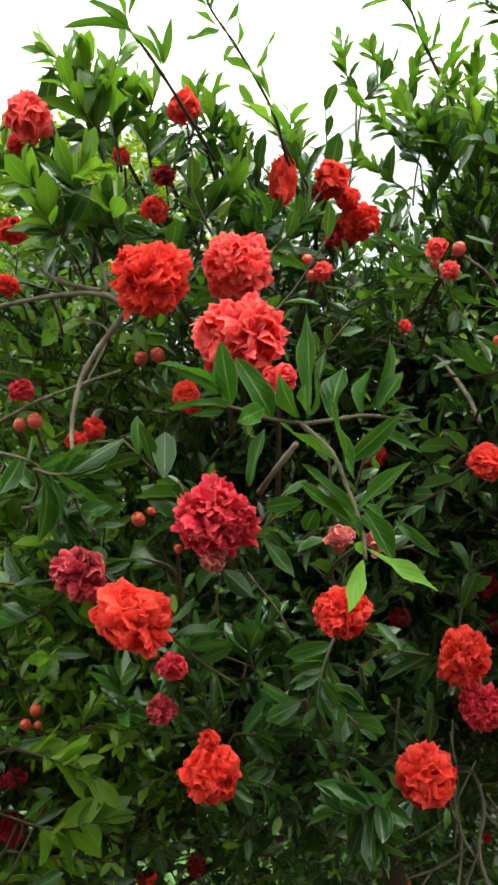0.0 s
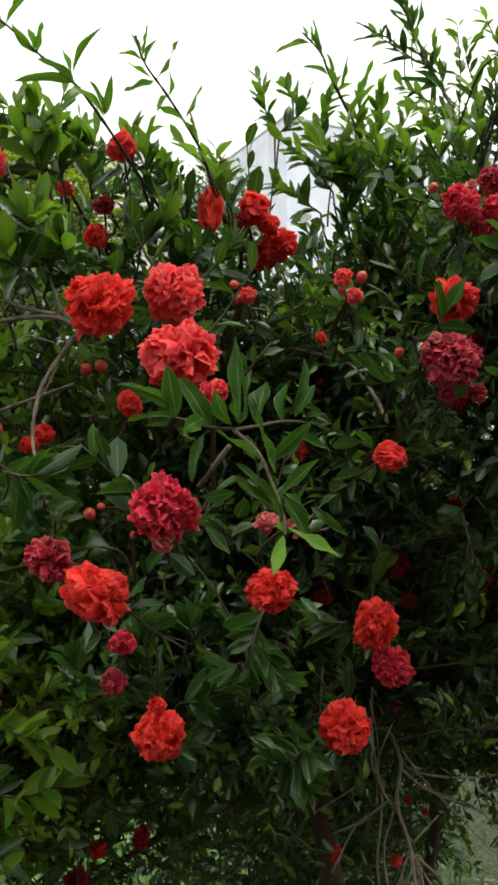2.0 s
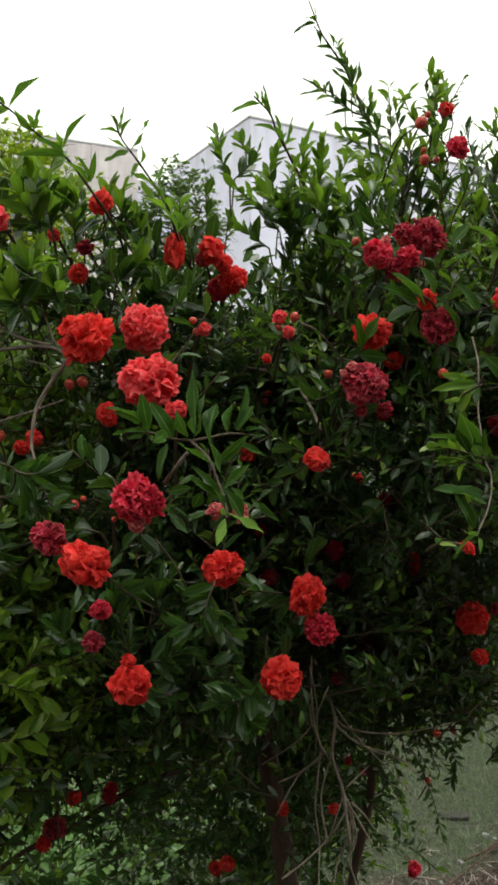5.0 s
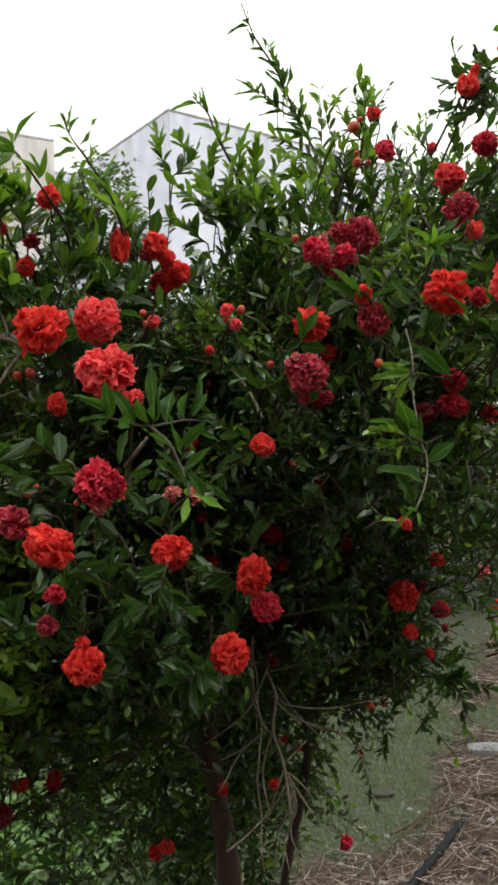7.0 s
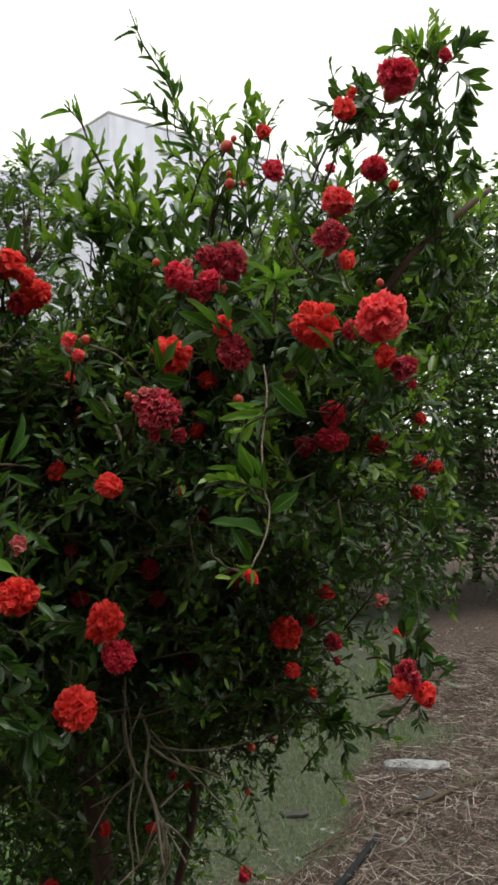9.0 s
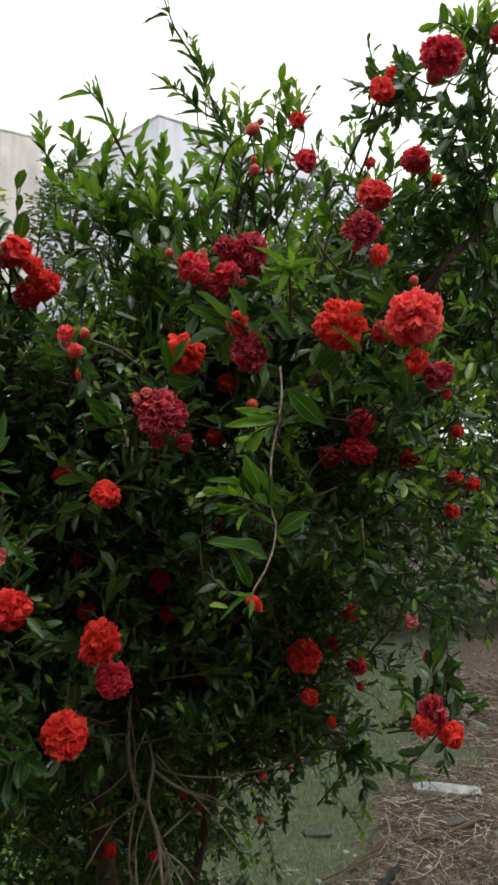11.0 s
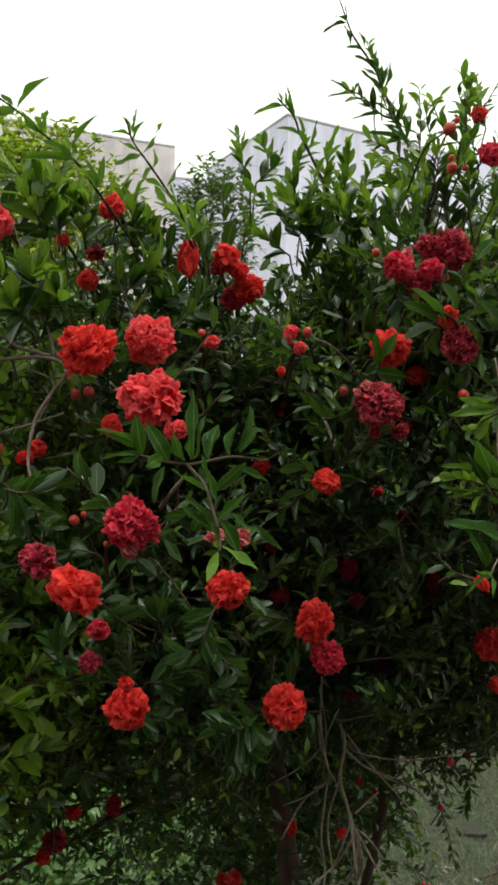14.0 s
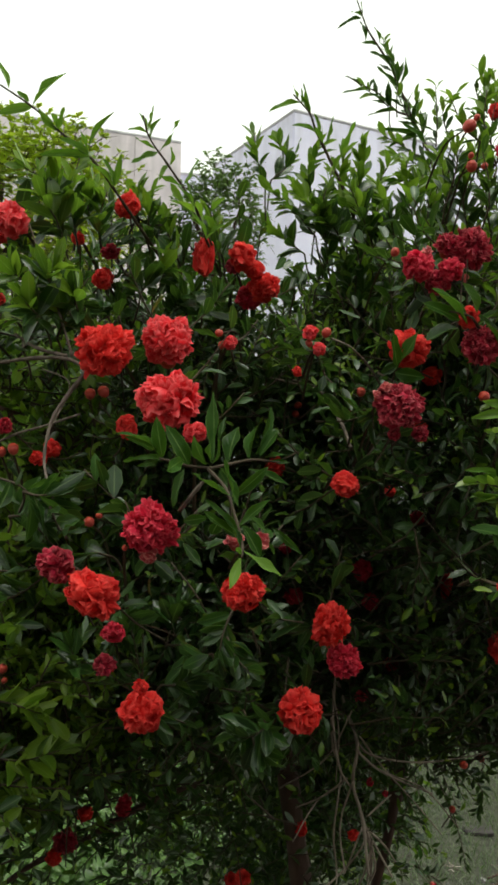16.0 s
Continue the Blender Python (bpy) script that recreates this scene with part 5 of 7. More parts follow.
leaf(tw, (0.022, 0.430, 1.671), (0.008, 0.400, 1.662), 0.0096)
leaf(tw, (0.006, 0.420, 1.671), (-0.008, 0.400, 1.674), 0.0047)
leaf(tw, (0.004, 0.420, 1.670), (-0.005, 0.400, 1.667), 0.0042)
leaf(tw, (-0.009, 0.410, 1.671), (-0.020, 0.400, 1.670), 0.0040)
leaf(tw, (0.043, 0.440, 1.669), (0.037, 0.430, 1.680), 0.0110)
tw = twig([(0.040, 0.440, 1.664), (0.057, 0.460, 1.667), (0.076, 0.480, 1.670), (0.099, 0.490, 1.668)], 0.0013, 0.0008, TWIG_RED)
leaf(tw, (0.044, 0.450, 1.669), (0.046, 0.475, 1.721), 0.0090)
leaf(tw, (0.048, 0.460, 1.679), (0.052, 0.470, 1.707), 0.0043)
leaf(tw, (0.043, 0.450, 1.667), (0.053, 0.440, 1.683), 0.0090)
leaf(tw, (0.056, 0.465, 1.668), (0.060, 0.480, 1.700), 0.0134)
leaf(tw, (0.074, 0.480, 1.670), (0.077, 0.500, 1.700), 0.0109)
leaf(tw, (0.078, 0.485, 1.674), (0.096, 0.500, 1.713), 0.0104)
leaf(tw, (0.082, 0.485, 1.673), (0.096, 0.490, 1.696), 0.0092)
leaf(tw, (0.085, 0.490, 1.670), (0.099, 0.480, 1.679), 0.0056)
leaf(tw, (0.072, 0.470, 1.663), (0.108, 0.480, 1.652), 0.0065)
leaf(tw, (0.089, 0.490, 1.669), (0.107, 0.490, 1.667), 0.0043)
tw = twig([(0.040, 0.440, 1.664), (0.053, 0.420, 1.651), (0.059, 0.400, 1.635), (0.064, 0.388, 1.618), (0.064, 0.375, 1.608)], 0.0013, 0.0009, TWIG_RED)
leaf(tw, (0.062, 0.405, 1.639), (0.046, 0.390, 1.672), 0.0120)
leaf(tw, (0.057, 0.410, 1.646), (0.027, 0.390, 1.659), 0.0076)
leaf(tw, (0.060, 0.410, 1.647), (0.081, 0.400, 1.665), 0.0086)
leaf(tw, (0.062, 0.390, 1.622), (0.041, 0.375, 1.647), 0.0062)
leaf(tw, (0.063, 0.390, 1.619), (0.035, 0.375, 1.637), 0.0086)
leaf(tw, (0.062, 0.390, 1.627), (0.080, 0.375, 1.648), 0.0071)
leaf(tw, (0.063, 0.385, 1.614), (0.056, 0.380, 1.635), 0.0070)
leaf(tw, (0.065, 0.395, 1.627), (0.079, 0.390, 1.606), 0.0102)
leaf(tw, (0.065, 0.378, 1.612), (0.089, 0.360, 1.595), 0.0064, 0, True)
leaf(tw, (0.063, 0.375, 1.608), (0.054, 0.355, 1.589), 0.0068, 0, True)
leaf(tw, (0.064, 0.380, 1.609), (0.059, 0.370, 1.617), 0.0037, 0, True)
tw = twig([(0.038, 0.450, 1.655), (0.028, 0.455, 1.642), (0.019, 0.470, 1.629)], 0.0016, 0.0016, BARK_GREY)
leaf(tw, (0.022, 0.460, 1.622), (0.040, 0.450, 1.626), 0.0081)
leaf(tw, (0.022, 0.460, 1.606), (0.037, 0.450, 1.587), 0.0075)
leaf(tw, (0.022, 0.460, 1.662), (0.012, 0.460, 1.633), 0.0115)
leaf(tw, (0.076, 0.500, 1.622), (0.091, 0.500, 1.613), 0.0070)
leaf(tw, (0.097, 0.520, 1.611), (0.116, 0.500, 1.595), 0.0066)
leaf(tw, (0.045, 0.520, 1.604), (0.051, 0.520, 1.617), 0.0132)

# the hanging twig on the far side
tw = twig([(0.326, 0.570, 1.766), (0.322, 0.546, 1.739), (0.314, 0.525, 1.716), (0.303, 0.499, 1.690), (0.298, 0.482, 1.674), (0.295, 0.465, 1.646), (0.297, 0.457, 1.634), (0.293, 0.447, 1.618), (0.285, 0.437, 1.603), (0.276, 0.429, 1.592), (0.272, 0.425, 1.586)], 0.0010, 0.0007, BARK_GREY)
leaf(tw, (0.297, 0.477, 1.643), (0.275, 0.463, 1.691), 0.0190)
leaf(tw, (0.289, 0.470, 1.644), (0.267, 0.456, 1.666), 0.0123)
leaf(tw, (0.297, 0.470, 1.644), (0.289, 0.456, 1.668), 0.0069)
leaf(tw, (0.283, 0.473, 1.659), (0.244, 0.459, 1.662), 0.0069, 0, True)
leaf(tw, (0.277, 0.464, 1.646), (0.251, 0.450, 1.645), 0.0078, 0, True)
leaf(tw, (0.277, 0.476, 1.662), (0.246, 0.462, 1.669), 0.0065, 0, True)
leaf(tw, (0.289, 0.447, 1.609), (0.247, 0.433, 1.631), 0.0161)
leaf(tw, (0.298, 0.458, 1.627), (0.318, 0.444, 1.646), 0.0135)
leaf(tw, (0.274, 0.437, 1.590), (0.260, 0.423, 1.617), 0.0102)
leaf(tw, (0.273, 0.422, 1.589), (0.248, 0.408, 1.579), 0.0036, 0, True)
leaf(tw, (0.271, 0.420, 1.585), (0.268, 0.406, 1.577), 0.0036, 0, True)
leaf(tw, (0.273, 0.424, 1.585), (0.254, 0.410, 1.588), 0.0032, 0, True)
leaf(tw, (0.324, 0.536, 1.744), (0.355, 0.522, 1.713), 0.0164)
leaf(tw, (0.314, 0.532, 1.719), (0.271, 0.518, 1.725), 0.0087, 0, True)
leaf(tw, (0.311, 0.523, 1.716), (0.267, 0.509, 1.711), 0.0097, 0, True)
leaf(tw, (0.307, 0.512, 1.711), (0.283, 0.498, 1.694), 0.0058, 0, True)
leaf(tw, (0.315, 0.533, 1.727), (0.286, 0.519, 1.720), 0.0109)
leaf(tw, (0.310, 0.563, 1.770), (0.303, 0.549, 1.743), 0.0085)
leaf(tw, (0.281, 0.461, 1.644), (0.290, 0.447, 1.637), 0.0044)
leaf(tw, (0.292, 0.476, 1.676), (0.286, 0.462, 1.653), 0.0060)
tw = twig([(0.314, 0.500, 1.799), (0.300, 0.450, 1.810), (0.292, 0.430, 1.825)], 0.0016, 0.0010, TWIG_RED)
leaf(tw, (0.292, 0.432, 1.823), (0.269, 0.410, 1.836), 0.0057, 0, True)
leaf(tw, (0.292, 0.432, 1.823), (0.277, 0.410, 1.827), 0.0049, 0, True)
leaf(tw, (0.292, 0.432, 1.823), (0.289, 0.410, 1.838), 0.0057, 0, True)
leaf(tw, (0.292, 0.432, 1.823), (0.305, 0.410, 1.830), 0.0061, 0, True)
leaf(tw, (0.292, 0.432, 1.823), (0.302, 0.410, 1.819), 0.0061, 0, True)
leaf(tw, (0.292, 0.432, 1.823), (0.301, 0.410, 1.811), 0.0049, 0, True)
leaf(tw, (0.292, 0.432, 1.823), (0.264, 0.410, 1.814), 0.0082, 0, True)
leaf(tw, (0.292, 0.432, 1.823), (0.281, 0.410, 1.806), 0.0057, 0, True)
leaf(tw, (0.292, 0.432, 1.823), (0.295, 0.410, 1.803), 0.0049, 0, True)

# grey-green leaves round the blossoms of that side
tw = twig([(0.309, 0.620, 1.797), (0.291, 0.600, 1.809), (0.267, 0.590, 1.812)], 0.0018, 0.0010, TWIG_RED)
leaf(tw, (0.288, 0.600, 1.801), (0.254, 0.585, 1.837), 0.0160)
leaf(tw, (0.281, 0.600, 1.805), (0.243, 0.585, 1.820), 0.0149)
leaf(tw, (0.279, 0.600, 1.798), (0.244, 0.585, 1.788), 0.0203)
leaf(tw, (0.297, 0.600, 1.813), (0.282, 0.585, 1.839), 0.0160)
leaf(tw, (0.316, 0.600, 1.865), (0.328, 0.585, 1.884), 0.0192)
leaf(tw, (0.306, 0.600, 1.843), (0.340, 0.585, 1.853), 0.0139)
leaf(tw, (0.414, 0.600, 1.824), (0.396, 0.585, 1.824), 0.0117)
leaf(tw, (0.416, 0.600, 1.780), (0.392, 0.585, 1.817), 0.0139)
leaf(tw, (0.444, 0.600, 1.798), (0.424, 0.585, 1.822), 0.0128)
tw = twig([(0.396, 0.620, 1.870), (0.377, 0.620, 1.891), (0.371, 0.630, 1.915)], 0.0016, 0.0010, TWIG_RED)
leaf(tw, (0.386, 0.610, 1.878), (0.408, 0.600, 1.896), 0.0141)
leaf(tw, (0.394, 0.610, 1.840), (0.383, 0.600, 1.854), 0.0151)
leaf(tw, (0.327, 0.610, 1.775), (0.309, 0.600, 1.816), 0.0130)
leaf(tw, (0.349, 0.610, 1.799), (0.323, 0.600, 1.828), 0.0151)
leaf(tw, (0.447, 0.610, 1.839), (0.442, 0.600, 1.860), 0.0141)
leaf(tw, (0.475, 0.610, 1.756), (0.513, 0.600, 1.760), 0.0119)
tw = twig([(0.242, 0.720, 1.744), (0.243, 0.690, 1.767), (0.247, 0.665, 1.779)], 0.0012, 0.0008, TWIG_RED)
leaf(tw, (0.234, 0.665, 1.761), (0.259, 0.645, 1.799), 0.0199)
leaf(tw, (0.237, 0.665, 1.764), (0.223, 0.645, 1.797), 0.0140)
leaf(tw, (0.234, 0.665, 1.758), (0.256, 0.645, 1.753), 0.0152)

# the top right bough with its leaves
limb([(0.40, 1.20, 1.45), (0.52, 1.02, 1.72), (0.620, 0.870, 1.931), (0.662, 0.870, 1.979), (0.717, 0.880, 2.024), (0.810, 0.920, 2.092)], 0.007, 0.0045)
sprig([(0.522, 0.700, 2.108), (0.489, 0.680, 2.107), (0.471, 0.670, 2.118)], 10, 0.025)
sprig([(0.509, 0.700, 2.106), (0.484, 0.680, 2.081), (0.464, 0.670, 2.047)], 12, 0.032)
sprig([(0.502, 0.700, 2.099), (0.474, 0.680, 2.068), (0.448, 0.670, 2.039)], 10, 0.032)
sprig([(0.550, 0.700, 2.118), (0.537, 0.700, 2.097), (0.523, 0.700, 2.082)], 7, 0.032)
sprig([(0.660, 0.800, 2.039), (0.631, 0.780, 2.086), (0.621, 0.760, 2.147), (0.617, 0.750, 2.218)], 25, 0.025, 0.6)
sprig([(0.617, 0.760, 2.161), (0.583, 0.740, 2.181), (0.562, 0.730, 2.199)], 17, 0.027, 0.4)
sprig([(0.618, 0.750, 2.184), (0.624, 0.750, 2.219), (0.615, 0.750, 2.259)], 15, 0.025, 0.3)
sprig([(0.622, 0.780, 2.121), (0.581, 0.760, 2.101), (0.548, 0.750, 2.079)], 15, 0.029)
sprig([(0.623, 0.780, 2.085), (0.588, 0.770, 2.070), (0.549, 0.760, 2.066)], 15, 0.027)
sprig([(0.646, 0.780, 2.117), (0.624, 0.770, 2.131), (0.602, 0.760, 2.165)], 17, 0.029)
sprig([(0.635, 0.800, 2.058), (0.604, 0.800, 2.054), (0.588, 0.800, 2.074)], 17, 0.029)
sprig([(0.660, 0.800, 2.046), (0.666, 0.800, 2.091), (0.656, 0.800, 2.133)], 17, 0.029)
sprig([(0.556, 1.000, 2.115), (0.537, 1.000, 2.138), (0.540, 1.000, 2.177)], 10, 0.023, 0.2)
sprig([(0.592, 1.000, 2.119), (0.600, 1.000, 2.146), (0.590, 1.000, 2.170)], 12, 0.023, 0.4)
sprig([(0.492, 0.950, 2.067), (0.478, 0.950, 2.090), (0.468, 0.950, 2.129)], 12, 0.025)
sprig([(0.373, 0.800, 2.056), (0.368, 0.800, 2.082), (0.371, 0.800, 2.117)], 12, 0.025, 0.3)
sprig([(0.460, 0.980, 2.147), (0.450, 0.980, 2.187), (0.444, 0.980, 2.223)], 15, 0.023, 0.2)
sprig([(0.347, 0.750, 2.035), (0.327, 0.750, 2.051), (0.309, 0.750, 2.087)], 10, 0.022, 0.4)
sprig([(0.375, 0.720, 1.952), (0.387, 0.720, 1.984), (0.399, 0.720, 2.011)], 15, 0.029)
sprig([(0.349, 0.720, 1.949), (0.348, 0.720, 1.980), (0.340, 0.720, 2.011)], 15, 0.029)
sprig([(0.318, 0.760, 1.983), (0.321, 0.750, 2.012), (0.314, 0.750, 2.037)], 12, 0.025, 0.6)
sprig([(0.415, 0.700, 1.938), (0.404, 0.700, 1.968), (0.413, 0.700, 1.993)], 15, 0.029)

# leafy clumps along that bough
sprig([(0.562, 0.700, 2.171), (0.540, 0.700, 2.181), (0.523, 0.700, 2.172)], 4, 0.033, 0.5)
sprig([(0.583, 0.700, 2.174), (0.579, 0.700, 2.193), (0.581, 0.700, 2.219)], 4, 0.030, 0.4)
sprig([(0.491, 0.700, 2.116), (0.481, 0.700, 2.127), (0.497, 0.700, 2.142)], 4, 0.034)
sprig([(0.491, 0.690, 2.099), (0.502, 0.690, 2.082), (0.512, 0.690, 2.071)], 4, 0.034)
sprig([(0.478, 0.690, 2.085), (0.482, 0.690, 2.067), (0.487, 0.690, 2.052)], 4, 0.033)
sprig([(0.472, 0.690, 2.072), (0.459, 0.690, 2.054), (0.450, 0.690, 2.038)], 4, 0.031)
sprig([(0.571, 0.740, 2.105), (0.550, 0.740, 2.089), (0.543, 0.740, 2.071)], 4, 0.034)
sprig([(0.580, 0.740, 2.072), (0.558, 0.740, 2.066), (0.540, 0.740, 2.061)], 4, 0.034)
sprig([(0.602, 0.760, 2.159), (0.607, 0.760, 2.132), (0.604, 0.760, 2.103)], 4, 0.033)
sprig([(0.625, 0.760, 2.162), (0.632, 0.760, 2.121), (0.637, 0.760, 2.087)], 4, 0.033)
sprig([(0.650, 0.800, 2.096), (0.626, 0.800, 2.086), (0.603, 0.800, 2.076)], 4, 0.034)
sprig([(0.659, 0.800, 2.061), (0.636, 0.800, 2.051), (0.604, 0.800, 2.054)], 4, 0.034, 0.8)
sprig([(0.667, 0.840, 2.037), (0.642, 0.840, 2.042), (0.613, 0.840, 2.046)], 4, 0.034)
sprig([(0.622, 0.850, 2.050), (0.606, 0.850, 2.033), (0.599, 0.850, 2.010)], 4, 0.033)
sprig([(0.680, 0.850, 2.056), (0.664, 0.850, 2.032), (0.648, 0.850, 2.007)], 4, 0.034, 0.6)
sprig([(0.583, 0.850, 1.993), (0.574, 0.850, 2.015), (0.577, 0.850, 2.038)], 4, 0.033)
sprig([(0.553, 0.850, 1.938), (0.568, 0.850, 1.962), (0.584, 0.850, 1.971)], 4, 0.033)
sprig([(0.486, 0.800, 1.936), (0.502, 0.800, 1.923), (0.488, 0.800, 1.904)], 4, 0.033)
sprig([(0.682, 0.860, 1.943), (0.665, 0.860, 1.927), (0.640, 0.860, 1.917)], 4, 0.033, 0.7)
sprig([(0.697, 0.860, 1.984), (0.690, 0.860, 1.952), (0.683, 0.860, 1.920)], 4, 0.033, 0.7)
sprig([(0.529, 0.950, 2.103), (0.526, 0.950, 2.128), (0.527, 0.950, 2.156)], 4, 0.028, 0.3)
sprig([(0.525, 0.950, 2.107), (0.507, 0.950, 2.124), (0.490, 0.950, 2.125)], 4, 0.025, 0.3)
sprig([(0.579, 0.950, 2.109), (0.580, 0.950, 2.130), (0.578, 0.950, 2.142)], 4, 0.025, 0.4)
sprig([(0.638, 0.860, 1.970), (0.621, 0.860, 1.984), (0.604, 0.860, 1.998)], 4, 0.034, 0.9)

# pale tips by the hanging twig, and drooping sprays on the open flank
sprig([(0.308, 0.500, 1.720), (0.287, 0.500, 1.721), (0.269, 0.500, 1.718)], 5, 0.024, 0.15)
sprig([(0.303, 0.490, 1.713), (0.287, 0.490, 1.705), (0.277, 0.490, 1.696)], 5, 0.024, 0.15)
sprig([(0.293, 0.460, 1.647), (0.267, 0.460, 1.655), (0.247, 0.460, 1.659)], 6, 0.024, 0.15)
sprig([(0.289, 0.460, 1.644), (0.271, 0.460, 1.644), (0.256, 0.460, 1.646)], 5, 0.022, 0.15)
sprig([(0.275, 0.430, 1.590), (0.265, 0.430, 1.581), (0.255, 0.430, 1.576)], 4, 0.020, 0.10)
sprig([(0.824, 1.050, 1.659), (0.801, 1.050, 1.617), (0.779, 1.050, 1.566)], 14, 0.027, 0.85)
sprig([(0.803, 1.110, 1.598), (0.805, 1.110, 1.554), (0.807, 1.110, 1.501)], 14, 0.027, 0.85)
sprig([(0.855, 1.170, 1.553), (0.884, 1.170, 1.507), (0.913, 1.170, 1.451)], 14, 0.027, 0.85)
sprig([(0.843, 1.230, 1.673), (0.831, 1.230, 1.625), (0.820, 1.230, 1.566)], 14, 0.027, 0.85)
sprig([(0.783, 1.050, 1.511), (0.797, 1.050, 1.469), (0.811, 1.050, 1.418)], 14, 0.027, 0.85)
sprig([(0.819, 1.110, 1.433), (0.796, 1.110, 1.390), (0.773, 1.110, 1.337)], 14, 0.027, 0.85)
sprig([(0.771, 1.170, 1.552), (0.773, 1.170, 1.507), (0.775, 1.170, 1.451)], 14, 0.027, 0.85)
sprig([(0.732, 1.230, 1.461), (0.760, 1.230, 1.414), (0.790, 1.230, 1.356)], 14, 0.027, 0.85)
sprig([(0.827, 1.050, 1.790), (0.816, 1.050, 1.747), (0.806, 1.050, 1.696)], 14, 0.027, 0.85)
sprig([(0.817, 1.110, 1.734), (0.831, 1.110, 1.691), (0.846, 1.110, 1.638)], 14, 0.027, 0.85)
sprig([(0.731, 1.170, 1.591), (0.707, 1.170, 1.546), (0.683, 1.170, 1.491)], 14, 0.027, 0.85)
sprig([(0.779, 1.230, 1.650), (0.781, 1.230, 1.603), (0.783, 1.230, 1.545)], 14, 0.027, 0.85)
sprig([(0.711, 1.050, 1.510), (0.736, 1.050, 1.469), (0.762, 1.050, 1.419)], 14, 0.027, 0.85)
sprig([(0.875, 1.110, 1.462), (0.864, 1.110, 1.418), (0.853, 1.110, 1.364)], 14, 0.027, 0.85)
sprig([(0.685, 1.170, 1.511), (0.699, 1.170, 1.467), (0.714, 1.170, 1.412)], 14, 0.027, 0.85)
sprig([(0.800, 1.230, 1.387), (0.774, 1.230, 1.341), (0.750, 1.230, 1.284)], 14, 0.027, 0.85)
sprig([(0.802, 1.050, 1.844), (0.804, 1.050, 1.802), (0.806, 1.050, 1.752)], 14, 0.027, 0.85)
sprig([(0.750, 1.110, 1.770), (0.777, 1.110, 1.728), (0.804, 1.110, 1.675)], 14, 0.027, 0.85)

# drooping sprays on the far lower side
sprig([(0.536, 0.950, 1.257), (0.580, 0.930, 1.251), (0.664, 0.920, 1.218)], 30, 0.030, 0.8)
sprig([(0.539, 0.960, 1.262), (0.572, 0.950, 1.223), (0.574, 0.940, 1.170)], 26, 0.030, 0.8)
sprig([(0.533, 0.970, 1.275), (0.561, 0.950, 1.281), (0.582, 0.950, 1.292)], 11, 0.034)
sprig([(0.593, 1.000, 1.389), (0.632, 0.980, 1.360), (0.648, 0.970, 1.303)], 22, 0.027, 0.5)
sprig([(0.592, 0.900, 1.495), (0.651, 0.880, 1.475), (0.699, 0.870, 1.437)], 30, 0.027)
sprig([(0.620, 0.850, 1.481), (0.645, 0.830, 1.411), (0.633, 0.820, 1.369)], 26, 0.030)
sprig([(0.619, 0.800, 1.478), (0.620, 0.780, 1.397), (0.654, 0.770, 1.374)], 19, 0.034)
sprig([(0.610, 0.760, 1.383), (0.599, 0.750, 1.346), (0.597, 0.750, 1.311)], 11, 0.027)
sprig([(0.598, 0.750, 1.373), (0.620, 0.750, 1.369), (0.651, 0.750, 1.364)], 7, 0.027)
sprig([(0.665, 0.850, 1.596), (0.692, 0.850, 1.550), (0.718, 0.850, 1.534)], 26, 0.030, 0.7)
sprig([(0.564, 0.700, 1.759), (0.602, 0.700, 1.696), (0.612, 0.700, 1.631)], 34, 0.028, 0.8)
sprig([(0.586, 0.800, 1.708), (0.644, 0.800, 1.644), (0.678, 0.800, 1.587)], 34, 0.028, 0.8)
sprig([(0.558, 1.000, 1.603), (0.579, 1.000, 1.535), (0.599, 1.000, 1.484)], 26, 0.027, 0.8)
sprig([(0.651, 1.000, 1.562), (0.634, 1.000, 1.518), (0.674, 1.000, 1.466)], 26, 0.027, 0.6)
sprig([(0.491, 1.150, 1.135), (0.522, 1.150, 1.095), (0.514, 1.150, 1.057)], 19, 0.027)
sprig([(0.451, 1.200, 1.194), (0.464, 1.200, 1.115), (0.497, 1.200, 1.044)], 22, 0.024)
sprig([(0.391, 1.300, 1.119), (0.426, 1.300, 1.033), (0.472, 1.300, 0.947)], 22, 0.024)
sprig([(0.512, 1.300, 1.017), (0.537, 1.300, 0.942), (0.551, 1.300, 0.877)], 19, 0.027)
sprig([(0.573, 0.620, 1.791), (0.536, 0.600, 1.787), (0.496, 0.580, 1.777)], 30, 0.029, 0.4)
sprig([(0.646, 0.750, 1.863), (0.623, 0.750, 1.861), (0.597, 0.750, 1.873)], 22, 0.030, 0.6)
sprig([(0.665, 0.800, 1.930), (0.640, 0.800, 1.942), (0.610, 0.800, 1.911)], 22, 0.030, 0.8)
sprig([(0.453, 0.600, 1.737), (0.437, 0.580, 1.757), (0.421, 0.570, 1.772)], 19, 0.030)
sprig([(0.444, 0.580, 1.731), (0.458, 0.560, 1.752), (0.465, 0.550, 1.736)], 19, 0.030)

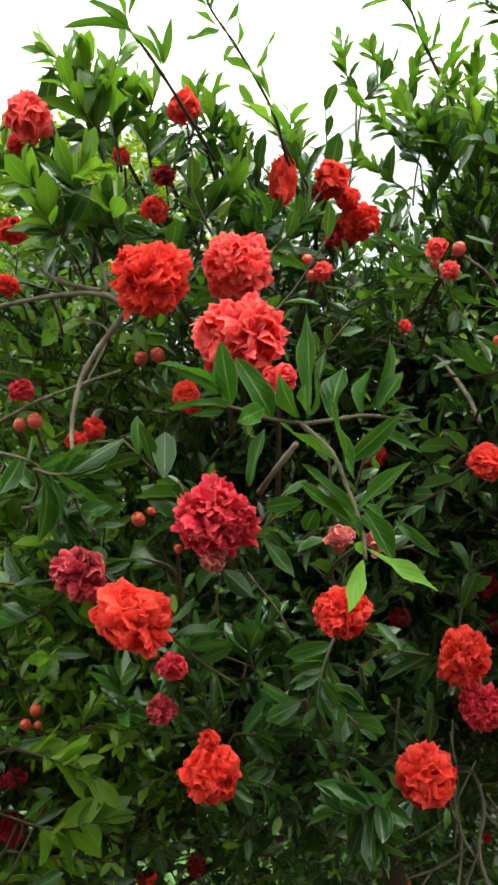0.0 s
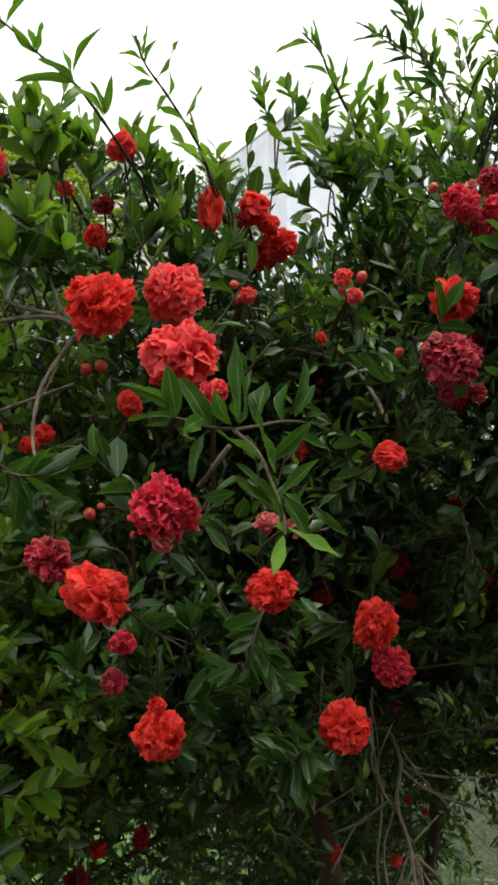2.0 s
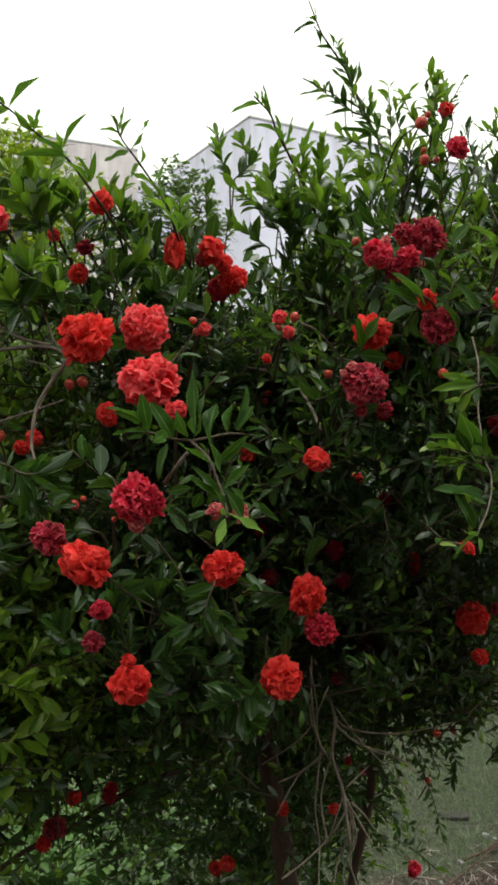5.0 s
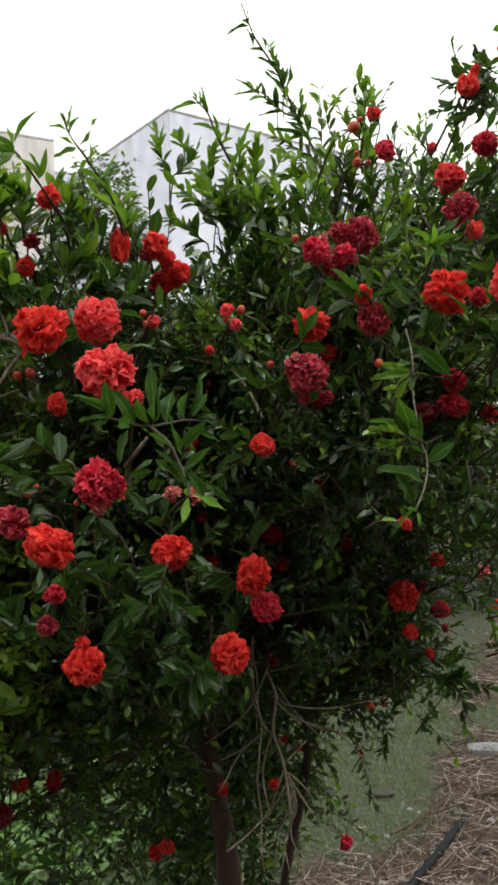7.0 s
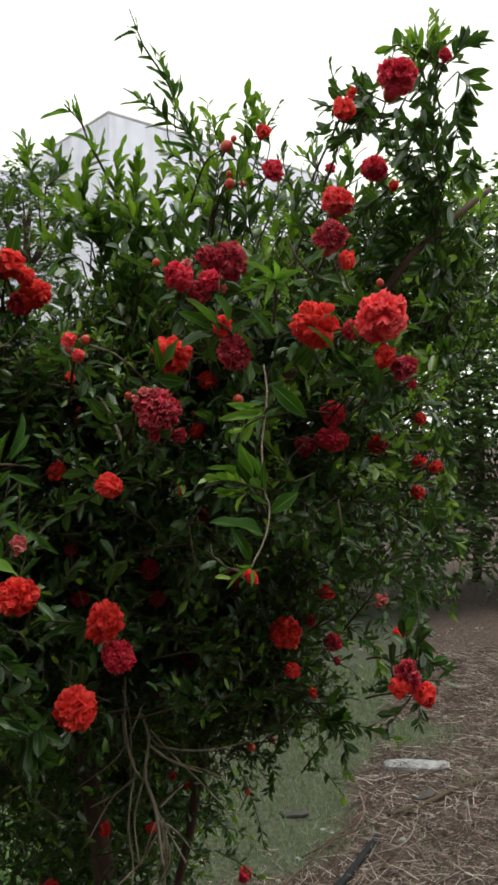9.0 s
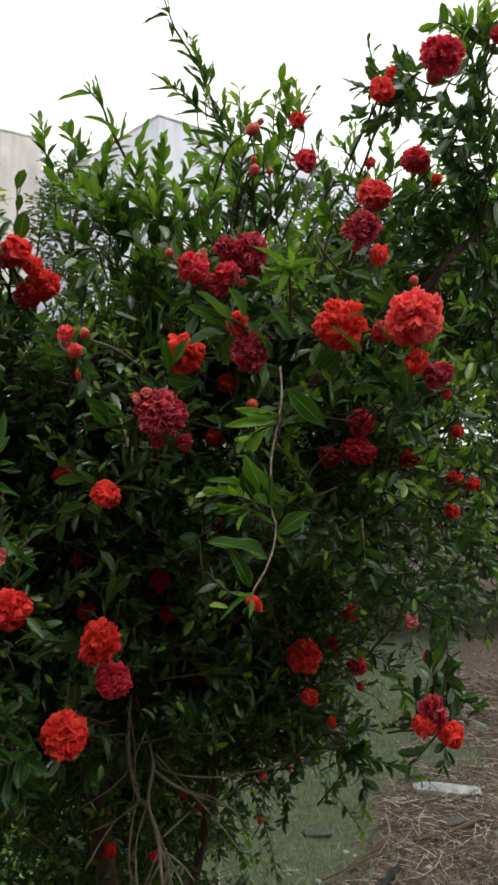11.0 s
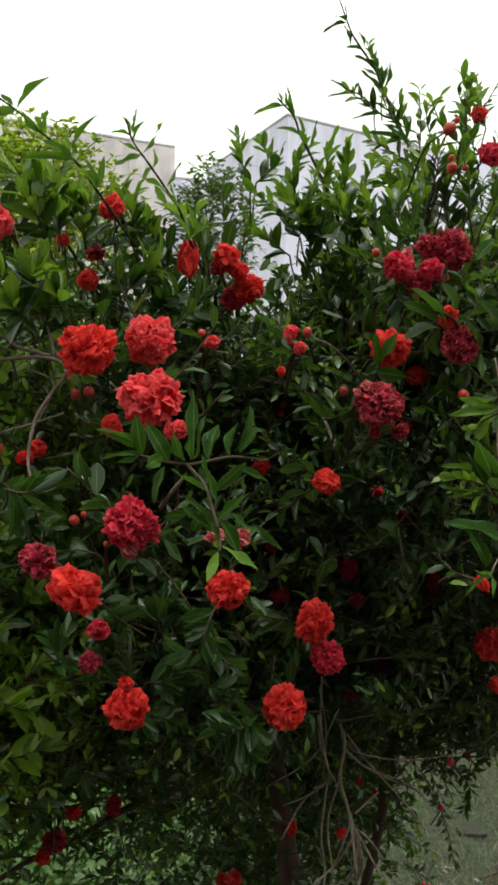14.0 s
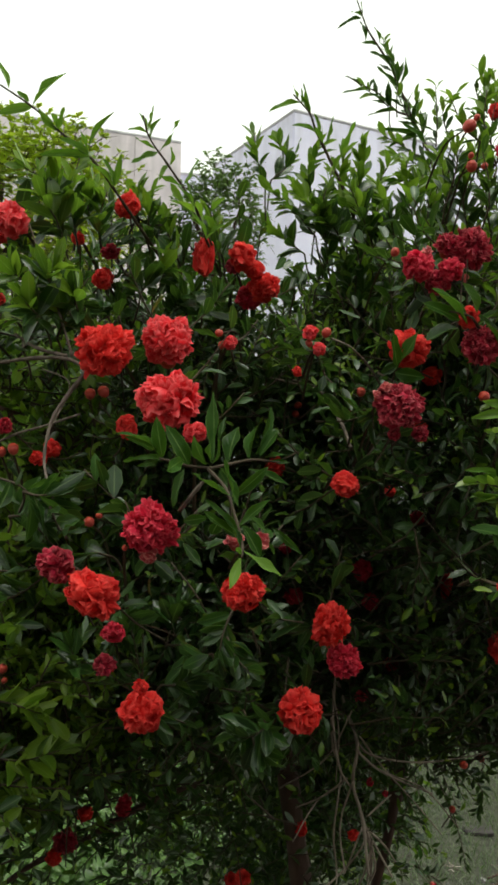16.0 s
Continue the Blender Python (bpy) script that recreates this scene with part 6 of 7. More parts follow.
# low sprays in front
sprig([(0.068, 0.600, 1.522), (0.059, 0.580, 1.505), (0.055, 0.570, 1.482)], 14, 0.034)
sprig([(0.063, 0.580, 1.501), (0.070, 0.570, 1.486), (0.083, 0.560, 1.475)], 9, 0.038)
sprig([(0.089, 0.620, 1.498), (0.072, 0.600, 1.519), (0.056, 0.600, 1.530)], 12, 0.038)
sprig([(0.049, 0.600, 1.480), (0.041, 0.600, 1.476), (0.033, 0.600, 1.475)], 7, 0.034)
sprig([(-0.215, 0.750, 1.386), (-0.165, 0.720, 1.389), (-0.117, 0.700, 1.380)], 16, 0.043, 0.2)
sprig([(-0.225, 0.780, 1.312), (-0.161, 0.740, 1.318), (-0.112, 0.720, 1.338)], 14, 0.047, 0.3)
sprig([(-0.250, 0.850, 1.411), (-0.207, 0.840, 1.403), (-0.159, 0.830, 1.410)], 14, 0.038, 0.1)
sprig([(-0.245, 0.850, 1.462), (-0.213, 0.840, 1.448), (-0.176, 0.830, 1.457)], 14, 0.038, 0.1)
sprig([(-0.248, 0.850, 1.228), (-0.205, 0.840, 1.229), (-0.152, 0.830, 1.241)], 14, 0.038, 0.1)
sprig([(-0.215, 0.850, 1.360), (-0.178, 0.840, 1.381), (-0.136, 0.830, 1.375)], 14, 0.038, 0.2)
sprig([(-0.254, 0.900, 1.268), (-0.211, 0.900, 1.275), (-0.169, 0.900, 1.283)], 14, 0.038, 0.1)
sprig([(-0.234, 0.800, 1.507), (-0.201, 0.800, 1.496), (-0.174, 0.800, 1.507)], 14, 0.038, 0.1)
sprig([(-0.217, 0.850, 1.543), (-0.231, 0.840, 1.567), (-0.245, 0.830, 1.579)], 14, 0.038, 0.1)
sprig([(-0.089, 0.720, 1.415), (-0.095, 0.700, 1.445), (-0.104, 0.700, 1.463)], 12, 0.038)
sprig([(0.116, 0.660, 1.393), (0.092, 0.640, 1.385), (0.076, 0.640, 1.385)], 12, 0.043)
sprig([(0.088, 0.680, 1.393), (0.095, 0.660, 1.376), (0.098, 0.650, 1.355)], 12, 0.047)
sprig([(0.145, 0.660, 1.496), (0.119, 0.660, 1.500), (0.102, 0.660, 1.509)], 12, 0.038)
sprig([(-0.087, 0.500, 1.627), (-0.078, 0.490, 1.612), (-0.070, 0.480, 1.607)], 7, 0.034)
sprig([(-0.042, 0.550, 1.579), (-0.060, 0.550, 1.582), (-0.065, 0.540, 1.569)], 9, 0.038)
sprig([(-0.109, 0.500, 1.639), (-0.096, 0.500, 1.636), (-0.075, 0.520, 1.639)], 9, 0.043)
sprig([(-0.147, 0.550, 1.648), (-0.116, 0.520, 1.642), (-0.099, 0.520, 1.626)], 9, 0.051)
sprig([(-0.132, 0.550, 1.613), (-0.111, 0.540, 1.614), (-0.098, 0.530, 1.608)], 12, 0.038)
sprig([(-0.035, 0.700, 1.451), (-0.044, 0.700, 1.473), (-0.035, 0.700, 1.497)], 12, 0.038)
sprig([(0.011, 0.720, 1.464), (0.006, 0.720, 1.488), (0.025, 0.720, 1.507)], 14, 0.043)
sprig([(-0.004, 0.750, 1.401), (0.016, 0.740, 1.405), (0.035, 0.740, 1.415)], 12, 0.043)

# leaves in the brighter colour, which stands in for light on the open flank
sprig([(-0.172, 0.780, 1.841), (-0.178, 0.750, 1.846), (-0.183, 0.720, 1.849)], 7, 0.032, 0.15)
sprig([(-0.202, 0.930, 1.879), (-0.183, 0.900, 1.871), (-0.165, 0.870, 1.863)], 7, 0.032, 0.15)
sprig([(-0.209, 0.880, 1.821), (-0.201, 0.850, 1.817), (-0.192, 0.820, 1.814)], 7, 0.032, 0.15)
sprig([(-0.144, 0.830, 1.784), (-0.148, 0.800, 1.785), (-0.151, 0.770, 1.786)], 7, 0.032, 0.15)
sprig([(-0.191, 0.780, 1.752), (-0.168, 0.750, 1.756), (-0.146, 0.720, 1.761)], 7, 0.032, 0.15)
sprig([(-0.171, 0.930, 1.740), (-0.158, 0.900, 1.751), (-0.146, 0.870, 1.761)], 7, 0.032, 0.15)
sprig([(-0.207, 0.880, 1.725), (-0.204, 0.850, 1.722), (-0.201, 0.820, 1.719)], 7, 0.032, 0.15)
sprig([(-0.151, 0.830, 1.695), (-0.159, 0.800, 1.696), (-0.167, 0.770, 1.696)], 7, 0.032, 0.15)
sprig([(-0.189, 0.780, 1.651), (-0.171, 0.750, 1.657), (-0.153, 0.720, 1.662)], 7, 0.032, 0.15)
sprig([(-0.172, 0.930, 1.639), (-0.165, 0.900, 1.650), (-0.158, 0.870, 1.660)], 7, 0.032, 0.15)
sprig([(-0.199, 0.880, 1.593), (-0.202, 0.850, 1.609), (-0.203, 0.820, 1.623)], 7, 0.032, 0.15)
sprig([(-0.180, 0.830, 1.593), (-0.157, 0.800, 1.595), (-0.135, 0.770, 1.596)], 7, 0.032, 0.15)
sprig([(-0.190, 0.780, 1.561), (-0.176, 0.750, 1.567), (-0.163, 0.720, 1.573)], 7, 0.032, 0.15)
sprig([(-0.192, 0.930, 1.506), (-0.191, 0.900, 1.517), (-0.189, 0.870, 1.528)], 7, 0.032, 0.15)
sprig([(-0.194, 0.880, 1.479), (-0.202, 0.850, 1.495), (-0.209, 0.820, 1.510)], 7, 0.032, 0.15)
sprig([(-0.166, 0.830, 1.469), (-0.149, 0.800, 1.488), (-0.132, 0.770, 1.506)], 7, 0.032, 0.15)
sprig([(-0.180, 0.780, 1.461), (-0.171, 0.750, 1.467), (-0.163, 0.720, 1.474)], 7, 0.032, 0.15)
sprig([(-0.148, 0.930, 1.411), (-0.153, 0.900, 1.422), (-0.158, 0.870, 1.432)], 7, 0.032, 0.15)

# grey branches at the left
tw = twig([(-0.197, 0.620, 1.746), (-0.165, 0.600, 1.749), (-0.128, 0.595, 1.755), (-0.094, 0.590, 1.756), (-0.070, 0.585, 1.746)], 0.0017, 0.0020, BARK_GREY)
tw = twig([(-0.142, 0.600, 1.778), (-0.120, 0.595, 1.765), (-0.092, 0.590, 1.758)], 0.0014, 0.0019, BARK_GREY)
tw = twig([(-0.072, 0.585, 1.746), (-0.097, 0.580, 1.709), (-0.105, 0.577, 1.686), (-0.105, 0.565, 1.656), (-0.083, 0.507, 1.623), (-0.070, 0.480, 1.604)], 0.0020, 0.0011, BARK_GREY)
tw = twig([(-0.196, 0.640, 1.660), (-0.147, 0.620, 1.683), (-0.113, 0.600, 1.693), (-0.080, 0.600, 1.705)], 0.0013, 0.0010, BARK_GREY)
tw = twig([(-0.104, 0.600, 1.805), (-0.096, 0.595, 1.784), (-0.087, 0.590, 1.758)], 0.0010, 0.0014, BARK_GREY)
tw = twig([(-0.143, 0.640, 1.899), (-0.132, 0.630, 1.872), (-0.118, 0.610, 1.844)], 0.0009, 0.0011, BARK_GREY)
tw = twig([(-0.106, 0.600, 1.692), (-0.094, 0.620, 1.734), (-0.124, 0.640, 1.749)], 0.0007, 0.0010, BARK_GREY)

# inner branches
tw = twig([(0.119, 0.840, 1.761), (0.165, 0.860, 1.753), (0.189, 0.850, 1.742), (0.203, 0.800, 1.706), (0.210, 0.770, 1.676)], 0.0017, 0.0023, BARK_GREY)
tw = twig([(0.155, 0.600, 1.784), (0.186, 0.650, 1.780), (0.232, 0.750, 1.761), (0.285, 0.900, 1.732)], 0.0009, 0.0018, BARK_GREY)
tw = twig([(0.009, 0.600, 1.566), (0.029, 0.650, 1.531), (0.044, 0.750, 1.486)], 0.0008, 0.0010, BARK_GREY)
tw = twig([(0.153, 0.900, 1.763), (0.193, 0.920, 1.753), (0.230, 0.950, 1.732), (0.275, 1.000, 1.676)], 0.0022, 0.0027, BARK_GREY)
limb([(-0.294, 1.080, 0.954), (-0.213, 1.100, 1.004), (-0.158, 1.140, 1.010), (-0.018, 1.250, 1.042), (0.21, 1.36, 1.06)], 0.004, 0.006)
sprig([(0.361, 1.100, 2.186), (0.339, 1.090, 2.213), (0.322, 1.080, 2.243)], 9, 0.034, 0.5)
sprig([(0.373, 1.090, 2.152), (0.367, 1.090, 2.192), (0.354, 1.080, 2.227)], 9, 0.034, 0.5)
sprig([(0.330, 1.090, 2.246), (0.315, 1.085, 2.276), (0.301, 1.080, 2.312)], 9, 0.030, 0.5)
sprig([(0.380, 1.080, 2.122), (0.336, 1.070, 2.143), (0.302, 1.060, 2.155)], 9, 0.036, 0.5)
sprig([(0.383, 1.050, 2.078), (0.350, 1.050, 2.111), (0.316, 1.040, 2.119)], 10, 0.036, 0.5)
sprig([(0.316, 1.085, 2.209), (0.292, 1.080, 2.224), (0.268, 1.075, 2.234)], 7, 0.028, 0.5)
# leaves that close the crown along its open side
sprig([(0.629, 0.800, 2.147), (0.612, 0.800, 2.114), (0.584, 0.800, 2.091)], 14, 0.042)
sprig([(0.676, 0.820, 2.101), (0.641, 0.820, 2.088), (0.612, 0.820, 2.069)], 14, 0.042)
sprig([(0.688, 0.820, 2.071), (0.653, 0.820, 2.052), (0.623, 0.820, 2.028)], 14, 0.042)
sprig([(0.706, 0.840, 2.046), (0.676, 0.840, 2.022), (0.646, 0.840, 1.998)], 14, 0.042)
sprig([(0.676, 0.840, 2.022), (0.634, 0.840, 2.019), (0.599, 0.840, 2.011)], 14, 0.042)
sprig([(0.669, 0.860, 2.005), (0.627, 0.860, 1.997), (0.586, 0.860, 1.983)], 14, 0.042)
sprig([(0.645, 0.860, 1.976), (0.609, 0.860, 1.968), (0.574, 0.860, 1.950)], 14, 0.042)
sprig([(0.719, 0.840, 2.014), (0.707, 0.840, 1.975), (0.689, 0.840, 1.947)], 14, 0.040, 0.7)
sprig([(0.676, 0.840, 1.973), (0.670, 0.840, 1.946), (0.677, 0.840, 1.914)], 14, 0.042)
sprig([(0.676, 0.800, 2.167), (0.682, 0.800, 2.132), (0.664, 0.800, 2.099)], 14, 0.040)
sprig([(0.635, 0.780, 2.201), (0.618, 0.780, 2.224), (0.601, 0.780, 2.232)], 14, 0.036, 0.3)
sprig([(0.640, 0.780, 2.201), (0.635, 0.780, 2.231), (0.640, 0.780, 2.257)], 14, 0.036, 0.3)
sprig([(0.652, 0.780, 2.208), (0.675, 0.780, 2.231), (0.698, 0.780, 2.244)], 14, 0.038)
sprig([(0.669, 0.780, 2.200), (0.687, 0.780, 2.181), (0.690, 0.780, 2.156)], 14, 0.038)
sprig([(0.536, 0.760, 2.151), (0.520, 0.760, 2.134), (0.521, 0.760, 2.100)], 14, 0.038)
sprig([(0.599, 0.840, 2.037), (0.570, 0.840, 2.030), (0.547, 0.840, 2.002)], 14, 0.042)
sprig([(0.743, 0.860, 2.132), (0.731, 0.860, 2.103), (0.725, 0.860, 2.075)], 14, 0.040, 0.8)
sprig([(0.619, 0.880, 2.089), (0.643, 0.880, 2.074), (0.662, 0.880, 2.070)], 14, 0.042)

# bare twigs that hang by the trunk
tw = twig([(0.250, 1.048, 1.318), (0.266, 1.040, 1.269), (0.273, 0.990, 1.239), (0.269, 0.995, 1.181), (0.285, 0.994, 1.124), (0.295, 0.990, 1.045)], 0.0027, 0.0024, DRY_TWIG)
clear(0.246, 1.000, 1.333, 0.03)
clear(0.274, 1.000, 1.235, 0.03)
clear(0.286, 1.000, 1.121, 0.03)
tw = twig([(0.240, 1.006, 1.331), (0.239, 1.002, 1.261), (0.250, 0.994, 1.199), (0.277, 1.007, 1.155), (0.299, 1.033, 1.095), (0.334, 1.004, 1.034)], 0.0018, 0.0015, DRY_TWIG)
clear(0.240, 1.000, 1.333, 0.03)
clear(0.251, 1.000, 1.196, 0.03)
tw = twig([(0.275, 1.015, 1.237), (0.303, 1.032, 1.206), (0.373, 1.040, 1.191), (0.444, 1.046, 1.195), (0.494, 1.050, 1.205), (0.505, 0.992, 1.253)], 0.0018, 0.0012, DRY_TWIG)
clear(0.273, 1.000, 1.243, 0.03)
clear(0.365, 1.000, 1.208, 0.03)
clear(0.479, 1.000, 1.226, 0.03)
tw = twig([(0.272, 0.995, 1.229), (0.323, 1.050, 1.174), (0.393, 1.049, 1.145), (0.448, 1.046, 1.086)], 0.0018, 0.0009, DRY_TWIG)
clear(0.272, 1.000, 1.227, 0.03)
clear(0.383, 1.000, 1.167, 0.03)
tw = twig([(0.258, 1.019, 1.167), (0.224, 1.044, 1.129), (0.185, 1.018, 1.080)], 0.0015, 0.0012, DRY_TWIG)
clear(0.256, 1.000, 1.176, 0.03)
tw = twig([(0.276, 0.990, 1.251), (0.323, 1.050, 1.183), (0.375, 1.040, 1.129), (0.407, 1.003, 1.098)], 0.0015, 0.0009, DRY_TWIG)
clear(0.277, 1.000, 1.247, 0.03)
clear(0.367, 1.000, 1.148, 0.03)
tw = twig([(0.268, 0.992, 1.183), (0.256, 1.017, 1.107), (0.260, 0.991, 1.048)], 0.0015, 0.0015, DRY_TWIG)
clear(0.269, 1.000, 1.179, 0.03)
tw = twig([(0.296, 1.043, 1.091), (0.279, 1.015, 1.074), (0.268, 1.034, 1.023)], 0.0015, 0.0012, DRY_TWIG)
tw = twig([(0.292, 0.994, 1.108), (0.308, 1.032, 1.058), (0.304, 1.039, 1.008)], 0.0018, 0.0015, DRY_TWIG)
tw = twig([(0.264, 0.992, 1.287), (0.231, 1.013, 1.208), (0.167, 1.047, 1.148)], 0.0012, 0.0012, DRY_TWIG)
clear(0.265, 1.000, 1.284, 0.03)
clear(0.166, 1.000, 1.170, 0.03)
tw = twig([(0.234, 0.992, 1.320), (0.250, 1.017, 1.246), (0.253, 1.048, 1.158)], 0.0012, 0.0012, DRY_TWIG)
clear(0.235, 1.000, 1.317, 0.03)
clear(0.248, 1.000, 1.180, 0.03)
tw = twig([(0.191, 1.000, 0.991), (0.229, 1.020, 1.004), (0.268, 1.040, 1.025), (0.284, 1.000, 1.078), (0.301, 1.020, 1.099)], 0.0018, 0.0012, DRY_TWIG)
tw = twig([(0.235, 1.000, 1.275), (0.242, 1.020, 1.223), (0.259, 1.040, 1.178), (0.248, 1.000, 1.150), (0.247, 1.020, 1.087), (0.257, 1.040, 1.022), (0.248, 1.000, 0.982), (0.256, 1.020, 0.941)], 0.0018, 0.0012, DRY_TWIG)
tw = twig([(0.302, 1.000, 1.090), (0.297, 1.020, 1.035), (0.287, 1.040, 0.990), (0.272, 1.000, 0.979), (0.274, 1.020, 0.929)], 0.0018, 0.0012, DRY_TWIG)
tw = twig([(0.288, 1.000, 1.118), (0.306, 1.020, 1.052), (0.307, 1.040, 0.987), (0.307, 1.000, 0.974), (0.313, 1.020, 0.923)], 0.0018, 0.0012, DRY_TWIG)
tw = twig([(0.298, 1.000, 1.104), (0.325, 1.020, 1.073), (0.348, 1.040, 1.037)], 0.0018, 0.0012, DRY_TWIG)
tw = twig([(0.293, 1.000, 1.127), (0.315, 1.020, 1.134), (0.338, 1.040, 1.141)], 0.0018, 0.0012, DRY_TWIG)
tw = twig([(0.261, 1.000, 1.184), (0.229, 1.020, 1.148), (0.191, 1.040, 1.121)], 0.0018, 0.0012, DRY_TWIG)
tw = twig([(0.272, 1.000, 1.227), (0.311, 1.020, 1.189), (0.362, 1.040, 1.158), (0.390, 1.000, 1.161)], 0.0018, 0.0012, DRY_TWIG)
tw = twig([(0.302, 1.000, 1.081), (0.311, 1.020, 1.034), (0.296, 1.040, 0.979), (0.293, 1.000, 0.947)], 0.0018, 0.0012, DRY_TWIG)

# trunk and limbs
tube("trunk", [(0.27, 1.34, -0.05), (0.27, 1.34, 0.4), (0.25, 1.34, 0.77), (0.23, 1.35, 0.93), (0.20, 1.36, 1.10), (0.12, 1.28, 1.4)], 0.030, 0.016, BARK, shrub, "thick reddish-brown trunk with rough bark")
tube("trunk", [(0.35, 1.40, -0.05), (0.345, 1.40, 0.45), (0.375, 1.37, 0.72), (0.42, 1.33, 1.0), (0.40, 1.22, 1.40)], 0.009, 0.009, BARK, shrub, "slim brown trunk beside the main one")
limb([(0.42, 1.33, 1.0), (0.46, 1.25, 1.42), (0.55, 1.22, 1.56), (0.66, 1.2, 1.75)], 0.016, 0.01)
limb([(0.12, 1.28, 1.4), (0.0, 1.1, 1.56), (-0.15, 0.9, 1.68), (-0.3, 0.75, 1.74)], 0.013, 0.006)
limb([(0.12, 1.28, 1.4), (0.2, 1.1, 1.7), (0.25, 1.0, 1.95)], 0.012, 0.006)
limb([(0.12, 1.28, 1.4), (-0.3, 1.25, 1.5), (-0.5, 1.1, 1.65), (-0.7, 1.0, 1.8)], 0.013, 0.006)
limb([(0.40, 1.22, 1.40), (0.38, 0.95, 1.62), (0.42, 0.75, 1.78)], 0.012, 0.006)

# the inner mass of leaves: rounded boughs of the crown, centre and half-sizes
LOBES = [(-0.15, 1.18, 1.52, 0.50, 0.46, 0.36), (0.10, 1.20, 1.36, 0.46, 0.46, 0.24), (0.42, 1.10, 1.68, 0.36, 0.46, 0.33),
         (0.70, 1.18, 1.98, 0.32, 0.36, 0.22), (0.33, 1.14, 1.84, 0.24, 0.26, 0.18), (-0.60, 1.25, 1.36, 0.30, 0.40, 0.34),
         (0.46, 1.28, 1.36, 0.28, 0.30, 0.22), (-0.28, 0.98, 1.32, 0.30, 0.28, 0.22),
         (-0.12, 1.0, 1.79, 0.42, 0.28, 0.14), (0.13, 1.08, 1.76, 0.26, 0.28, 0.16), (0.40, 0.98, 1.88, 0.26, 0.24, 0.12), (0.10, 1.75, 1.3, 0.45, 0.25, 0.45), (0.50, 1.18, 1.28, 0.18, 0.22, 0.16),
         (0.45, 1.66, 1.55, 0.34, 0.22, 0.32), (-0.35, 1.66, 1.62, 0.40, 0.24, 0.28)]


def painted_sun(p, deep):
    """Where along its twig foliage brightens: light painted on open flanks and crown top."""
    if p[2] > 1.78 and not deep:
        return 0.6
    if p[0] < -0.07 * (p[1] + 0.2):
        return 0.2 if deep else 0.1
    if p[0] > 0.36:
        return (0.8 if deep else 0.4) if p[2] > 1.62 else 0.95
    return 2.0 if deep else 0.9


def fill(lobes, per_volume):
    for cx, cy, cz, rx, ry, rz in lobes:
        for _ in range(int(per_volume * rx * ry * rz)):
            d = rand_unit()
            if d[1] > 0.35 and rng.random() < 0.72:
                d[1] = -d[1]
            rad = rng.uniform(0.3, 1.0) ** 0.6
            p = np.array([cx, cy, cz]) + d * rad * np.array([rx, ry, rz])
            out = unit(d * 0.8 + rand_unit() * 0.7 + np.array([0, 0, 0.2]))
            ln = rng.uniform(0.06, 0.15)
            line = spline([p - out * ln, p - out * ln * 0.5 + rand_unit() * 0.01, p], 1)
            deep = rad < 0.8
            TWIGS.append((line, 0.0016, 0.0008))
            leafy(line, int(rng.integers(9, 16)), 0.032 if deep else 0.0262, 0.0112 if deep else 0.0084, INNER if deep else LEAVES, young_lit_from=painted_sun(p, deep))


fill(LOBES, 23000)


def skirt(count, x0, x1, y0, y1, z0, z1, size):
    """Thin drooping twigs below the crown."""
    for _ in range(count):
        p = np.array([rng.uniform(x0, x1), rng.uniform(y0, y1), rng.uniform(z0, z1)])
        o = unit(np.array([rng.normal() * 0.7, rng.normal() * 0.6, -0.15 + rng.normal() * 0.5]))
        line = spline([p, p + o * 0.05, p + o * 0.10 - (0, 0, 0.015)], 1)
        TWIGS.append((line, 0.0014, 0.0008))
        # low left twigs take more of the bright colour, in place of light
        leafy(line, 13, size, size * 0.34, LEAVES, young_lit_from=0.45 if p[0] < -0.2 else 0.85)


def shoots(count, x0, x1, y0, y1, z0, z1):
    """Upright leafy shoots on top of the crown."""
    for _ in range(count):
        p = np.array([rng.uniform(x0, x1), rng.uniform(y0, y1), rng.uniform(z0, z1)])
        up = np.array([rng.normal() * 0.22, rng.normal() * 0.2, 1.0]) * rng.uniform(0.08, 0.17)
        line = spline([p, p + up * 0.5 + rand_unit() * 0.008, p + up], 3)
        TWIGS.append((line, 0.0015, 0.0007))
        leafy(line, int(rng.integers(14, 22)), 0.036, 0.0115, LEAVES, 0.7, 0.5, 0.45)


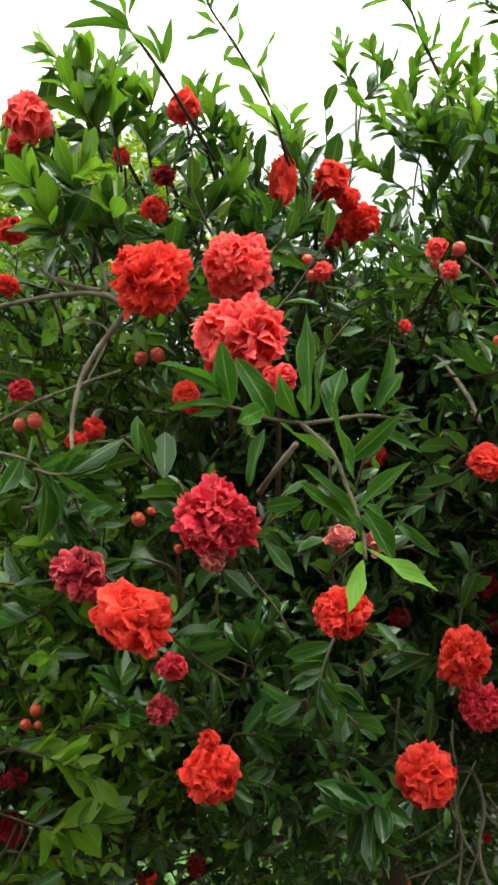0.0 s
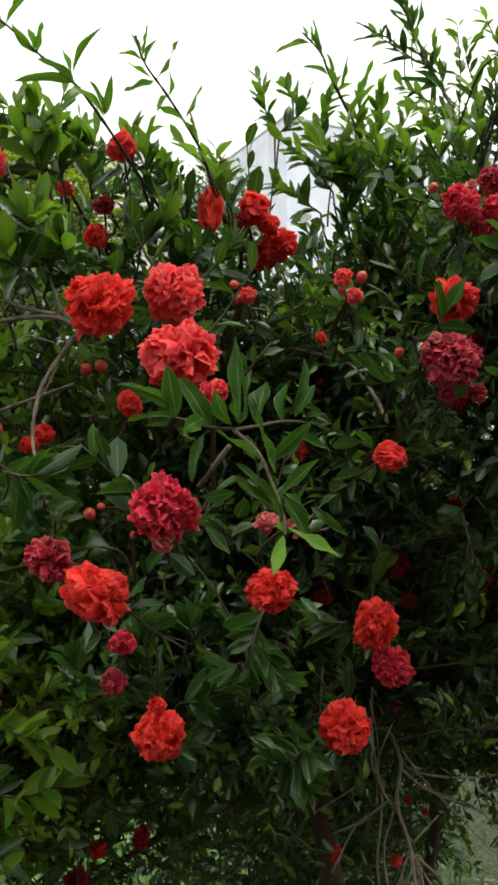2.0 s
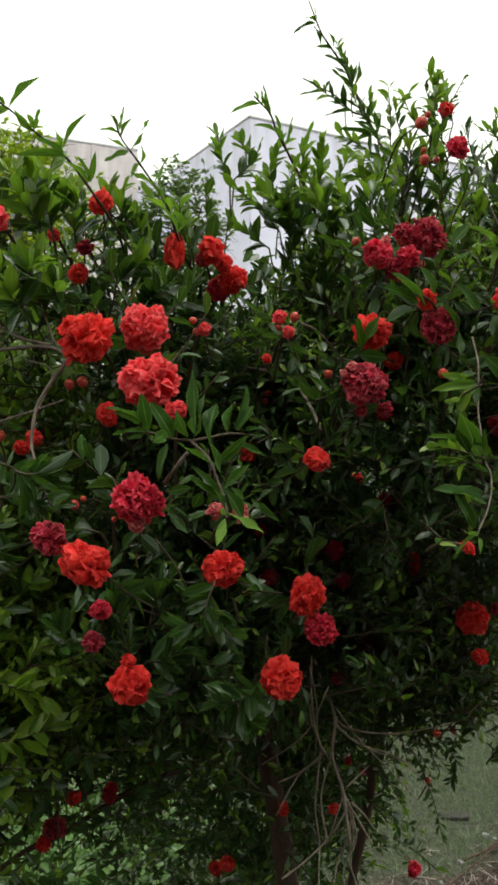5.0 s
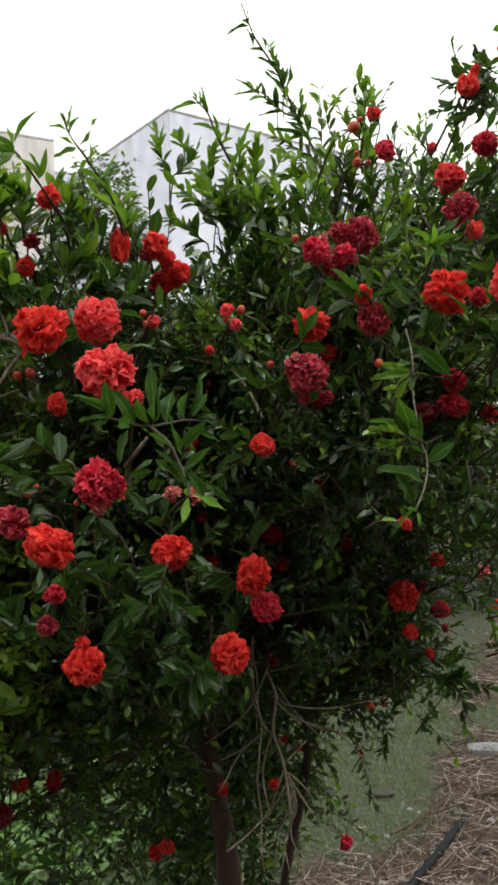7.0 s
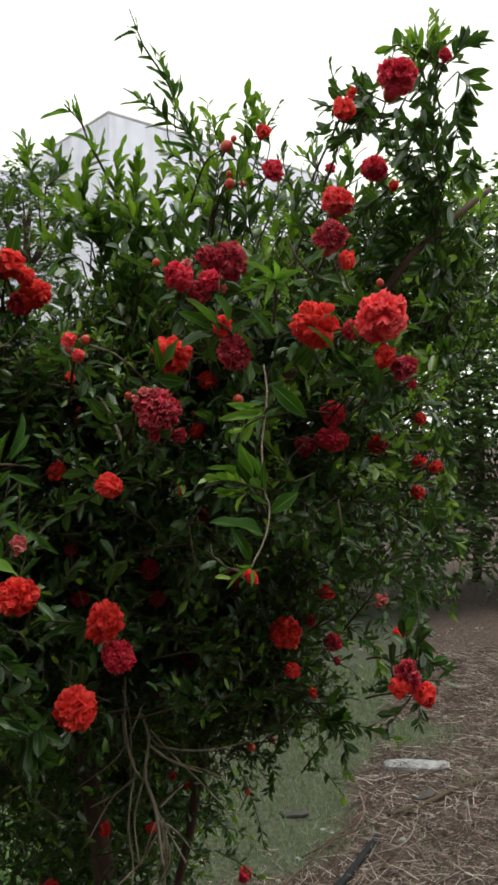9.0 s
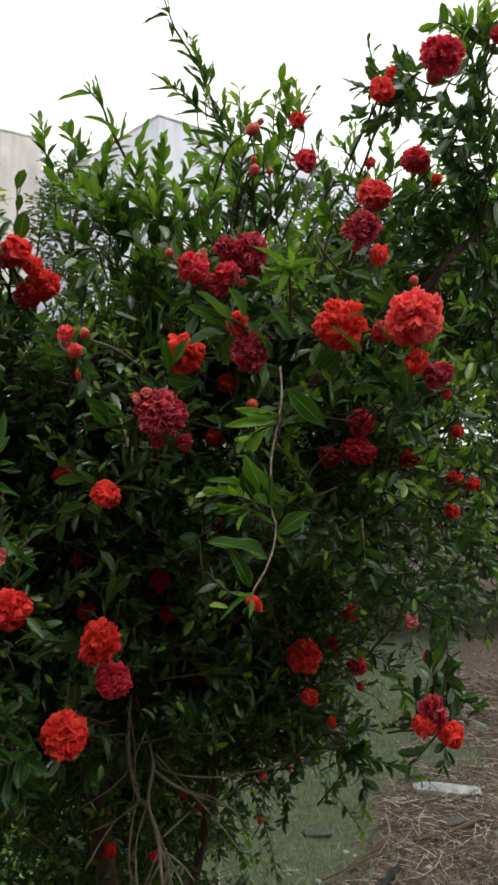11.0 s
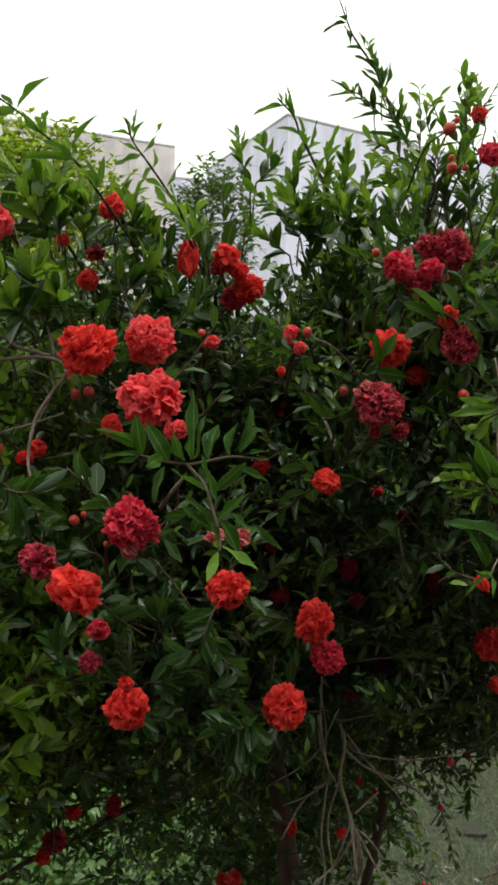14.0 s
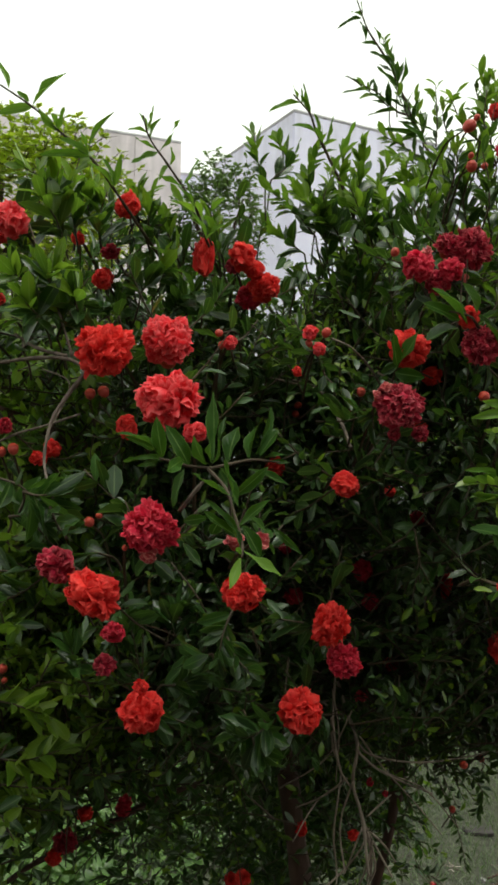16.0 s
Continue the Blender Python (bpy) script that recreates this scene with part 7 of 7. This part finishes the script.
shoots(95, 0.23, 0.62, 0.92, 1.2, 1.80, 1.93)
shoots(5, -0.25, -0.05, 0.85, 1.1, 1.76, 1.84)
skirt(190, -0.5, 0.46, 1.15, 1.6, 0.85, 1.22, 0.032)
skirt(760, 0.12, 0.44, 1.55, 2.1, 0.40, 1.45, 0.040)
skirt(400, -0.1, 0.14, 1.6, 2.1, 0.60, 1.45, 0.036)
skirt(480, 0.40, 0.62, 1.6, 2.1, 1.02, 1.5, 0.038)
skirt(210, 0.40, 0.64, 1.1, 1.6, 1.12, 1.38, 0.028)
skirt(360, 0.28, 0.56, 1.65, 2.0, 0.72, 1.22, 0.036)
skirt(330, -0.9, 0.0, 1.6, 2.1, 0.90, 1.5, 0.034)
skirt(170, -0.6, -0.05, 0.75, 1.3, 1.02, 1.30, 0.036)


def open_blossoms(items):
    """Leaves thin out over the outward side of each blossom, so that it stands free."""
    heart = np.array([0.05, -0.2, 1.68])
    mid = np.array([c[0] for c in items]) + unit(np.array([c[1] for c in items])) * (np.array([c[3] for c in items]) * 0.5)[:, None]
    keep = np.ones(len(items), bool)
    for x, y, z, r in BLOOMS:
        way = np.array([x, y, z]) - heart
        far = np.linalg.norm(way)
        way = way / far
        s = (mid - heart) @ way
        off = np.linalg.norm(mid - heart - s[:, None] * way, axis=1)
        keep &= ~((s < far + r * 0.4) & (s > far - 0.6) & (off < r * s / far + 0.010))
    return [c for c, k in zip(items, keep) if k]


LEAVES = open_blossoms(LEAVES)
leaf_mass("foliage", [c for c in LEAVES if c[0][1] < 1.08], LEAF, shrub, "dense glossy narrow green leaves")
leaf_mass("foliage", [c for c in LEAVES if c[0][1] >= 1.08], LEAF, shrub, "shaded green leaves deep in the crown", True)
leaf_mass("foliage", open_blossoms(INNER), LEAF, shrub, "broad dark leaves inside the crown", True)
leaf_mass("foliage", open_blossoms(YOUNG_LIT), LEAF_YOUNG_LIT, shrub, "bright yellow-green young leaves and leaves coloured as lit")
heart_twigs = [(c[0][len(c[0]) // 2], c[0][-1] - c[0][0], c, 0.0) for c in TWIGS]
TWIGS = [c[2] for c in open_blossoms(heart_twigs)]
tube_mass("fine_twig", TWIGS, TWIG_RED, shrub, "thin brown twigs", 3)
